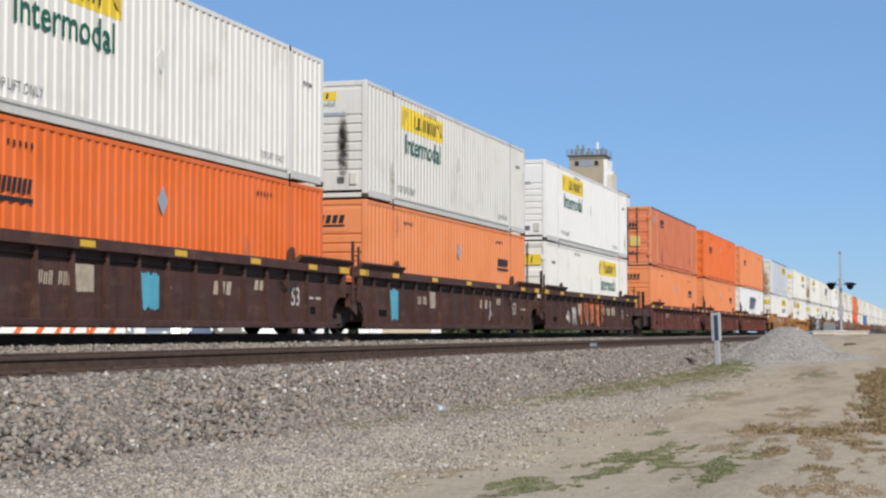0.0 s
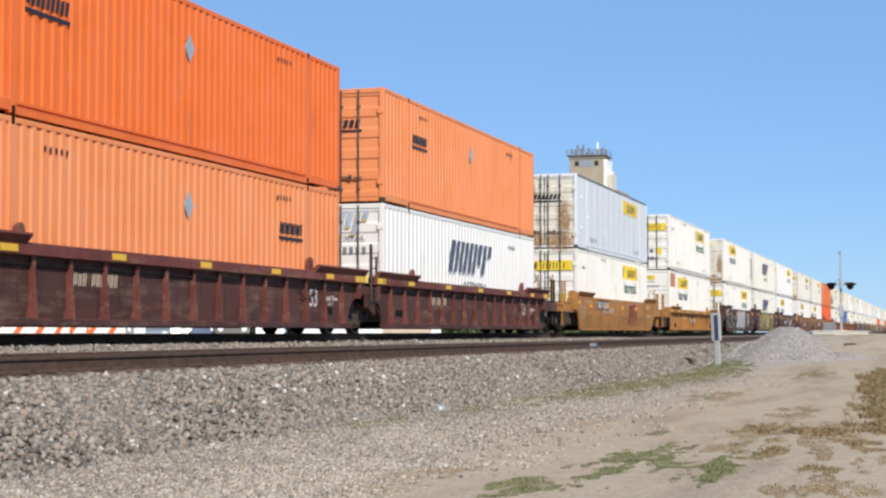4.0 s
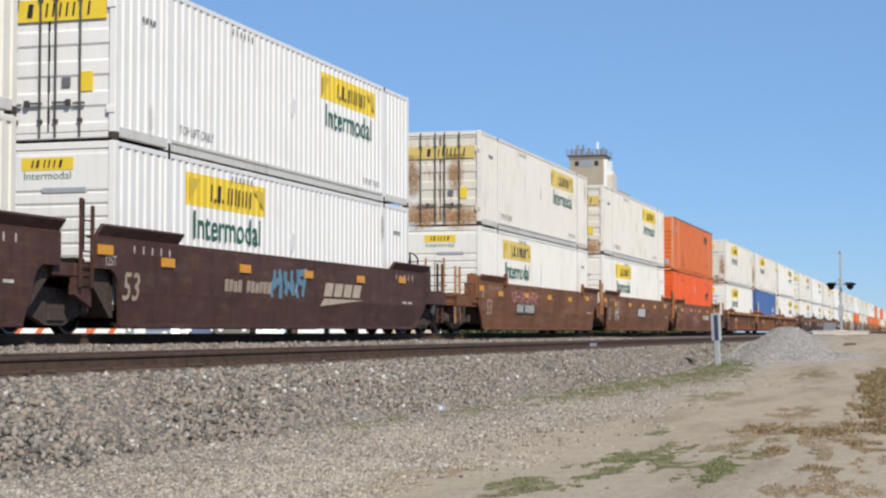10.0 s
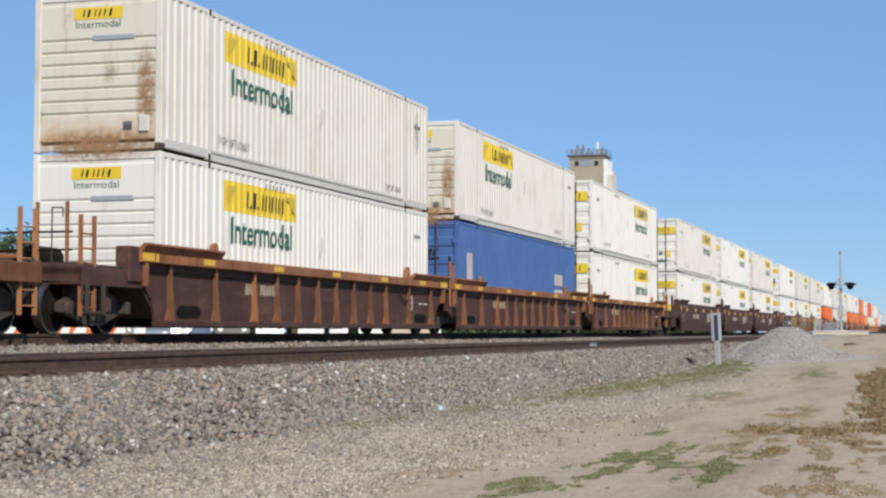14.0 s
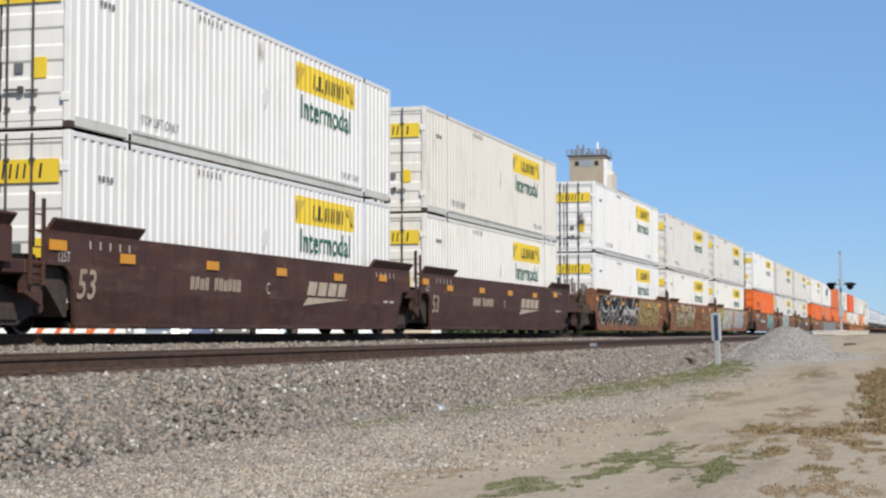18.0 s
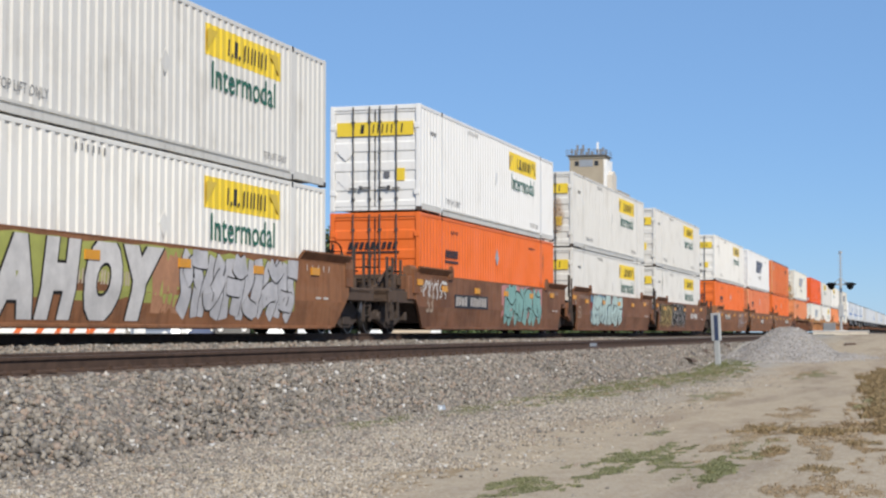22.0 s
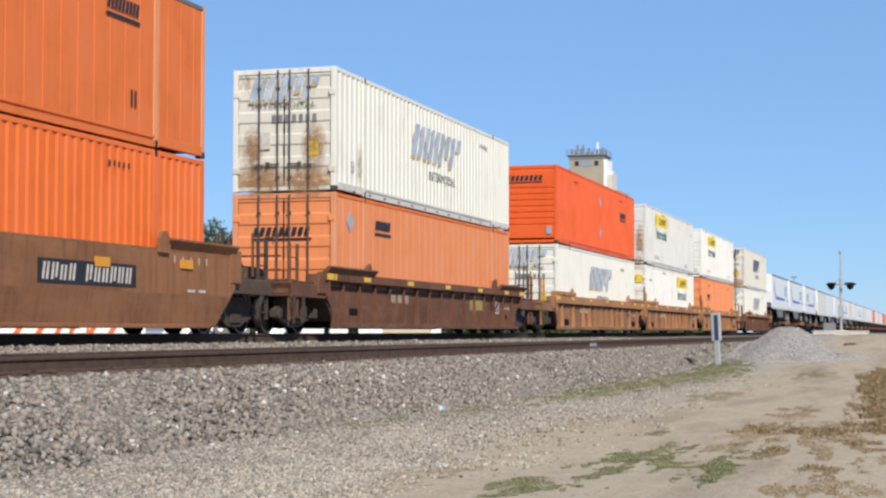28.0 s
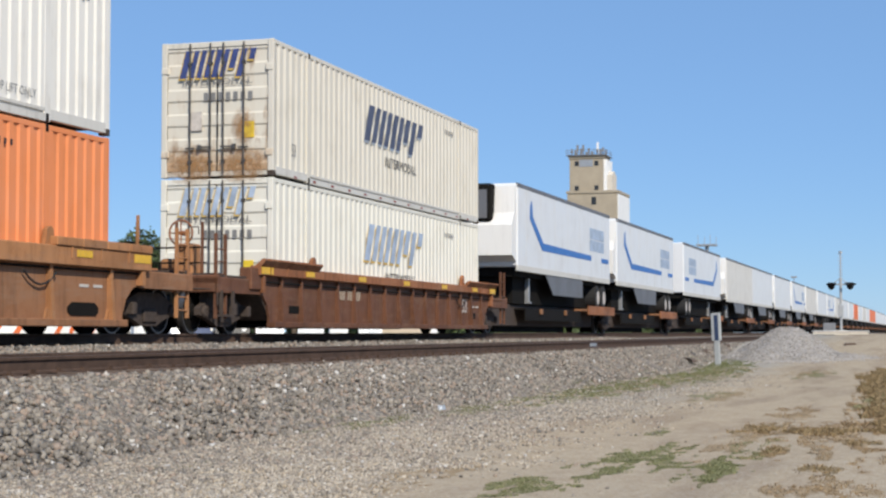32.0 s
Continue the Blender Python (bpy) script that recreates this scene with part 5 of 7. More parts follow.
def container(kind, door_first, dirty=False, old=False):
    """A 53-foot container; its first end looks to -X, its seen side to -Y."""
    col, style, rail, post, roof, words = KINDS[kind]
    c = thing("shipping_container", words + (", doors forward" if door_first else ", ribbed end forward"), "container", "containers on the train")
    wall = MAT[col]
    back = pose(L, 0, 0, 0, 0, 180)
    flip = pose(L, 0, 0, 0, 0, 180)
    if style in WAVE:
        sheet = mesh(("side_wall", style), lambda: corrugated(0.1, L - 0.1, 0.18, TALL - 0.06, style, 0.0, 0.07), wall)
    else:
        sheet = mesh(("side_wall", style), lambda: flat_wall(0.18, TALL - 0.06, style == "seams"), wall)
    part("side_wall", sheet, c)
    part("side_wall", sheet, c, "", flip)
    part("roof", mesh("roof", lambda: G().box(0.05, L - 0.05, -1.26, 1.26, TALL - 0.05, TALL - 0.015), MAT[roof]), c)
    part("floor", mesh("floor_frame", lambda: G().box(0.1, L - 0.1, -1.2, 1.2, 0.1, 0.2), MAT["dark"]), c)
    for m in (None, flip):
        a = 2.1 if m is None else 0.14
        part("bottom_rail", mesh(("bottom_rail", a), lambda: G().prism([(-HALF - 0.006, 0.21), (-HALF + 0.1, 0.21), (-HALF + 0.1, 0.0 if a > 1 else 0.09), (-HALF - 0.006, 0.0 if a > 1 else 0.09), (-HALF - 0.006, 0.115), (-HALF + 0.028, 0.125), (-HALF + 0.028, 0.15), (-HALF - 0.006, 0.16)], a, L - a, "yz"), MAT[rail]), c, "", m)
        part("top_rail", mesh("top_rail", lambda: G().box(0.1, L - 0.1, -HALF - 0.003, -HALF + 0.08, TALL - 0.1, TALL - 0.01, 0.008), MAT[roof]), c, "", m)
        if m is not None:
            continue
        for x in (0.14, L - 2.0):
            part("end_rail", mesh(("end_rail", x), lambda: G().box(x, x + 1.86, -HALF - 0.004, -HALF + 0.1, 0.035, 0.21, 0.008), MAT[rail]), c, "", m)
        for x in (2.03, L - 2.03):
            lift = part("lift_post", mesh(("lift_post", x), lambda: G().box(x - 0.1, x + 0.1, -HALF - 0.006, -HALF + 0.08, 0.0, TALL - 0.005, 0.01), MAT[post]), c, "", m)
            for z in (0.0, TALL - 0.13):
                part("lift_casting", mesh(("lift_casting", x, z), lambda: G().box(x - 0.05, x + 0.05, -HALF - 0.012, -HALF + 0.05, z, z + 0.13, 0.01), MAT["iron"]), lift, "dark lifting casting")
    for x in (0.0, L - 0.15):
        for y in (-HALF, HALF - 0.13):
            p = part("corner_post", mesh(("corner_post", x, y), lambda: G().box(x, x + 0.15, y, y + 0.13, 0.0, TALL, 0.012), MAT[post]), c)
            if y < 0:
                for z in (0.0,):
                    part("corner_casting", mesh(("corner_casting", x, y, z), lambda: G().box(x - 0.004, x + 0.154, y - 0.004, y + 0.134, z, z + 0.12, 0.01), MAT[post if z else "iron_pale"]), p)
    end_face(c, kind, door_first, pose(0, 0, 0), dirty, True)
    end_face(c, kind, not door_first, back, False, False)
    part("header", mesh("header", lambda: G().box(0.02, 0.14, -1.18, 1.18, TALL - 0.13, TALL - 0.005, 0.01), MAT[post]), c)
    part("threshold", mesh("threshold", lambda: G().box(0.02, 0.14, -1.18, 1.18, 0.02, 0.13, 0.01), MAT[post]), c)
    # marks on the seen side
    if kind in JB:
        yellow_panel(c, L - 6.35 if door_first else 2.9, old)
        letters("TOP LIFT ONLY", 0.24, MAT["grey_ink"], c, side_at(3.2, 0.42), "lettering", 0.9)
        letters("TOP LIFT ONLY", 0.2, MAT["grey_ink"], c, side_at(L - 3.0, 0.38), "lettering", 0.9)
        bars(c, "grey_ink", side_at(5.3, 2.66), 6, 0.05, 0.12, 0.14, 0, "small_mark")
        bars(c, "grey_ink", side_at(1.2 if door_first else L - 1.0, 2.2), 4, 0.09, 0.09, 0.05, 0, "small_mark")
        for z in (1.6,):
            part("placard", mesh(("side_plc", z), lambda: G().prism([(8.0, z - 0.24), (8.2, z), (8.0, z + 0.24), (7.8, z)], -HALF - 0.006, -HALF, "xz"), wall), c, "blank diamond placard holder")
    elif kind.startswith("orange"):
        black_logo(c, 3.0 if door_first else L - 3.0, 1.87)
        for z in ((2.0,) if kind != "orange_red" else (0.85, 2.1)):
            part("placard", mesh(("side_diamond", z), lambda: G().prism([(8.1, z - 0.27), (8.3, z), (8.1, z + 0.27), (7.9, z)], -HALF - 0.008, -HALF, "xz"), MAT["placard"]), c, "grey diamond placard")
        bars(c, "black", side_at(L - 3.4, 2.5), 5, 0.06, 0.09, 0.11, 0, "small_mark")
        bars(c, "black", side_at(3.3, 2.5), 5, 0.06, 0.09, 0.11, 0, "small_mark")
    elif kind.startswith("plate"):
        black_logo(c, 3.4 if door_first else L - 3.3, 2.3, 1.15)
        for k, z in enumerate((0.85, 0.62, 0.39)):
            letters(("TOP", "LIFT", "ONLY")[k], 0.26, MAT["black"], c, side_at(3.4, z), "lettering", 0.8)
        bars(c, "black", side_at(L - 2.9, 0.75), 2, 0.06, 0.3, 0.08, 0, "small_mark")
        part("placard", mesh("frame_placard", lambda: G().prism([(1.0, 2.0), (1.25, 2.25), (1.0, 2.5), (0.75, 2.25)], -HALF - 0.008, -HALF, "xz"), MAT["placard"]), c, "grey diamond placard")
    elif kind.startswith("blue_mark"):
        front = {"blue_mark": "logo_blue", "blue_mark_dull": "logo_slate", "blue_mark_white": "logo_slate", "blue_mark_faded": "logo_faded"}[kind]
        slanted_mark(c, side_at(7.9, 1.85), 0.95, front, "logo_gold" if kind in ("blue_mark", "blue_mark_faded") else "placard", 1.75)
        letters("INTERMODAL", 0.36, MAT["black"], c, side_at(8.6, 1.0, 0.007), "lettering", 1.15)
        letters("53", 0.4, MAT["grey_ink"], c, side_at(1.15, 0.62), "lettering", 0.7)
        bars(c, "spray_red", side_at(L / 2, 0.06, 0.009), 13, 0.16, 0.05, 0.98, 0, "reflector_mark")
        bars(c, "grey_ink", side_at(L - 3.2, 2.4), 6, 0.05, 0.12, 0.1, 0, "small_mark")
    elif kind == "reefer":
        part("name_panel", mesh("reefer_panel", lambda: G().box(9.95, 13.4, -HALF - 0.004, -HALF + 0.02, 2.0, 2.6), MAT["yellow"]), c, "yellow name panel with dark marks")
        word_bars(c, "black", side_at(11.6, 2.3, 0.008), NAME_SPOTS, 0.33)
        letters("TOP LIFT ONLY", 0.24, MAT["grey_ink"], c, side_at(3.2, 0.42), "lettering", 0.9)
        letters("TOP LIFT ONLY", 0.22, MAT["grey_ink"], c, side_at(L - 3.0, 0.38), "lettering", 0.9)
        for k in range(10):
            part("panel_seam", mesh("panel_seam", lambda: G().box(-0.008, 0.008, -HALF - 0.001, -HALF + 0.02, 0.22, 2.78), MAT["galv"]), c, "", pose(2.9 + k * 1.2, 0, 0))
        for k, (x, z) in enumerate(((0.9, 0.8), (0.9, 2.0), (5.3, 0.9), (5.3, 1.9), (9.0, 1.2), (9.2, 2.1), (2.4, 1.3), (7.0, 1.5))):
            part("rivet_patch", mesh("rivet_patch", lambda: G().prism([(-0.1, 0), (0, -0.1), (0.1, 0), (0, 0.1)], -HALF - 0.005, -HALF + 0.02), MAT["bright"]), c, "", pose(x, 0, z))
    elif kind == "blue":
        part("white_mark", mesh("white_mark", lambda: G().box(0.9, 1.5, -HALF - 0.005, -HALF + 0.02, 1.0, 2.0), MAT["white_ink"]), c, "white panel mark")
        for z in (0.8, 1.35):
            part("white_mark", mesh(("white_mark", z), lambda: G().box(12.6, 13.9, -HALF - 0.005, -HALF + 0.02, z, z + 0.4), MAT["white_ink"]), c, "white panel mark")
    return c


# cars: height above the rail
TOP, BOT, LIFT = 1.65, 0.21, 0.07


def truck(parent, x, full=True):
    """A two-axle bogie with its wheels."""
    t = part("bogie", mesh("bolster", lambda: G().box(-0.25, 0.25, -1.02, 1.02, 0.42, 0.78, 0.03).box(-0.12, 0.12, -0.2, 0.2, 0.78, 0.98), MAT["iron"]), parent, "", pose(x, 0, LIFT))
    frame_shape = [(-1.08, 0.36), (-0.8, 0.3), (-0.5, 0.22), (-0.3, 0.14), (0.3, 0.14), (0.5, 0.22), (0.8, 0.3), (1.08, 0.36), (1.08, 0.5), (0.75, 0.62),
                   (0.4, 0.74), (-0.4, 0.74), (-0.75, 0.62), (-1.08, 0.5)]
    for s in (-1, 1):
        part("side_frame", mesh(("side_frame", s), lambda: G().prism(frame_shape, s * 0.94, s * 1.06).box(-0.26, 0.26, s * 1.06, s * 1.1, 0.2, 0.44, 0.02), MAT["iron_pale"]), t)
        for a in (-0.89, 0.89):
            w = part("wheel", mesh(("wheel", s), lambda: G().lathe([(0.14, -0.09), (0.16, -0.04), (0.34, -0.02), (0.36, -0.05), (0.42, -0.05), (0.42, 0.06), (0.455, 0.07), (0.455, 0.095), (0.36, 0.095), (0.3, 0.03), (0.1, 0.05)] if s < 0 else
                                                                    [(0.1, -0.05), (0.3, -0.03), (0.36, -0.095), (0.455, -0.095), (0.455, -0.07), (0.42, -0.06), (0.42, 0.05), (0.36, 0.05), (0.34, 0.02), (0.16, 0.04), (0.14, 0.09)], 28), MAT["iron"]), t, "", pose(a, s * 0.755, 0.42))
            if s < 0 and full:
                part("bearing_cap", mesh("bearing_cap", lambda: G().lathe([(0.09, -0.06), (0.12, -0.03), (0.12, 0.12)], 14), MAT["iron_pale"]), t, "", pose(a, -1.06, 0.42))
                part("wheel_rim", mesh("wheel_rim", lambda: G().lathe([(0.39, -0.052), (0.422, -0.052), (0.424, 0.055), (0.41, 0.055)], 28, caps=False), MAT["tread"]), t, "polished wheel tread", pose(a, s * 0.755, 0.42))
    for a in (-0.89, 0.89) if full else ():
        part("axle", mesh("axle", lambda: G().tube((0, -0.98, 0.42), (0, 0.98, 0.42), 0.08, 10), MAT["iron"]), t, "", pose(a, 0, 0))


def wheel_ring():
    """The rim and spokes of a hand brake wheel."""
    g, n, c, r = G(), 16, (-2.4, 0.55, 2.05), 0.25
    rim = [(c[0], c[1] + r * math.cos(6.2832 * i / n), c[2] + r * math.sin(6.2832 * i / n)) for i in range(n)]
    for i in range(n):
        g.tube(rim[i], rim[(i + 1) % n], 0.02, 6)
    for i in range(0, n, 4):
        g.tube(c, rim[i], 0.014, 5)
    return g.tube((c[0], c[1], c[2]), (c[0] + 0.2, c[1], c[2]), 0.05, 8)


def end_gear(w, m):
    """Fittings crowded over the coupled end of a smooth-sided car, dark with grime and painted-in shade."""
    g = MAT["shaded_grime"]
    part("cross_beam", mesh("end_beam", lambda: G().box(-1.3, -1.08, -1.3, 1.3, 1.36, 1.62, 0.02), g), w, "cross beam in grime-and-shade brown", m)
    part("cross_beam", mesh("end_beam_low", lambda: G().box(-2.1, -1.95, -1.25, 1.3, 1.16, 1.4, 0.02), g), w, "cross beam in grime-and-shade brown", m)
    part("diagonal_brace", mesh("end_brace", lambda: G().prism([(-2.85, 1.2), (-2.7, 1.2), (-1.3, 1.72), (-1.3, 1.84)], -0.98, -0.86), g), w, "diagonal brace in grime-and-shade brown", m)
    part("diagonal_brace", mesh("end_brace_far", lambda: G().prism([(-2.7, 1.2), (-2.55, 1.2), (-1.3, 1.62), (-1.3, 1.74)], 0.5, 0.62), g), w, "diagonal brace in grime-and-shade brown", m)
    part("valve_box", mesh("end_valve", lambda: G().box(-1.85, -1.35, -1.2, -0.8, 1.22, 1.6, 0.03).box(-1.75, -1.45, -1.26, -1.2, 1.3, 1.5, 0.02).tube((-1.6, -1.0, 1.6), (-1.6, -1.0, 1.72), 0.06, 10), g), w, "control valve box in grime-and-shade brown", m)
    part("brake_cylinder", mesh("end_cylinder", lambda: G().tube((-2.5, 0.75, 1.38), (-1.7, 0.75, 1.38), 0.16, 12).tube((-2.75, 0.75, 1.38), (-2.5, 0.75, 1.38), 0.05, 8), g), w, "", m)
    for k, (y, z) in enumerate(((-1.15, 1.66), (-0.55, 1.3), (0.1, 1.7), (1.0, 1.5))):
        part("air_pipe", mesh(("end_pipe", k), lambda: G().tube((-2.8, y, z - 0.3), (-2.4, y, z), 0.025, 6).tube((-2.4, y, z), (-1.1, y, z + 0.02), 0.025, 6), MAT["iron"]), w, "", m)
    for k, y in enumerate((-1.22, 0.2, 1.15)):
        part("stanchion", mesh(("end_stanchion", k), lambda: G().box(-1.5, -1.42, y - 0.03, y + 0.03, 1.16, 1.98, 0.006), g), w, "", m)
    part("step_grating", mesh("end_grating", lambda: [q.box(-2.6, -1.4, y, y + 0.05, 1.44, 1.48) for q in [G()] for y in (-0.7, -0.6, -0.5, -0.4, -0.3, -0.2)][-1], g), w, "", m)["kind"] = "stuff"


def well_car(style, col, chord_col, front, rear, words, top=TOP, fins=False, brake="rear"):
    """One well of a double-stack car. front/rear: 'end' for a coupled end, 'joint' for a shared bogie."""
    w = thing("well_car", words, "railway car", "well cars of the train")
    body, chord = MAT[col], MAT[chord_col]
    mirror = pose(L, 0, 0, 0, 0, 180)
    # brown smooth cars, whose coupled ends get the grime-and-shade colour
    dusty = style == "smooth" and col in ("brown_tan", "brown_mid", "brown")
    gear = "iron_pale" if dusty else {"tan": "tan", "brown_dark": "brown_dark" if chord_col != "rusty" else "rusty", "tan_brown": "tan_light", "brown": "brown_warm", "brown_tan": "brown_warm", "brown_warm": "tan_light", "brown_mid": "brown_mid"}.get(col, "iron")
    if style == "smooth":
        corner = {"end": ([(-1.0, 0.95), (-0.81, 0.78)], -0.25), "joint": ([(-1.0, 1.14), (-0.48, 1.14), (-0.32, 1.06), (-0.22, 0.92), (-0.18, 0.78)], -0.02)}
        (head, low0), (tail, low1) = corner[front], corner[rear]
        up = head + [(L - x, z) for x, z in reversed(tail)] + [(L + 1.0, top), (-1.0, top)]
        ua, ub = up[len(head) - 1][0], up[len(head)][0]
        for m in (None, mirror):
            if m is not None and front != rear:
                up, ua, ub, low0, low1 = [(L - x, z) for x, z in reversed(up)], L - ub, L - ua, low1, low0
            ends = (front, rear) if m is None else (rear, front)
            part("side_panel", mesh(("side_panel", top, ends), lambda: G().prism(up, -1.5, -1.44), body), w, "", m)
            part("lower_panel", mesh(("lower_panel", ends), lambda: G().add(
                [(ua, -1.5, 0.78), (ub, -1.5, 0.78), (L - low1, -1.43, BOT), (low0, -1.43, BOT), (ua, -1.44, 0.78), (ub, -1.44, 0.78), (L - low1, -1.37, BOT), (low0, -1.37, BOT)],
                [(0, 1, 2, 3), (7, 6, 5, 4), (0, 3, 7, 4), (1, 5, 6, 2), (3, 2, 6, 7), (0, 4, 5, 1)]), body), w, "", m)
            part("bottom_sill", mesh("bottom_sill", lambda: G().box(0.0, L, -1.46, -1.3, BOT - 0.04, BOT + 0.03, 0.01), body), w, "", m)
            part("top_chord", mesh(("top_chord", top), lambda: G().box(-1.0, L + 1.0, -1.5, -1.32, top - 0.02, top + 0.03, 0.012), chord), w, "", m)
            for x in (-1.1, L - 2.2) if m is None else ():
                part("end_cap", mesh(("end_cap", x, top), lambda: G().prism([(-1.49, top + 0.02), (-1.61, top + 0.18), (-1.61, top + 0.215), (-1.56, top + 0.215), (-1.42, top + 0.02)], x + 0.15, x + 3.15, "yz"), chord), w, "outward-leaning flange", m)
                if (front if x < 0 else rear) == "joint":
                    continue
                part("end_block", mesh(("end_block", x, top), lambda: G().prism([(-1.52, top - 0.5), (-1.2, top - 0.5), (-1.2, top + 0.2), (-1.36, top + 0.24), (-1.52, top + 0.12)], x - 0.1 if x < 0 else x + 2.95, x + 0.4 if x < 0 else x + 3.45, "yz"), chord), w)
            for x in (2.15, L - 2.15) if m is None and fins else ():
                part("guide", mesh(("fin", top), lambda: G().prism([(-0.2, top - 0.05), (0.2, top - 0.05), (0.2, top + 0.2), (0.08, top + 0.33), (-0.08, top + 0.33), (-0.2, top + 0.2)], -1.56, -1.5), chord), w, "five-sided container guide plate", pose(x, 0, 0))
    else:
        low = [(-1.0, 0.92), (-0.72, 0.85), (-0.48, 0.66), (-0.36, 0.4), (-0.34, BOT), (L + 0.34, BOT), (L + 0.36, 0.4), (L + 0.48, 0.66), (L + 0.72, 0.85), (L + 1.0, 0.92), (L + 1.0, top - 0.1), (-1.0, top - 0.1)]
        for m in (None, mirror):
            part("side_panel", mesh(("rib_panel", top), lambda: G().prism(low, -1.38, -1.33), body), w, "", m)
            part("bottom_sill", mesh("rib_sill", lambda: G().box(-0.34, L + 0.34, -1.5, -1.3, BOT - 0.02, BOT + 0.1, 0.012), body), w, "", m)
            part("top_chord", mesh(("rib_chord", top, col == "tan_brown"), lambda: G().box(-1.15, L + 1.15, -1.52, -1.28, top - (0.3 if col == "tan_brown" else 0.2), top, 0.015), chord), w, "", m)
            for x in (-1.15, L - 2.1) if m is None and col == "tan_brown" else ():
                for k in range(4):
                    part("cap_box", mesh(("cap_box", top), lambda: G().box(0.01, 0.79, -1.55, -1.3, top + 0.002, top + 0.14, 0.012).box(0.36, 0.4, -1.56, -1.54, top + 0.05, top + 0.09), chord), w, "", pose(x + k * 0.81, 0, 0))
            for x in (-1.15, L - 2.1) if m is None and col != "tan_brown" else ():
                part("end_cap", mesh(("rib_cap", x, top), lambda: G().prism([(-1.52, top - 0.03), (-1.63, top + 0.1), (-1.62, top + 0.135), (-1.56, top + 0.135), (-1.4, top - 0.005)], x, x + 3.25, "yz"), chord), w, "outward-leaning flange", m)
        sparse = col in ("tan", "tan_brown") or chord_col == "rusty" and col == "brown_dark"
        def post_mat(k):
            if sparse and chord_col == "rusty":
                return chord if k in (2, 9) else MAT["brown"]
            return chord if sparse or col.startswith("maroon") else body

        even_posts = tuple(0.18 + k * (L - 0.36) / 14 for k in range(15))
        for k, x in enumerate(even_posts if not sparse else (0.15, 2.1, 3.95, 5.13, 6.31, 7.49, 8.66, 9.84, 11.02, 12.2, 14.05, 16.0)):
            part("side_post", mesh(("side_post", top, sparse), lambda: G().prism([(-1.505, BOT + 0.08), (-1.36, BOT + 0.08), (-1.36, top - 0.19), (-1.45, top - 0.19), (-1.45, top - 0.5)], -0.045, 0.045, "yz").prism([(-0.14, BOT + 0.08), (0.14, BOT + 0.08), (0.05, BOT + 0.28), (-0.05, BOT + 0.28)], -1.42 if sparse else -1.384, -1.37), post_mat(k)), w, "", pose(x, 0, 0))
        for x in (-0.9, L + 0.9):
            part("side_post", mesh(("end_post", top), lambda: G().box(-0.06, 0.06, -1.5, -1.36, 0.9, top - 0.19), chord), w, "", pose(x, 0, 0))
        for x in (L - 2.9,):
            part("hanging_cable", mesh(("cable", top), lambda: [g.tube((0.16 * i, -1.44, top - 0.42 + 0.05 * (i - 3) ** 2 * 0.45 - 0.2), (0.16 * (i + 1), -1.44, top - 0.42 + 0.05 * (i - 2) ** 2 * 0.45 - 0.2), 0.018, 5) for g in [G()] for i in range(6)][-1], MAT["rubber"]), w, "black cable hanging in a loop", pose(x, 0, 0))
        letters("125T", 0.3, MAT["white_ink"], w, pose(15.3, -1.386, 0.8) @ SIDE, "lettering", 0.85) if chord_col == "maroon" else None
        for dz in (0.33,):
            part("brake_pipe", mesh(("brake_pipe", top, dz), lambda: G().tube((-0.9, -1.42, top - dz), (L + 0.9, -1.42, top - dz - 0.02), 0.018, 6), MAT["iron"]), w)
        for x0 in (-1.15, L - 2.1):
            for i in range(3):
                part("gusset", mesh(("gusset", top), lambda: G().prism([(-1.54, top + 0.005), (-1.52, top + 0.005), (-1.52, top - 0.19), (-1.535, top - 0.19)], -0.015, 0.015, "yz"), chord), w, "", pose(x0 + 0.5 + i * 0.95, 0, 0))
        for x in (2.1, L - 2.1):
            part("guide", mesh(("guide", top), lambda: G().prism([(-0.14, top), (0.14, top), (0.1, top + 0.24), (0.02, top + 0.3), (-0.1, top + 0.24)], -1.42, -1.34), chord), w, "container guide fin", pose(x, 0, 0))
    part("floor_plate", mesh("well_floor", lambda: G().box(0.0, L, -1.3, 1.3, BOT, BOT + 0.06), MAT["dark"]), w)
    for x, e, k in ((0, front, 1), (L, rear, -1)):
        m = pose(x, 0, 0, 0, 0, 0 if k > 0 else 180)
        part("bulkhead", mesh("bulkhead", lambda: G().prism([(-0.95, 1.0), (-0.2, 0.34), (-0.1, 0.34), (-0.1, 1.25), (-0.95, 1.25)], -1.33, 1.33), MAT["iron_pale"]), w, "", m)
        if e == "end":
            # on those brown cars the platform's shade is put into its colour
            part("end_platform", mesh("end_platform", lambda: G().box(-3.0, -0.9, -1.42, 1.42, 1.02, 1.16, 0.02).box(-3.0, -2.86, -1.42, 1.42, 0.86, 1.2, 0.02).box(-3.0, -0.9, -1.42, -1.36, 0.86, 1.1).box(-3.0, -0.9, 1.36, 1.42, 0.86, 1.1), MAT["shaded_grime"] if dusty else body), w, "", m)
            part("side_step", mesh("side_step", lambda: G().box(-1.5, -0.98, -1.47, -1.2, 0.95, top - 0.05, 0.02), body), w, "", m)
            part("coupler", mesh("coupler", lambda: G().box(-3.5, -2.9, -0.14, 0.14, 0.72, 0.98, 0.04).box(-3.6, -3.35, -0.2, 0.2, 0.68, 1.02, 0.06), MAT["iron"]), w, "", m)
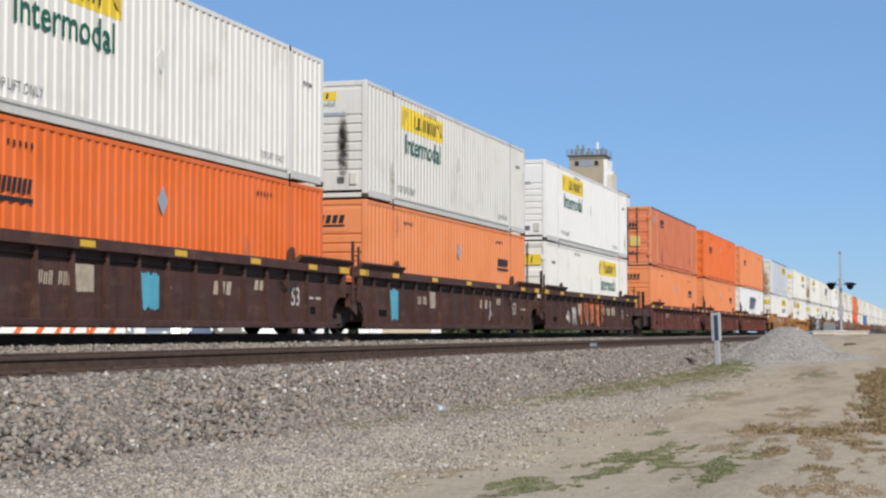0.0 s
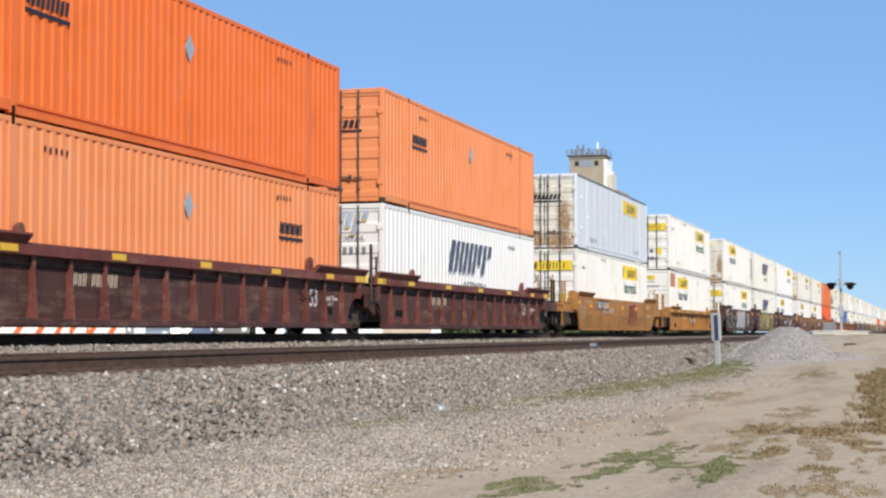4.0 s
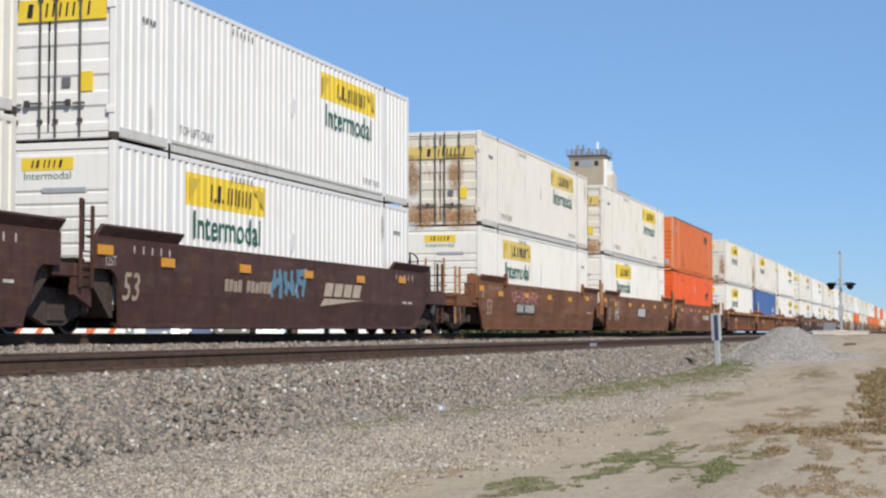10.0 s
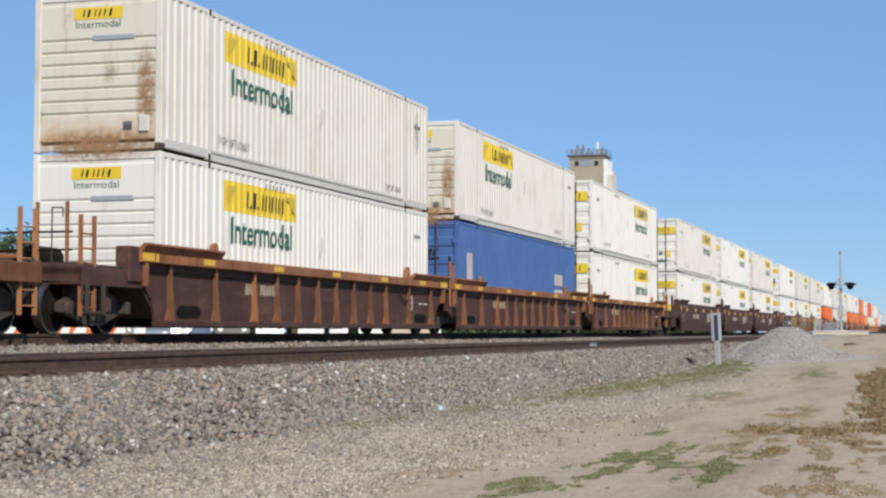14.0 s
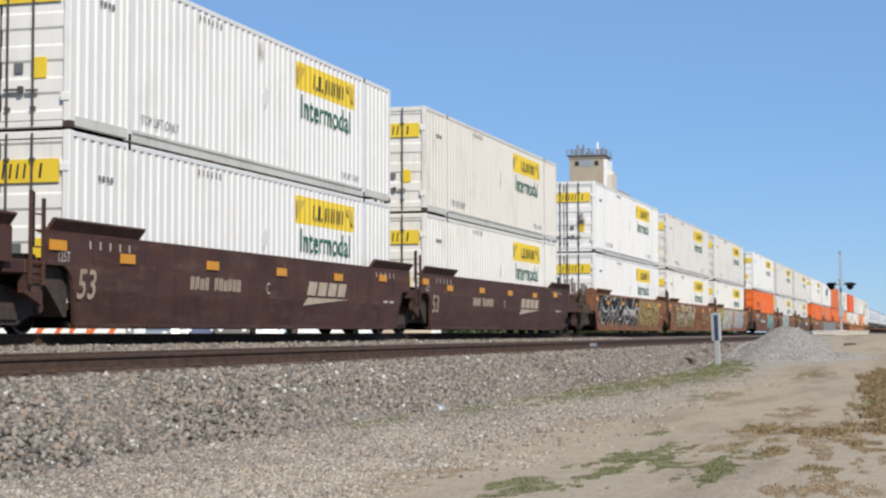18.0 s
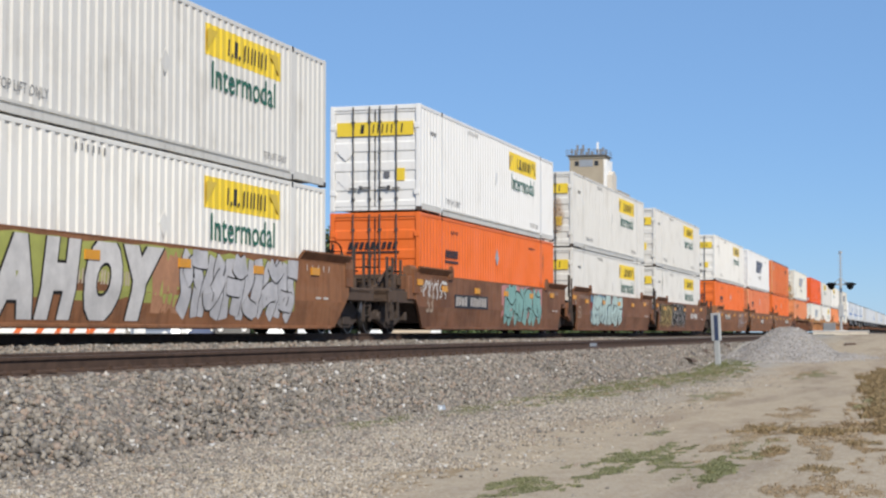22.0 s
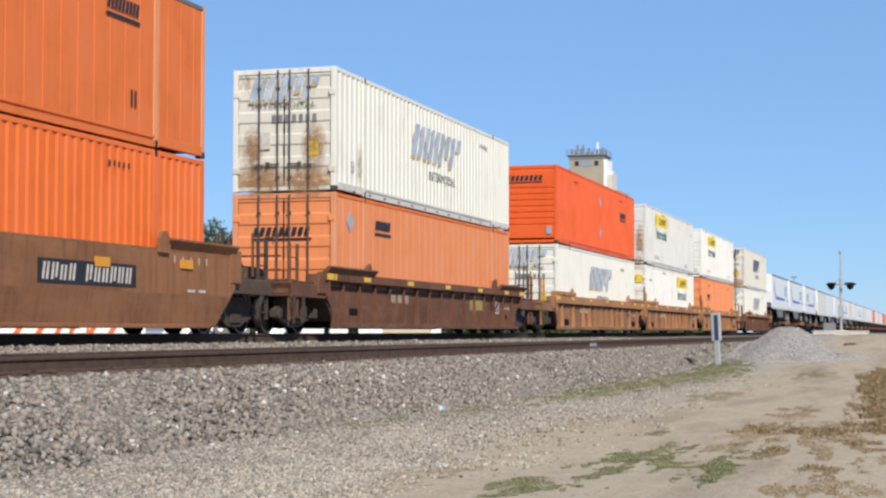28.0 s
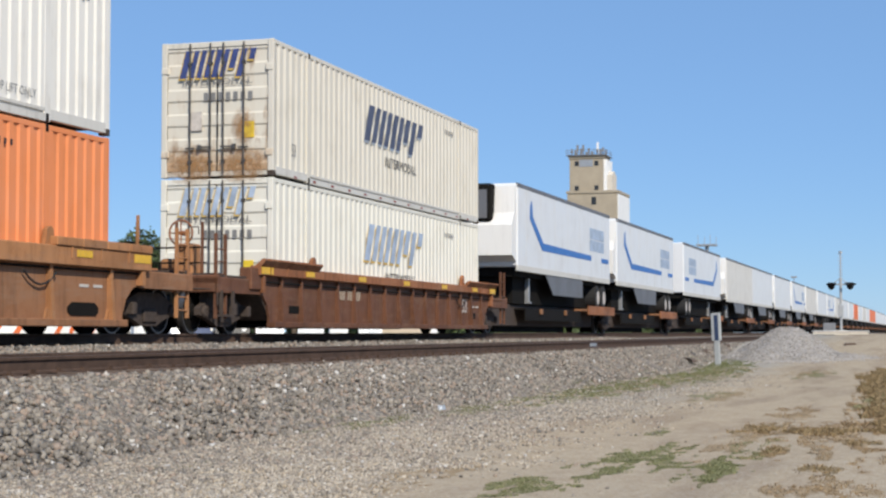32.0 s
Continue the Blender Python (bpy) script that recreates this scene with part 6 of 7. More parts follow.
            for y in (-1.38, 1.3):
                lad = part("ladder", mesh(("ladder", y), lambda: [g.tube((-2.95, y + 0.04, 0.5 + 0.24 * i), (-2.5, y + 0.04, 0.5 + 0.24 * i), 0.014, 6) for g in [G().box(-2.97, -2.92, y, y + 0.06, 0.36, 2.0).box(-2.53, -2.48, y, y + 0.06, 0.36, 2.0)] for i in range(6)][-1], MAT[gear]), w, "", m)
            for y in (-0.9, -0.35, 0.5):
                part("handrail_post", mesh(("handrail_post", y), lambda: G().box(-2.62, -2.56, y - 0.025, y + 0.025, 1.14, 2.25, 0.006), MAT[gear]), w, "", m)
            part("handrail", mesh("handrail", lambda: G().tube((-2.59, -1.0, 1.75), (-2.59, 0.6, 1.75), 0.018, 6).tube((-2.59, -1.0, 1.45), (-2.59, 0.6, 1.45), 0.016, 6), MAT["iron"]), w, "", m)
            for y in (-0.62,):
                part("grab_iron", mesh(("grab_iron", y), lambda: G().tube((-2.59, y, 1.16), (-2.59, y, 2.15), 0.013, 5).tube((-2.59, y, 2.15), (-2.59, y - 0.2, 2.15), 0.013, 5).tube((-2.59, y - 0.2, 2.15), (-2.59, y - 0.2, 2.0), 0.013, 5), MAT["iron_pale"]), w, "", m)
            part("foot_stirrup", mesh("foot_stirrup", lambda: G().box(-2.88, -2.83, -1.46, -1.4, 0.42, 0.9).box(-2.35, -2.3, -1.46, -1.4, 0.42, 0.9).box(-2.88, -2.3, -1.47, -1.36, 0.4, 0.44), MAT["iron_pale"]), w, "", m)
            part("uncoupling_lever", mesh("uncoupling_lever", lambda: G().tube((-2.98, -1.4, 0.92), (-3.05, -0.2, 0.96), 0.016, 6).tube((-2.98, -1.4, 0.92), (-3.0, -1.42, 0.62), 0.016, 6), MAT["iron_pale"]), w, "", m)
            part("air_hose", mesh("air_hose", lambda: G().tube((-2.9, -0.4, 0.85), (-3.3, -0.38, 0.45), 0.03, 7).tube((-3.3, -0.38, 0.45), (-3.6, -0.3, 0.42), 0.03, 7), MAT["rubber"]), w, "black rubber air hose", m)
            part("walkway", mesh("end_walkway", lambda: G().box(-2.85, -1.0, -1.36, -0.75, 1.17, 1.21).box(-2.85, -2.8, -1.38, 1.38, 1.16, 1.24), MAT["iron_pale"]), w, "", m)
            for x_ in (-1.9,):
                part("hanger", mesh(("hanger", x_), lambda: G().box(x_ - 0.03, x_ + 0.03, -1.28, -1.22, 0.55, 1.03).box(x_ - 0.07, x_ + 0.07, -1.32, -1.18, 0.42, 0.66, 0.02), MAT["iron_pale"]), w, "", m)
            part("air_reservoir", mesh("reservoir", lambda: G().tube((-1.9, 0.2, 1.38), (-1.1, 0.2, 1.38), 0.2, 12), MAT["iron"]), w, "", m)
            # near-black block, added to close the see-through space between the wheels
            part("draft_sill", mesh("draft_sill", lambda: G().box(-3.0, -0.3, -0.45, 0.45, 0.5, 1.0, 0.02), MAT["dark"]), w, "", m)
            part("brake_rigging", mesh("brake_rigging", lambda: G().box(-2.75, -2.2, -1.1, -0.9, 0.5, 0.95, 0.02).tube((-2.7, -1.0, 0.7), (-1.0, -1.0, 0.62), 0.03, 6).box(-1.15, -1.0, -1.25, 1.25, 0.4, 0.62, 0.02), MAT["iron_pale"]), w, "", m)
            if dusty:
                end_gear(w, m)
            if brake == ("front" if k > 0 else "rear"):
                stand = MAT["tan_light" if k > 0 else "iron"]
                part("brake_stand", mesh("brake_stand", lambda: G().box(-2.3, -1.9, 0.35, 0.75, 1.14, 1.85, 0.03).box(-2.2, -1.5, 0.5, 1.1, 1.14, 1.55, 0.04), stand), w, "", m @ pose(0, -0.9 if k > 0 else 0, 0))
                part("brake_wheel", mesh("brake_wheel", lambda: wheel_ring(), MAT["rusty" if k > 0 else "iron"]), w, "spoked hand brake wheel", m @ pose(0, -0.9 if k > 0 else 0, 0))
            truck(w, x - k * 1.95)
        else:
            part("end_platform", mesh("joint_platform", lambda: G().box(-1.5, -0.9, -1.42, 1.42, 0.98, 1.2, 0.02), body), w, "", m)
            part("side_step", mesh("joint_step", lambda: G().box(-1.34, -0.98, -1.3, -1.0, 0.95, 1.3, 0.02), MAT["iron"]), w, "", m)
            part("grab_post", mesh("grab_post", lambda: G().box(-1.3, -1.24, -1.43, -1.37, top - 0.2, top + 0.62, 0.006), MAT["iron"]), w, "", m)
            # shorter near-black block that closes the space over the shared bogie
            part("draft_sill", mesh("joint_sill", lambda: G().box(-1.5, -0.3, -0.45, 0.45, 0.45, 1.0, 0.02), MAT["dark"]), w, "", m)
            part("ladder", mesh(("joint_ladder", top), lambda: [g.tube((-1.42, -1.46, 0.9 + 0.25 * i), (-1.06, -1.46, 0.9 + 0.25 * i), 0.014, 5) for g in [G().box(-1.45, -1.4, -1.49, -1.44, 0.82, top + 0.6).box(-1.08, -1.03, -1.49, -1.44, 0.82, top + 0.5)] for i in range(5)][-1], MAT[gear if gear != "iron" else "iron_pale"]), w, "", m)
            part("bracket", mesh("joint_bracket", lambda: G().prism([(-1.5, 0.7), (-0.95, 0.5), (-0.95, 0.98), (-1.5, 0.98)], -1.4, -1.3).tube((-1.5, -1.1, 0.75), (-0.4, -1.1, 0.62), 0.035, 6), body), w, "", m)
            part("articulation", mesh("articulation", lambda: G().box(-1.62, -1.3, -0.3, 0.3, 0.8, 1.1, 0.03), MAT["iron"]), w, "", m)
            if k < 0:
                truck(w, L + 1.575)
    if style != "smooth":
        # openings drawn as flat plates, the shade inside put into their colour
        for x in (1.0, L - 1.0):
            part("jacking_slot", mesh(("jacking_slot", sparse), lambda: G().prism([(-0.5, 0.42), (-0.4, 0.36), (0.4, 0.36), (0.5, 0.42), (0.5, 0.5), (0.36, 0.58), (-0.36, 0.58), (-0.5, 0.5)] if sparse else [(-0.3, 0.5), (0.3, 0.5), (0.3, 0.66), (-0.3, 0.66)], -1.392, -1.37), MAT["dark"]), w, "near-black plate for the shade in a slot", pose(x, 0, 0))
        for x in (-0.8, L + 0.8):
            part("marker", mesh("end_marker", lambda: G().box(-0.3, 0.3, -1.528, -1.5, -0.07, 0.07), MAT["marker_yellow"]), w, "yellow reflective marker", pose(x, 0, top - 0.1))
    else:
        for x in (1.0, L - 1.0):
            bars(w, "white_ink", pose(x, -1.506, top - 0.15) @ SIDE, 5, 0.035, 0.13, 0.3, 0, "load_mark")
    # reflective markers, stencilled number and data panels
    for k in range(6):
        x = (-0.7, 1.6, 5.0, 8.4, 11.8, L - 1.2)[k]
        if style != "smooth" and k == 0:
            continue
        z = top - 0.1 if style != "smooth" else top - (0.2, 0.32, 0.3, 0.3, 0.3, 0.22)[k]
        part("marker", mesh(("marker", style), lambda: G().box(-0.24, 0.24, -1.53 if style != "smooth" else -1.532, -1.5, -0.055 if style != "smooth" else -0.08, 0.055 if style != "smooth" else 0.08), MAT["marker" if style == "smooth" else "marker_yellow"]), w, "amber reflective marker", pose(x, 0, z))
    y = -1.506 if style == "smooth" else -1.386
    if style == "smooth":
        letters("53", 0.68, MAT["faded_ink"], w, pose(0.2, y, 0.84) @ SIDE, "lettering", 0.95, 0.008, 0.22)
    elif col == "tan_brown":
        letters("53", 0.44, MAT["black"], w, pose(4.45, y, 0.66) @ SIDE, "lettering", 0.9)
    else:
        letters("53", 0.56, MAT["white_ink"], w, pose(14.28, y, 0.84) @ SIDE, "lettering", 0.95, 0.008)
    letters("125T", 0.24, MAT["white_ink"], w, pose(-0.5, -1.506, top - 0.38) @ SIDE, "lettering", 0.8) if style == "smooth" else None
    if style == "smooth" and not fins:
        number_bars(w, "road_ink", pose(5.2, y, 1.0) @ SIDE, (4, 6), 0.21, 0.24)
    elif style != "smooth":
        number_bars(w, "road_ink", pose(4.4, y, 0.95) @ SIDE, (4, 6), 0.15, 0.22)
    bars(w, "white_ink", pose(15.4, y, 0.85) @ SIDE, 2, 0.3, 0.05, 0.16, 0, "data_mark")
    return w


def trailer(col, mark, reverse, near):
    """A 53-foot refrigerated trailer; z = 0 at its tyres' footing."""
    t = thing("semi_trailer", "%s refrigerated semi-trailer%s riding on a spine car" % ({"reefer": "white", "grey_white": "grey-white", "orange": "orange"}[col], " with blue swoosh" if mark else ""), "trailer", "trailers on the train")
    f = pose(L, 0, 0, 0, 0, 180) if reverse else pose(0, 0, 0)
    wall, z0, z1 = MAT[col], 1.12, 4.05
    part("body", mesh("trailer_body", lambda: G().box(0, L, -1.295, 1.295, z0 + 0.14, z1, 0.05), wall), t, "", f)
    for s in (-1, 1):
        part("bottom_rail", mesh(("tr_rail", s), lambda: G().box(0.02, L - 0.02, s * 1.30, s * 1.22, z0, z0 + 0.2, 0.01), MAT["rail_grey"]), t, "", f)
        part("top_rail", mesh(("tr_top", s), lambda: G().box(0.02, L - 0.02, s * 1.302, s * 1.22, z1 - 0.14, z1 + 0.012, 0.01), MAT["roof_grey"]), t, "", f)
    part("nose_fairing", mesh("nose_fairing", lambda: G().prism([(-0.6, z0 + 0.5), (0.0, z0 + 0.3), (0.0, z1 - 0.05), (-0.12, z1 - 0.1), (-0.25, z1 - 1.0), (-0.6, z0 + 1.5)], -1.25, 1.25), MAT["bright"]), t, "white nose", f)
    part("cooling_unit", mesh("cooling_unit", lambda: G().box(-0.62, 0.0, -0.55, 1.2, z1 - 1.3, z1 - 0.04, 0.06), MAT["dark"]), t, "dark refrigeration unit", f)
    if near:
        part("grille", mesh("grille", lambda: G().box(-0.64, -0.6, -0.4, 1.05, z1 - 1.2, z1 - 0.25, 0.01), MAT["roof_grey"]), t, "", f)
        for x in (3.0, 3.3):
            part("landing_leg", mesh(("landing_leg", x), lambda: G().box(2.95, 3.1, -0.95 if x < 3.2 else 0.8, -0.8 if x < 3.2 else 0.95, 0.12, z0, 0.01).box(2.9, 3.15, -1.0 if x < 3.2 else 0.75, -0.75 if x < 3.2 else 1.0, 0.08, 0.14), MAT["galv"]), t, "", f)
        part("side_skirt", mesh("side_skirt", lambda: G().prism([(4.2, z0), (10.6, z0), (10.6, 0.42), (5.4, 0.42)], -1.27, -1.24), MAT["roof_grey"]), t, "dark grey side skirt", f)
        part("fuel_tank", mesh("fuel_tank", lambda: G().tube((5.0, 0, 0.75), (7.0, 0, 0.75), 0.3, 14), MAT["galv"]), t, "", f)
        for k in range(7):
            part("wall_seam", mesh("wall_seam", lambda: G().box(-0.008, 0.008, -1.299, -1.29, z0 + 0.2, z1 - 0.12), MAT["rail_grey"]), t, "", f @ pose(1.2 + k * 2.2, 0, 0))
    # the lower box is added to black out the shaded space below
    part("chassis", mesh("trailer_chassis_gap_fill", lambda: G().box(0.3, L - 0.2, -1.1, 1.1, z0 - 0.16, z0 + 0.16).box(1.2, L - 0.6, -0.8, 0.8, z0 - 1.06, z0 - 0.1), MAT["dark"]), t, "dark underframe with a block filling the shaded gap", f)
    for x in (L - 2.4, L - 1.15):
        for s in (-1, 1):
            tyre = part("wheel", mesh("trailer_tyre", lambda: G().lathe([(0.3, -0.27), (0.5, -0.25), (0.5, 0.25), (0.3, 0.27)], 22), MAT["rubber"]), t, "black tyre", f @ pose(x, s * 0.98, 0.5))
            if near:
                part("rim", mesh("trailer_rim", lambda: G().lathe([(0.28, -0.28), (0.1, -0.22), (0.1, 0.22), (0.28, 0.28)], 18), MAT["white_ink"]), tyre)
    if mark:
        b = MAT["logo_swoosh"]
        s = -1.304
        pts = [(1.75, 3.4), (2.0, 3.62), (2.15, 3.05), (3.75, 2.22), (12.2, 2.16), (12.2, 1.95), (3.55, 1.95), (1.7, 2.95)]
        if reverse:
            pts = [(L - x, z) for x, z in pts]
        part("swoosh", mesh(("swoosh", reverse), lambda: G().prism(pts, s, s + 0.006), b), t, "blue check-shaped swoosh")
        part("swoosh_tail", mesh(("swoosh_tail", reverse), lambda: G().box(14.3 if not reverse else 0.4, 15.8 if not reverse else 1.9, s, s + 0.006, 1.95, 2.14), b), t, "blue end of the swoosh")
        x = 11.9 if not reverse else 1.9
        for k in range(2):
            part("logo_block", mesh(("tr_logo", reverse, k), lambda: G().box(x, x + 2.9, s, s + 0.006, 2.36 + k * 0.48, 2.8 + k * 0.48), MAT["logo_faded"]), t, "pale blue logo block")
    return t


def spine_car(near):
    """A bare spine flat car under one trailer."""
    c = thing("spine_car", "rusty brown spine flat car carrying a trailer", "railway car", "spine cars of the train")
    part("spine", mesh("spine", lambda: G().box(-1.6, L + 1.0, -0.7, 0.7, 0.3, 1.05, 0.03), MAT["iron_pale"]), c)
    part("wheel_deck", mesh("wheel_deck", lambda: G().box(L - 5.0, L + 0.4, -1.35, 1.35, 0.92, 1.02, 0.02), MAT["tan_brown"]), c)
    part("deck_rail", mesh("deck_rail", lambda: G().box(L - 5.0, L + 0.4, -1.42, -1.34, 0.78, 1.14, 0.02), MAT["rusty"]), c)
    # beam and dark walkway are added to blacken the shaded space under trailers
    part("lower_beam", mesh("lower_beam", lambda: G().box(0.2, L - 5.4, -0.42, 0.42, 0.1, 0.34, 0.02), MAT["iron"]), c)
    part("walkway", mesh("spine_walk", lambda: G().box(1.8, L - 5.2, -1.1, -0.72, 0.86, 0.93, 0.01).box(1.8, L - 5.2, -1.12, -1.08, 0.5, 0.93), MAT["iron"]), c)
    part("hitch", mesh("hitch", lambda: G().prism([(0.5, 0.98), (1.6, 0.98), (1.15, 2.1), (0.7, 2.1)], -0.35, 0.35), MAT["iron"]), c)
    for x in (4.0, 8.0):
        part("cross_arm", mesh(("spine_arm", x), lambda: G().box(x - 0.12, x + 0.12, -1.2, 1.2, 0.72, 0.92, 0.02), MAT["tan_brown"]), c)
    truck(c, L + 0.2, near)
    return c


MAT["logo_swoosh"] = plain("blue_swoosh_paint", (0.04, 0.16, 0.46), 0.5)

# the order of the train: front end of each well's load along the track at the start
LOADS = [22.59, 41.7, 61.0, 83.7, 103.1, 122.45, 145.77, 169.05, 192.43, 211.65, 230.9, 254.2, 273.6, 292.85, 316.25, 335.4, 354.95, 378.3, 397.45,
         416.65, 439.9, 459.0, 478.3, 501.6, 521.1, 540.5, 563.8, 583.05, 602.2, 625.45, 648.8, 668.2, 687.9, 711.15]
ORIGIN = -3.86
SPEEDS = [(0, 19.74), (8, 20.55), (16, 21.14), (24, 21.58), (32, 22.62)]
# slack running in and out: metres ahead of the even run
SLACK = [(0, 0.25), (1, 0.22), (2, 0.0), (3, -0.15), (5, 0.0), (9, 0.0), (10, -0.15), (10.6, -0.4), (11, -0.2), (12, 0.1), (13, -0.15), (14, 0.1), (16, 0.0),
         (22, 0.05), (23, -0.5), (24, -0.25), (25, 0.0), (32, 0.0)]


def travelled(t):
    s = 0.0
    for (a, va), (b, vb) in zip(SPEEDS, SPEEDS[1:]):
        if t > a:
            e = min(t, b)
            ve = va + (vb - va) * (e - a) / (b - a)
            s += (va + ve) / 2 * (e - a)
    return s + float(np.interp(t, [k[0] for k in SLACK], [k[1] for k in SLACK]))


# upper kind, doors forward, lower kind, doors forward, upper dirty, faded panel
STACKS = [
    ("white", 0, "orange", 1), ("grey_white", 0, "orange_pale", 0), ("bright", 0, "white", 1),
    ("plate_worn", 1, "orange_pale", 0), ("orange", 1, "orange_pale", 0), ("orange_pale", 1, "blue_mark_white", 1),
    ("reefer", 1, "white", 1, "d"), ("white", 1, "white", 0, "o"),
    ("white", 0, "white", 1, "d"), ("blue_mark", 0, "blue_mark", 1), ("bright", 1, "bright", 0),
    ("cream", 1, "white", 0, "do"), ("cream", 1, "white", 0, "d"), ("plate", 0, "orange_red", 0),
    ("cream", 0, "white", 0, "d"), ("cream", 0, "blue", 1, "d"), ("white", 1, "white", 1, "o"),
    ("cream", 1, "white", 1, "o"), ("bright", 1, "bright", 1), ("cream", 1, "white", 1),
    ("bright", 1, "bright", 1), ("grey_white", 1, "white", 1), ("grey_white", 1, "white", 1),
    ("bright", 1, "orange", 1), ("grey_white", 1, "grey_white", 1), ("grey_white", 1, "grey_white", 1),
    ("white", 1, "orange", 1, "o"), ("blue_mark_white", 1, "orange_dull", 1), ("plate", 0, "orange", 1),
    ("blue_mark_faded", 1, "plate_pale", 1, "d"), ("orange_red", 0, "blue_mark_faded", 1), ("grey_white", 0, "white", 1),
    ("white", 0, "orange_pale", 1), ("blue_mark_dull", 1, "blue_mark_faded", 1, "d")]
# wells: style, side colour, chord colour, number in the car, words, height
CARS = [(3, "ribbed", "brown_dark", "brown_dark", "dark brown steel well car with upright ribs", 1.62),
        (3, "ribbed", "maroon_dark", "maroon", "maroon steel well car with deep top chord", 1.45),
        (1, "smooth", "tan", "tan", "mustard tan smooth-sided well car", 1.45), (1, "ribbed", "tan", "tan", "mustard tan well car with upright ribs", 1.32),
        (3, "smooth", "brown_dark", "brown_dark", "dark brown smooth-sided well car", 1.65), (3, "smooth", "brown_warm", "brown_warm", "warm brown smooth-sided well car", 1.62),
        (3, "ribbed", "brown_dark", "rusty", "brown well car with rusty top chord", 1.5), (3, "smooth", "brown_dark", "brown_dark", "dark brown smooth-sided well car", 1.65),
        (3, "smooth", "brown_tan", "brown_warm", "rust-brown smooth-sided well car with graffiti", 1.65), (3, "smooth", "brown", "brown_warm", "brown smooth-sided well car with graffiti", 1.62),
        (3, "smooth", "brown_tan", "brown_tan", "light brown smooth-sided well car", 1.55), (1, "ribbed", "brown_mid", "brown_mid", "brown well car with upright ribs", 1.45),
        (3, "ribbed", "tan_brown", "tan_light", "tan-brown well car with upright ribs", 1.45), (1, "ribbed", "brown_mid", "rusty", "rusty brown well car with upright ribs", 1.45)]
MOVERS = []     # (thing, x at the start, z)


def build_train():
    i = 0
    for n, style, col, chord, words, top in CARS:
        for k in range(n):
            x = LOADS[i] + ORIGIN
            well = well_car(style, col, chord, "end" if k == 0 else "joint", "end" if k == n - 1 else "joint", words, top, style == "smooth" and (10 < i < 14 or i > 22), "rear" if i < 26 else "front" if i == 33 else "")
            MOVERS.append((well, x, CAR_Z))
            WELLS.append(well)
            up, ud, lo, ld, *extra = STACKS[i]
            extra = extra[0] if extra else ""
            a = container(lo, ld, False, "o" in extra and up not in ("white",))
            b = container(up, ud, "d" in extra, "o" in extra)
            CONTAINERS.extend((a, b))
            MOVERS.append((a, x, CAR_Z + 0.45))
            MOVERS.append((b, x, CAR_Z + 0.45 + TALL + 0.035))
            i += 1
    x = 732.2
    for k in range(30):
        near = k < 8
        col = "orange" if k in (13, 17, 18) else "grey_white" if k in (3, 7, 10, 15) else "reefer"
        t = trailer(col, k in (0, 1, 2, 6, 9), k in (2, 9), near)
        s = spine_car(near)
        MOVERS.append((s, x + ORIGIN, CAR_Z))
        MOVERS.append((t, x + ORIGIN, CAR_Z + 1.02))
        x += (17.8, 20.0, 19.5, 16.2, 18.4)[k] if k < 5 else 18.4


WELLS, CONTAINERS = [], []


def motions():
    times_ = sorted([*range(33), 10.6])
    for ob, x, z in MOVERS:
        walk(ob, [(t, pose(x - travelled(t), TRACK_Y, z)) for t in times_])


# ------------------------------------------------------------------ paint on the car sides
MAT.update({
    "spray_white": plain("white_spray_paint", (0.58, 0.555, 0.53), 0.7, 0.0, 0.2, 3.0),
    "spray_silver": plain("silver_spray_paint", (0.47, 0.455, 0.46), 0.6, 0.0, 0.25, 3.0),
    "spray_black": plain("black_spray_paint", (0.026, 0.024, 0.023), 0.85, spec=0.15),
    "spray_gold": plain("gold_spray_paint", (0.37, 0.26, 0.085), 0.6, 0.1, 0.25, 3.0),
    "spray_olive": plain("olive_yellow_spray_paint", (0.30, 0.24, 0.035), 0.65, 0.0, 0.2, 3.0),
    "spray_amber": plain("amber_spray_paint", (0.46, 0.32, 0.06), 0.65, 0.0, 0.2, 3.0),
    "spray_lime": plain("lime_olive_spray_paint", (0.33, 0.34, 0.085), 0.65, 0.0, 0.3, 2.0),
    "spray_teal": plain("teal_spray_paint", (0.22, 0.40, 0.36), 0.65, 0.0, 0.2, 3.0),
    "spray_mint": plain("pale_mint_spray_paint", (0.46, 0.58, 0.54), 0.65, 0.0, 0.15, 3.0),
    "spray_blue": plain("steel_blue_spray_paint", (0.12, 0.24, 0.33), 0.65, 0.0, 0.25, 3.0),
    "spray_cyan": plain("cyan_spray_paint", (0.10, 0.40, 0.52), 0.6, 0.0, 0.2, 3.0),
    "spray_orange": plain("orange_spray_paint", (0.72, 0.17, 0.02), 0.6, 0.0, 0.15, 3.0),
    "spray_red": plain("dark_red_spray_paint", (0.22, 0.03, 0.025), 0.65, 0.0, 0.2, 3.0),
    "spray_pink": plain("pink_spray_paint", (0.50, 0.22, 0.20), 0.65, 0.0, 0.2, 3.0),
    "soot": smear("soot_stain", (0.05, 0.04, 0.032)),
    "rust_stain": smear("rust_stain", (0.40, 0.225, 0.10), 0.75),
    "dull_stain": smear("dull_stain", (0.34, 0.27, 0.2), 0.4),
    "road_ink": plain("pale_tan_lettering", (0.45, 0.37, 0.28), 0.7),
    "primer": plain("rust_brown_primer", (0.40, 0.20, 0.11), 0.85, 0.0, 0.3, 3.0),
})


def on_side(z, out, flat):
    """Depth of the car's side at height z above the rail, plus a hair."""
    if flat is not None:
        return flat - out
    return -1.5 - out + max(0.0, (0.78 - z)) * 0.14


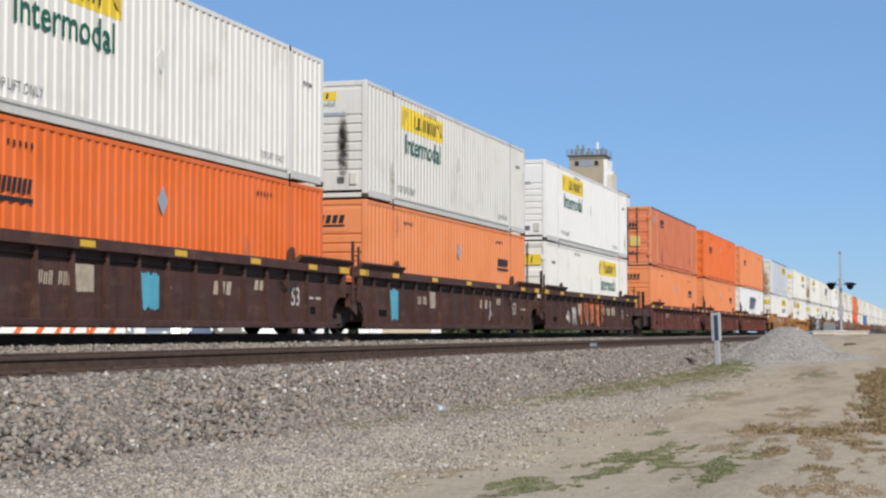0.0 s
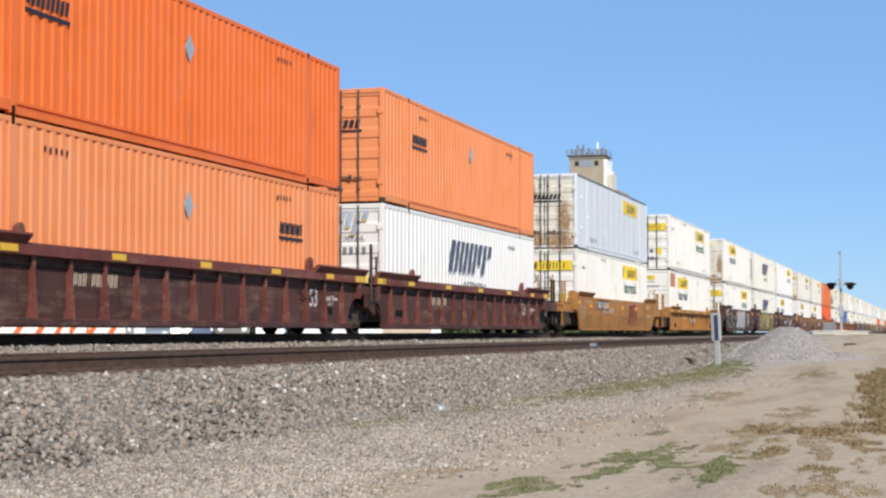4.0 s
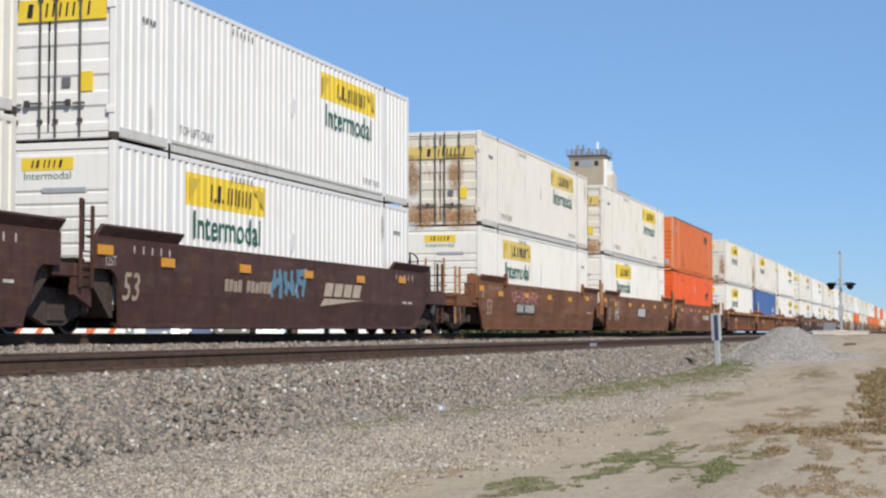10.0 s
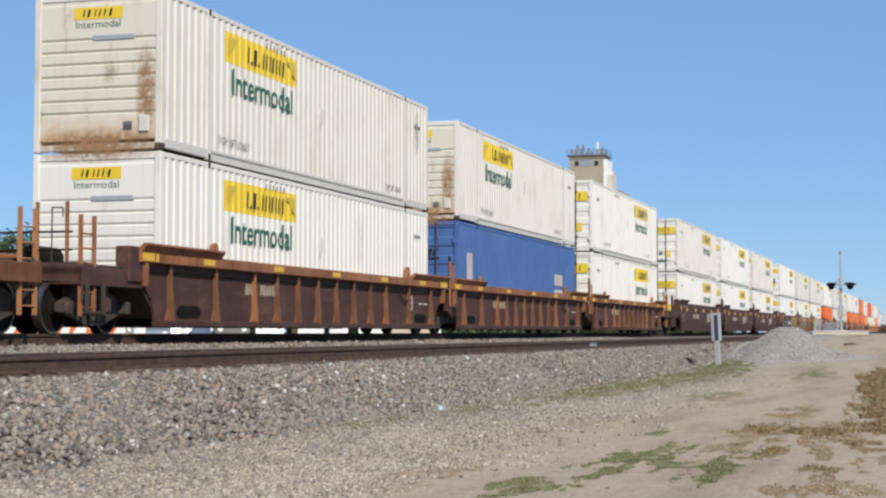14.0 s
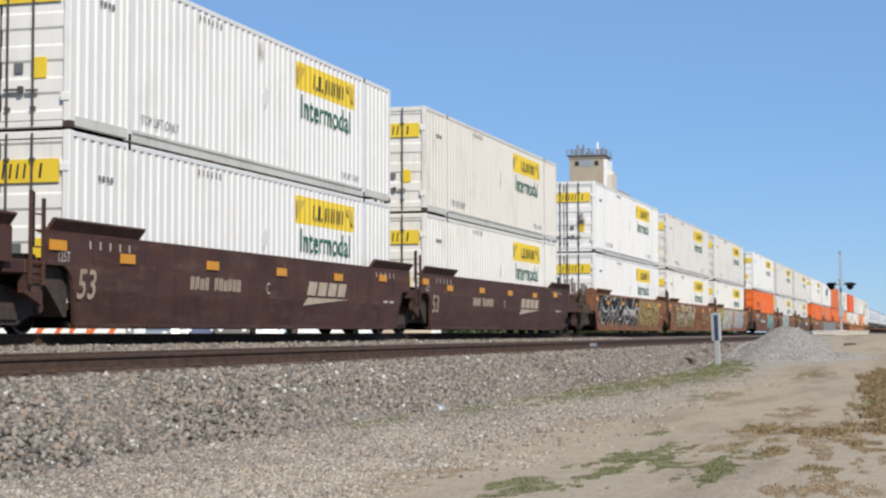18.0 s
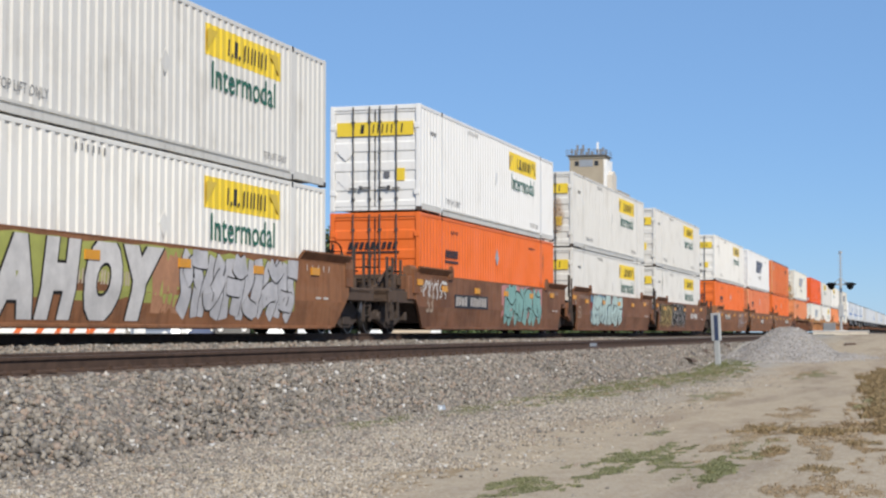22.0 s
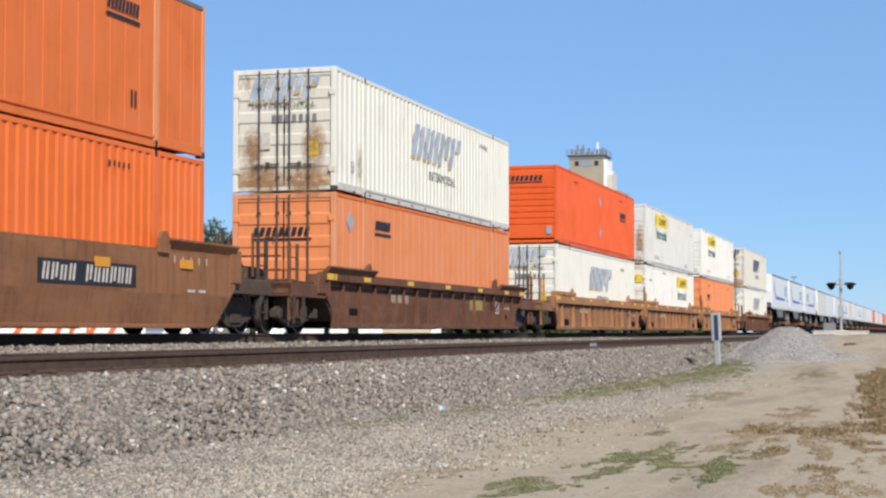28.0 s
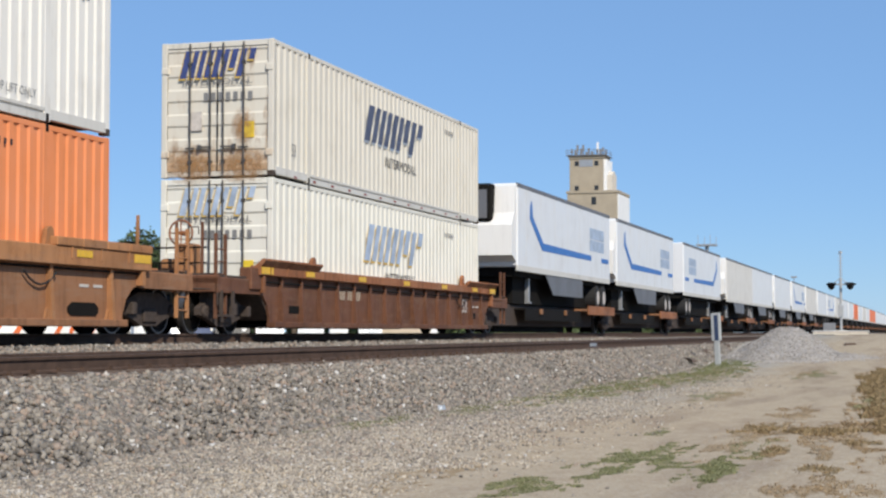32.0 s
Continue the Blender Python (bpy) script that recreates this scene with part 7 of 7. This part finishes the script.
def ribbon(g, pts, width, out, flat):
    """A painted stroke along smooth points (x, z)."""
    fine = []
    n = len(pts)
    for i in range(n - 1):
        p0, p1, p2, p3 = pts[max(0, i - 1)], pts[i], pts[i + 1], pts[min(n - 1, i + 2)]
        for k in range(6):
            u = k / 6
            fine.append(tuple(0.5 * (2 * p1[a] + (p2[a] - p0[a]) * u + (2 * p0[a] - 5 * p1[a] + 4 * p2[a] - p3[a]) * u * u
                                     + (3 * p1[a] - p0[a] - 3 * p2[a] + p3[a]) * u ** 3) for a in (0, 1)))
    fine.append(pts[-1])
    vs = []
    for i, (x, z) in enumerate(fine):
        a, b = fine[max(0, i - 1)], fine[min(len(fine) - 1, i + 1)]
        d = Vector((b[0] - a[0], b[1] - a[1]))
        d = d.normalized() if d.length > 1e-6 else Vector((1, 0))
        w = width / 2 * (1 if 0 < i < len(fine) - 1 else 0.8)
        for s in (-1, 1):
            px, pz = x - d.y * w * s, min(1.62, max(0.29, z + d.x * w * s))
            vs.append((px, on_side(pz, out, flat), pz))
    g.add(vs, [(2 * i, 2 * i + 1, 2 * i + 3, 2 * i + 2) for i in range(len(fine) - 1)])


def wild_strokes(rng):
    """Fat interlocking curves of no alphabet, in a unit cell."""
    out = []
    for u in (0.16, 0.8):
        a, b = rng.uniform(-0.16, 0.16), rng.uniform(-0.2, 0.2)
        out.append([(u + a, -0.02), (u - b, 0.33), (u + b, 0.68), (u - a, 1.02)])
    v = rng.uniform(0.25, 0.75)
    out.append([(0.1, v), (0.45, v + rng.uniform(-0.35, 0.35)), (0.95, v + rng.uniform(-0.3, 0.3))])
    if rng.random() < 0.5:
        out.append([(0.3, 0.98), (0.7, 1.0 - rng.uniform(0, 0.25)), (1.1, 0.95)])
    return out


def ragged(g, x0, x1, z0, z1, rng, out, flat, rough=0.12):
    n = 14
    top = [(x0 + (x1 - x0) * i / n, min(1.62, z1 + rng.uniform(-rough, rough * 0.4))) for i in range(n + 1)]
    low = [(x0 + (x1 - x0) * i / n, max(0.29, z0 + rng.uniform(-rough * 0.4, rough))) for i in range(n + 1)]
    top[0], low[0] = (x0 - rng.uniform(0, rough), top[0][1]), (x0 - rng.uniform(0, rough), low[0][1])
    rows = []
    for k in range(4):
        rows.append([(a[0] + (b[0] - a[0]) * k / 3, a[1] + (b[1] - a[1]) * k / 3) for a, b in zip(low, top)])
    vs = [(x, on_side(z, out, flat), z) for r in rows for x, z in r]
    g.add(vs, [(k * (n + 1) + i, k * (n + 1) + i + 1, (k + 1) * (n + 1) + i + 1, (k + 1) * (n + 1) + i) for k in range(3) for i in range(n)])


def graffiti(car, x0, x1, z0, z1, count, fill, edge, seed, bg="", width=0.2, lean=0.0, flat=None, shine="", rim=0.06):
    """A sprayed piece of fat abstract letterforms."""
    rng = random.Random(seed)
    if bg:
        g = G()
        ragged(g, x0 - 0.2, x1 + 0.2, z0 - 0.05, z1 + 0.03, rng, 0.004, flat)
        part("sprayed_ground", mesh(("spray_bg", seed), lambda: g, MAT[bg]), car, "sprayed background patch")
    w = (x1 - x0) / count
    for k in range(count):
        form = wild_strokes(rng)
        strokes = []
        for st in form:
            strokes.append([(x0 + k * w + w * (0.08 + 0.84 * u) + lean * v + rng.uniform(-0.04, 0.04), z0 + (z1 - z0) * (0.08 + 0.84 * v) + rng.uniform(-0.05, 0.05)) for u, v in st])
        a, b, c = G(), G(), G()
        for n, st in enumerate(strokes):
            fat = width * rng.uniform(0.9, 1.5)
            level = 0.0065 + 0.004 * n + 0.001 * (k % 2)
            ribbon(a, st, fat + rim, level, flat)
            ribbon(b, st, fat, level + 0.002, flat)
            ribbon(c, [(x + 0.03, z + 0.02) for x, z in st], width * 0.16, 0.024 + 0.0012 * n, flat)
        o = part("sprayed_outline", mesh(("spray_o", seed, k), lambda: a, MAT[edge]), car, "sprayed letter outline")
        part("sprayed_fill", mesh(("spray_f", seed, k), lambda: b, MAT[fill]), o, "sprayed letter fill")
        if shine:
            part("sprayed_shine", mesh(("spray_s", seed, k), lambda: c, MAT[shine]), o, "sprayed highlight")


def spray_word(car, text, x0, x1, z0, z1, fill, edge, back, lean=0.0, bold=0.075):
    """Fat sprayed capitals with an outline and a drop shadow, one letter at a time."""
    w = (x1 - x0) / len(text)
    for k, ch in enumerate(text):
        if ch == " ":
            continue
        owner, box = car, None
        for mat, fat, dx, out, name in ((edge, 0.0, 0, 0, ""), (back, bold + 0.03, -0.24 if back != edge else 0, 0.007, "sprayed_shadow"), (edge, bold + 0.03, 0, 0.010, "sprayed_outline"), (fill, bold, 0, 0.014, "sprayed_fill")):
            cu = bpy.data.curves.new("spray", "FONT")
            cu.body, cu.size, cu.resolution_u, cu.offset, cu.shear = ch, 1.0, 4, fat, lean
            ob = bpy.data.objects.new("spray", cu)
            me = bpy.data.meshes.new_from_object(ob)
            bpy.data.objects.remove(ob)
            bpy.data.curves.remove(cu)
            if box is None:
                box = [f(v.co[a] for v in me.vertices) for a in (0, 1) for f in (min, max)]
                continue
            sx, sz = w * 0.74 / (box[1] - box[0]), (z1 - z0) * 0.8 / (box[3] - box[2])
            bm = bmesh.new()
            bm.from_mesh(me)
            for v in bm.verts:
                v.co = (x0 + w * (k + 0.13) + (v.co.x - box[0]) * sx + dx * w * 0.5, 0, z0 + (z1 - z0) * 0.1 + (v.co.y - box[2]) * sz)
            for h in (0.78, 0.29, 1.58):
                bmesh.ops.bisect_plane(bm, geom=bm.verts[:] + bm.edges[:] + bm.faces[:], plane_co=(0, 0, h), plane_no=(0, 0, 1), clear_inner=h == 0.29, clear_outer=h == 1.58)
            for v in bm.verts:
                v.co.y = on_side(v.co.z, out, None)
            bm.to_mesh(me)
            bm.free()
            me.materials.clear()
            me.materials.append(MAT[mat])
            owner = part(name, me, owner if name == "sprayed_fill" else car, "sprayed capital " + ch if name == "sprayed_fill" else "")


def patch(car, x0, x1, z0, z1, mat, seed, label, flat=None, out=0.006, rough=0.06):
    g = G()
    ragged(g, x0, x1, z0, z1, random.Random(seed), out, flat, rough)
    return part("paint_patch", mesh(("patch", seed), lambda: g, MAT[mat]), car, label)


def number_plate(car, x0, x1, z, y=-1.508):
    p = part("number_panel", mesh(("number_panel", x0), lambda: G().box(x0, x1, y - 0.002, y + 0.006, z - 0.19, z + 0.19), MAT["black"]), car, "black number panel with white bars")
    number_bars(p, "white_ink", pose((x0 + x1) / 2, y - 0.003, z) @ SIDE, (4, 6), (x1 - x0) * 0.084, 0.27, 0.05)


def road_logo(car, x, z, mat="road_ink"):
    m = pose(x, -1.51, z) @ SIDE
    bars(car, mat, m @ pose(0, 0.1, 0), 4, 0.5, 0.3, 0.12, 0.14, "logo_mark")
    part("logo_wedge", mesh("logo_wedge", lambda: G().prism([(-1.5, -0.28), (1.4, -0.1), (-1.2, -0.1)], 0, 0.004, "xy"), MAT[mat]), car, "", m)


def decorate():
    w = WELLS
    rib = -1.384
    patch(w[0], 7.0, 7.8, 0.5, 1.15, "spray_cyan", 1, "cyan sprayed tag", rib)
    for k, unit in ((0, "A"), (1, "C"), (2, "B")):
        patch(w[k], 4.85, 5.45, 0.75, 1.2, "road_ink", 70 + k, "tan stencil panel", rib, rough=0.01)
        letters(unit, 0.36, MAT["white_ink"], w[k], pose(8.2, rib - 0.002, 0.98) @ SIDE, "lettering", 0.85)
        bars(w[k], "road_ink", pose(10.5, rib - 0.002, 0.95) @ SIDE, 3, 0.2, 0.26, 0.09, 0.06, "logo_mark")
        bars(w[k], "road_ink", pose(12.4, rib - 0.002, 1.05) @ SIDE, 3, 0.16, 0.2, 0.09, 0.05, "logo_mark")
    graffiti(w[1], 11.1, 11.6, 0.45, 1.15, 1, "spray_silver", "brown_dark", 3, width=0.09, flat=rib)
    patch(w[1], 1.5, 2.2, 0.4, 1.2, "spray_cyan", 4, "pale blue sprayed tag", rib)
    graffiti(w[2], 5.4, 9.9, 0.36, 1.42, 4, "spray_orange", "spray_white", 6, "spray_black", 0.3, 0.1, rib, "spray_black")
    bars(w[2], "road_ink", pose(11.6, -1.39, 0.95) @ SIDE, 4, 0.5, 0.3, 0.16, 0.05, "logo_mark")
    graffiti(w[2], 2.6, 5.2, 0.4, 0.95, 3, "spray_white", "spray_silver", 7, width=0.1, flat=rib)
    number_plate(w[6], 2.9, 5.4, 1.2)
    graffiti(w[6], 10.0, 12.2, 0.35, 1.4, 4, "spray_red", "tan", 8, width=0.1)
    patch(w[6], 10.0, 12.2, 1.15, 1.42, "spray_pink", 9, "faded pink sprayed patch")
    number_plate(w[7], 6.4, 9.0, 0.75, rib)
    patch(w[8], -0.2, 0.5, 0.35, 1.1, "spray_red", 10, "rust-red sprayed patch")
    graffiti(w[8], -0.2, 5.1, 0.34, 1.58, 5, "spray_black", "spray_white", 11, "spray_black", 0.34, 0.25, rim=0.1)
    graffiti(w[8], 5.0, 10.1, 0.34, 1.58, 6, "spray_silver", "spray_black", 12, width=0.36, lean=0.1)
    graffiti(w[8], -0.9, 0.5, 1.15, 1.6, 3, "spray_white", "brown_dark", 13, width=0.09)
    graffiti(w[8], 11.6, 13.0, 0.5, 1.5, 2, "spray_silver", "brown", 14, width=0.12)
    spray_word(w[9], "SPR", 2.9, 7.5, 0.26, 1.68, "spray_olive", "spray_amber", "spray_amber", 0.1, 0.07)
    spray_word(w[9], "UTS", 8.5, 12.6, 0.26, 1.68, "spray_olive", "spray_amber", "spray_amber", 0.1, 0.07)
    patch(w[9], 7.2, 8.5, 0.9, 1.6, "spray_blue", 17, "blue sprayed patch")
    graffiti(w[9], 7.3, 8.4, 0.35, 1.15, 1, "spray_silver", "spray_white", 18, width=0.26)
    graffiti(w[9], 1.5, 2.6, 0.3, 1.3, 2, "spray_white", "brown_dark", 19, width=0.07, lean=0.3)
    patch(w[9], 0.9, 2.2, 0.95, 1.5, "navy", 20, "dark painted-over patch")
    road_logo(w[10], 10.6, 0.95)
    graffiti(w[10], 6.3, 8.3, 0.8, 1.45, 3, "spray_blue", "spray_blue", 21, width=0.08)
    graffiti(w[11], 3.0, 6.6, 1.0, 1.45, 6, "spray_pink", "brown_warm", 22, width=0.07)
    number_plate(w[11], 3.6, 6.2, 0.88)
    patch(w[12], 6.9, 9.2, 0.75, 1.25, "black", 23, "black logo panel", rough=0.01)
    bars(w[12], "spray_white", pose(8.05, -1.514, 1.0) @ SIDE, 3, 0.5, 0.36, 0.14, 0.1, "logo_mark")
    graffiti(w[12], 1.4, 2.4, 0.5, 1.5, 1, "spray_white", "brown_warm", 24, width=0.07)
    graffiti(w[13], 2.2, 4.4, 1.0, 1.5, 3, "spray_pink", "brown_warm", 25, width=0.06)
    graffiti(w[13], 5.6, 8.2, 0.4, 1.5, 2, "spray_pink", "brown_warm", 26, width=0.08)
    number_bars(w[13], "spray_white", pose(11.2, -1.512, 0.95) @ SIDE, (4, 6), 0.21, 0.26)
    for k, unit in ((17, "A"), (18, "C"), (19, "B"), (10, "A")):
        letters(unit, 0.34, MAT["white_ink"], w[k], pose(7.7, -1.508, 0.98) @ SIDE, "lettering", 0.85)
    for k in (17, 18, 19):
        road_logo(w[k], 11.1, 0.95)
    graffiti(w[20], -0.2, 8.9, 0.32, 1.58, 5, "spray_black", "spray_white", 27, "spray_black", 0.36, 0.2, rim=0.13)
    graffiti(w[20], 9.2, 14.6, 0.32, 1.58, 5, "spray_gold", "spray_black", 28, "spray_gold", 0.3, rim=0.1)
    number_bars(w[20], "spray_white", pose(6.6, -1.524, 0.98) @ SIDE, (4, 6), 0.27, 0.26)
    graffiti(w[21], 1.2, 8.2, 0.32, 1.58, 5, "spray_gold", "spray_black", 29, width=0.4, lean=0.15, shine="spray_white", rim=0.16)
    graffiti(w[21], 9.0, 10.6, 0.75, 1.25, 3, "spray_red", "brown_warm", 30, width=0.07)
    graffiti(w[21], 11.8, 14.2, 0.5, 1.35, 2, "spray_gold", "spray_black", 31, width=0.14)
    patch(w[22], 0.9, 9.4, 0.34, 1.6, "spray_lime", 32, "lime and olive sprayed ground", out=0.003)
    patch(w[22], -0.2, 1.0, 0.5, 1.5, "spray_lime", 62, "lime sprayed star", rough=0.3)
    spray_word(w[22], "AHOY", 1.9, 7.5, 0.24, 1.68, "spray_white", "spray_black", "spray_black", 0.25, 0.085)
    patch(w[22], 7.2, 8.3, 0.35, 1.5, "primer", 33, "rust-orange sprayed patch", rough=0.2)
    graffiti(w[22], 8.1, 13.6, 0.30, 1.6, 6, "spray_silver", "spray_black", 34, "spray_lime", 0.3, 0.35)
    number_plate(w[23], 2.6, 6.2, 0.98)
    graffiti(w[23], 8.1, 13.2, 0.34, 1.56, 4, "spray_teal", "spray_black", 35, "spray_pink", 0.46, 0.15, rim=0.09)
    graffiti(w[23], -0.4, 1.8, 1.0, 1.5, 3, "spray_white", "brown", 36, width=0.07)
    graffiti(w[24], 2.6, 9.0, 0.34, 1.58, 5, "spray_mint", "spray_black", 37, "spray_blue", 0.46, 0.15, rim=0.1)
    for k, (x0, x1, z0, z1) in enumerate(((2.3, 2.9, 0.95, 1.3), (4.0, 4.5, 1.25, 1.55), (6.6, 7.1, 1.3, 1.55), (9.0, 9.4, 0.7, 1.1))):
        patch(w[24], x0, x1, z0, z1, "spray_red", 50 + k, "dark red sprayed blot", out=0.0055)
    graffiti(w[25], 0.2, 3.8, 0.34, 1.5, 4, "spray_gold", "spray_black", 38, "spray_black", 0.16, 0.3)
    graffiti(w[25], 4.0, 8.6, 0.32, 1.6, 5, "spray_black", "spray_white", 39, "spray_black", 0.24, 0.2, rim=0.09)
    number_bars(w[25], "spray_white", pose(12.0, -1.512, 1.0) @ SIDE, (4, 6), 0.24, 0.3, 0.06)
    number_plate(w[26], 3.2, 6.2, 1.12)
    graffiti(w[26], 10.9, 14.1, 0.36, 1.42, 3, "spray_silver", "brown_warm", 40, width=0.1)
    number_plate(w[27], 7.0, 9.0, 0.95)
    number_plate(w[28], 9.8, 13.0, 1.05)
    patch(w[29], 11.1, 12.6, 0.75, 1.15, "spray_gold", 41, "cream logo panel", rib, rough=0.01)
    patch(w[31], 9.9, 12.1, 0.36, 1.1, "tan", 42, "mustard tan logo panel", rib, rough=0.01)
    bars(w[31], "spray_red", pose(10.8, -1.395, 0.82) @ SIDE, 3, 0.42, 0.4, 0.18, 0.04, "logo_mark")


def stain(c, x0, x1, span, mat, end=False, label="run-down stain"):
    """A soft stain on a container's side (x0..x1 along it) or on its front end."""
    (lo, hi), w = span, x1 - x0
    m = front_at(0, 0, -0.012) if end else side_at(0, 0, 0.009)
    part("stain", mesh(("stain", round(w, 3), round(hi - lo, 3)), lambda: G().box(-w / 2, w / 2, -(hi - lo) / 2, (hi - lo) / 2, 0, 0.003), MAT[mat]), c, label, m @ pose((x0 + x1) / 2, (lo + hi) / 2, 0))


def weathering():
    """Stains and repairs that tell one container from another."""
    up, lo = CONTAINERS[1::2], CONTAINERS[0::2]
    stain(up[1], 0.5, 0.85, (0.3, 2.2), "soot", True, "black soot stain")
    stain(up[1], 0.55, 0.8, (0.9, 2.0), "soot", True, "black soot stain")
    stain(up[31], 0.45, 0.75, (0.5, 2.1), "soot", True, "black soot stain")
    stain(up[9], -1.3, 1.3, (-0.1, 0.35), "rust_stain", True, "rust along the lower edge")
    stain(up[9], -1.45, -0.9, (0.2, 1.6), "rust_stain", True, "rust stain")
    for k in (8, 14, 15, 31):
        stain(up[k], -1.4, 1.4, (-0.25, 0.45), "rust_stain", True, "rust along the lower edge")
        stain(up[k], 0.75, 1.2, (0.1, 2.0), "rust_stain", True, "rust stain")
    for k in (11, 12, 29, 33, 6):
        stain(up[k], -1.3, 0.1, (-0.2, 0.75), "rust_stain", True, "rusty lower door")
        stain(up[k], -0.1, 1.3, (-0.2, 0.7), "rust_stain", True, "rusty lower door")
    for k, y0, y1, z in ((11, -1.2, -0.6, (0.8, 2.2)), (11, 0.2, 0.8, (1.0, 2.2)), (29, -1.1, -0.5, (0.4, 1.6)), (29, 0.4, 1.1, (0.4, 1.7)), (6, -1.2, -0.6, (0.3, 2.1)), (6, 0.4, 1.1, (0.2, 2.1)),
                         (33, 0.3, 0.9, (0.6, 1.5)), (21, 0.3, 0.9, (0.7, 1.8)), (24, 0.3, 1.0, (0.4, 2.0)), (20, -1.0, -0.6, (0.7, 2.2)), (20, 0.5, 0.9, (0.8, 1.7))):
        stain(up[k], y0, y1, z, "soot" if k == 20 else "rust_stain", True, "stain on the door")
    part("repair_patch", mesh("repair_patch", lambda: corrugated(0.2, 1.9, 2.05, 2.76, "fine", -0.003, 0.002), MAT["primer"]), lo[7], "rust-brown primer patch")
    part("panel", mesh("cream_panel", lambda: G().box(0.0, 0.028, -0.75, -0.25, 0.95, 1.45), MAT["yellow_old"]), up[3], "cream panel on the door")
    part("panel", mesh("grey_panel", lambda: G().box(0.0, 0.028, 0.2, 0.36, 0.7, 1.05), MAT["placard"]), up[3], "grey plate on the door")
    rng = random.Random(77)
    for k in range(34):
        for c in (up[k], lo[k]):
            if rng.random() < 0.6:
                x, w = rng.choice((rng.uniform(0.3, 2.6), rng.uniform(3, 13.5), L - rng.uniform(0.4, 2.6))), rng.uniform(0.12, 0.5)
                h = rng.uniform(0.5, 1.6)
                z = rng.choice((0.1, 2.75 - h))
                stain(c, x, x + w, (z, z + h), "dull_stain", False)


build_ground()
build_bed()
build_stones()
build_grass()
build_weeds()
build_track("near_track", NEAR_Y, NEAR_RAIL_Z, 60)
build_track("far_track", TRACK_Y, RAIL_Z, 0)
marker_post()
gravel_heap()
litter()
crossing_signal()
background()
build_train()
decorate()
weathering()


motions()
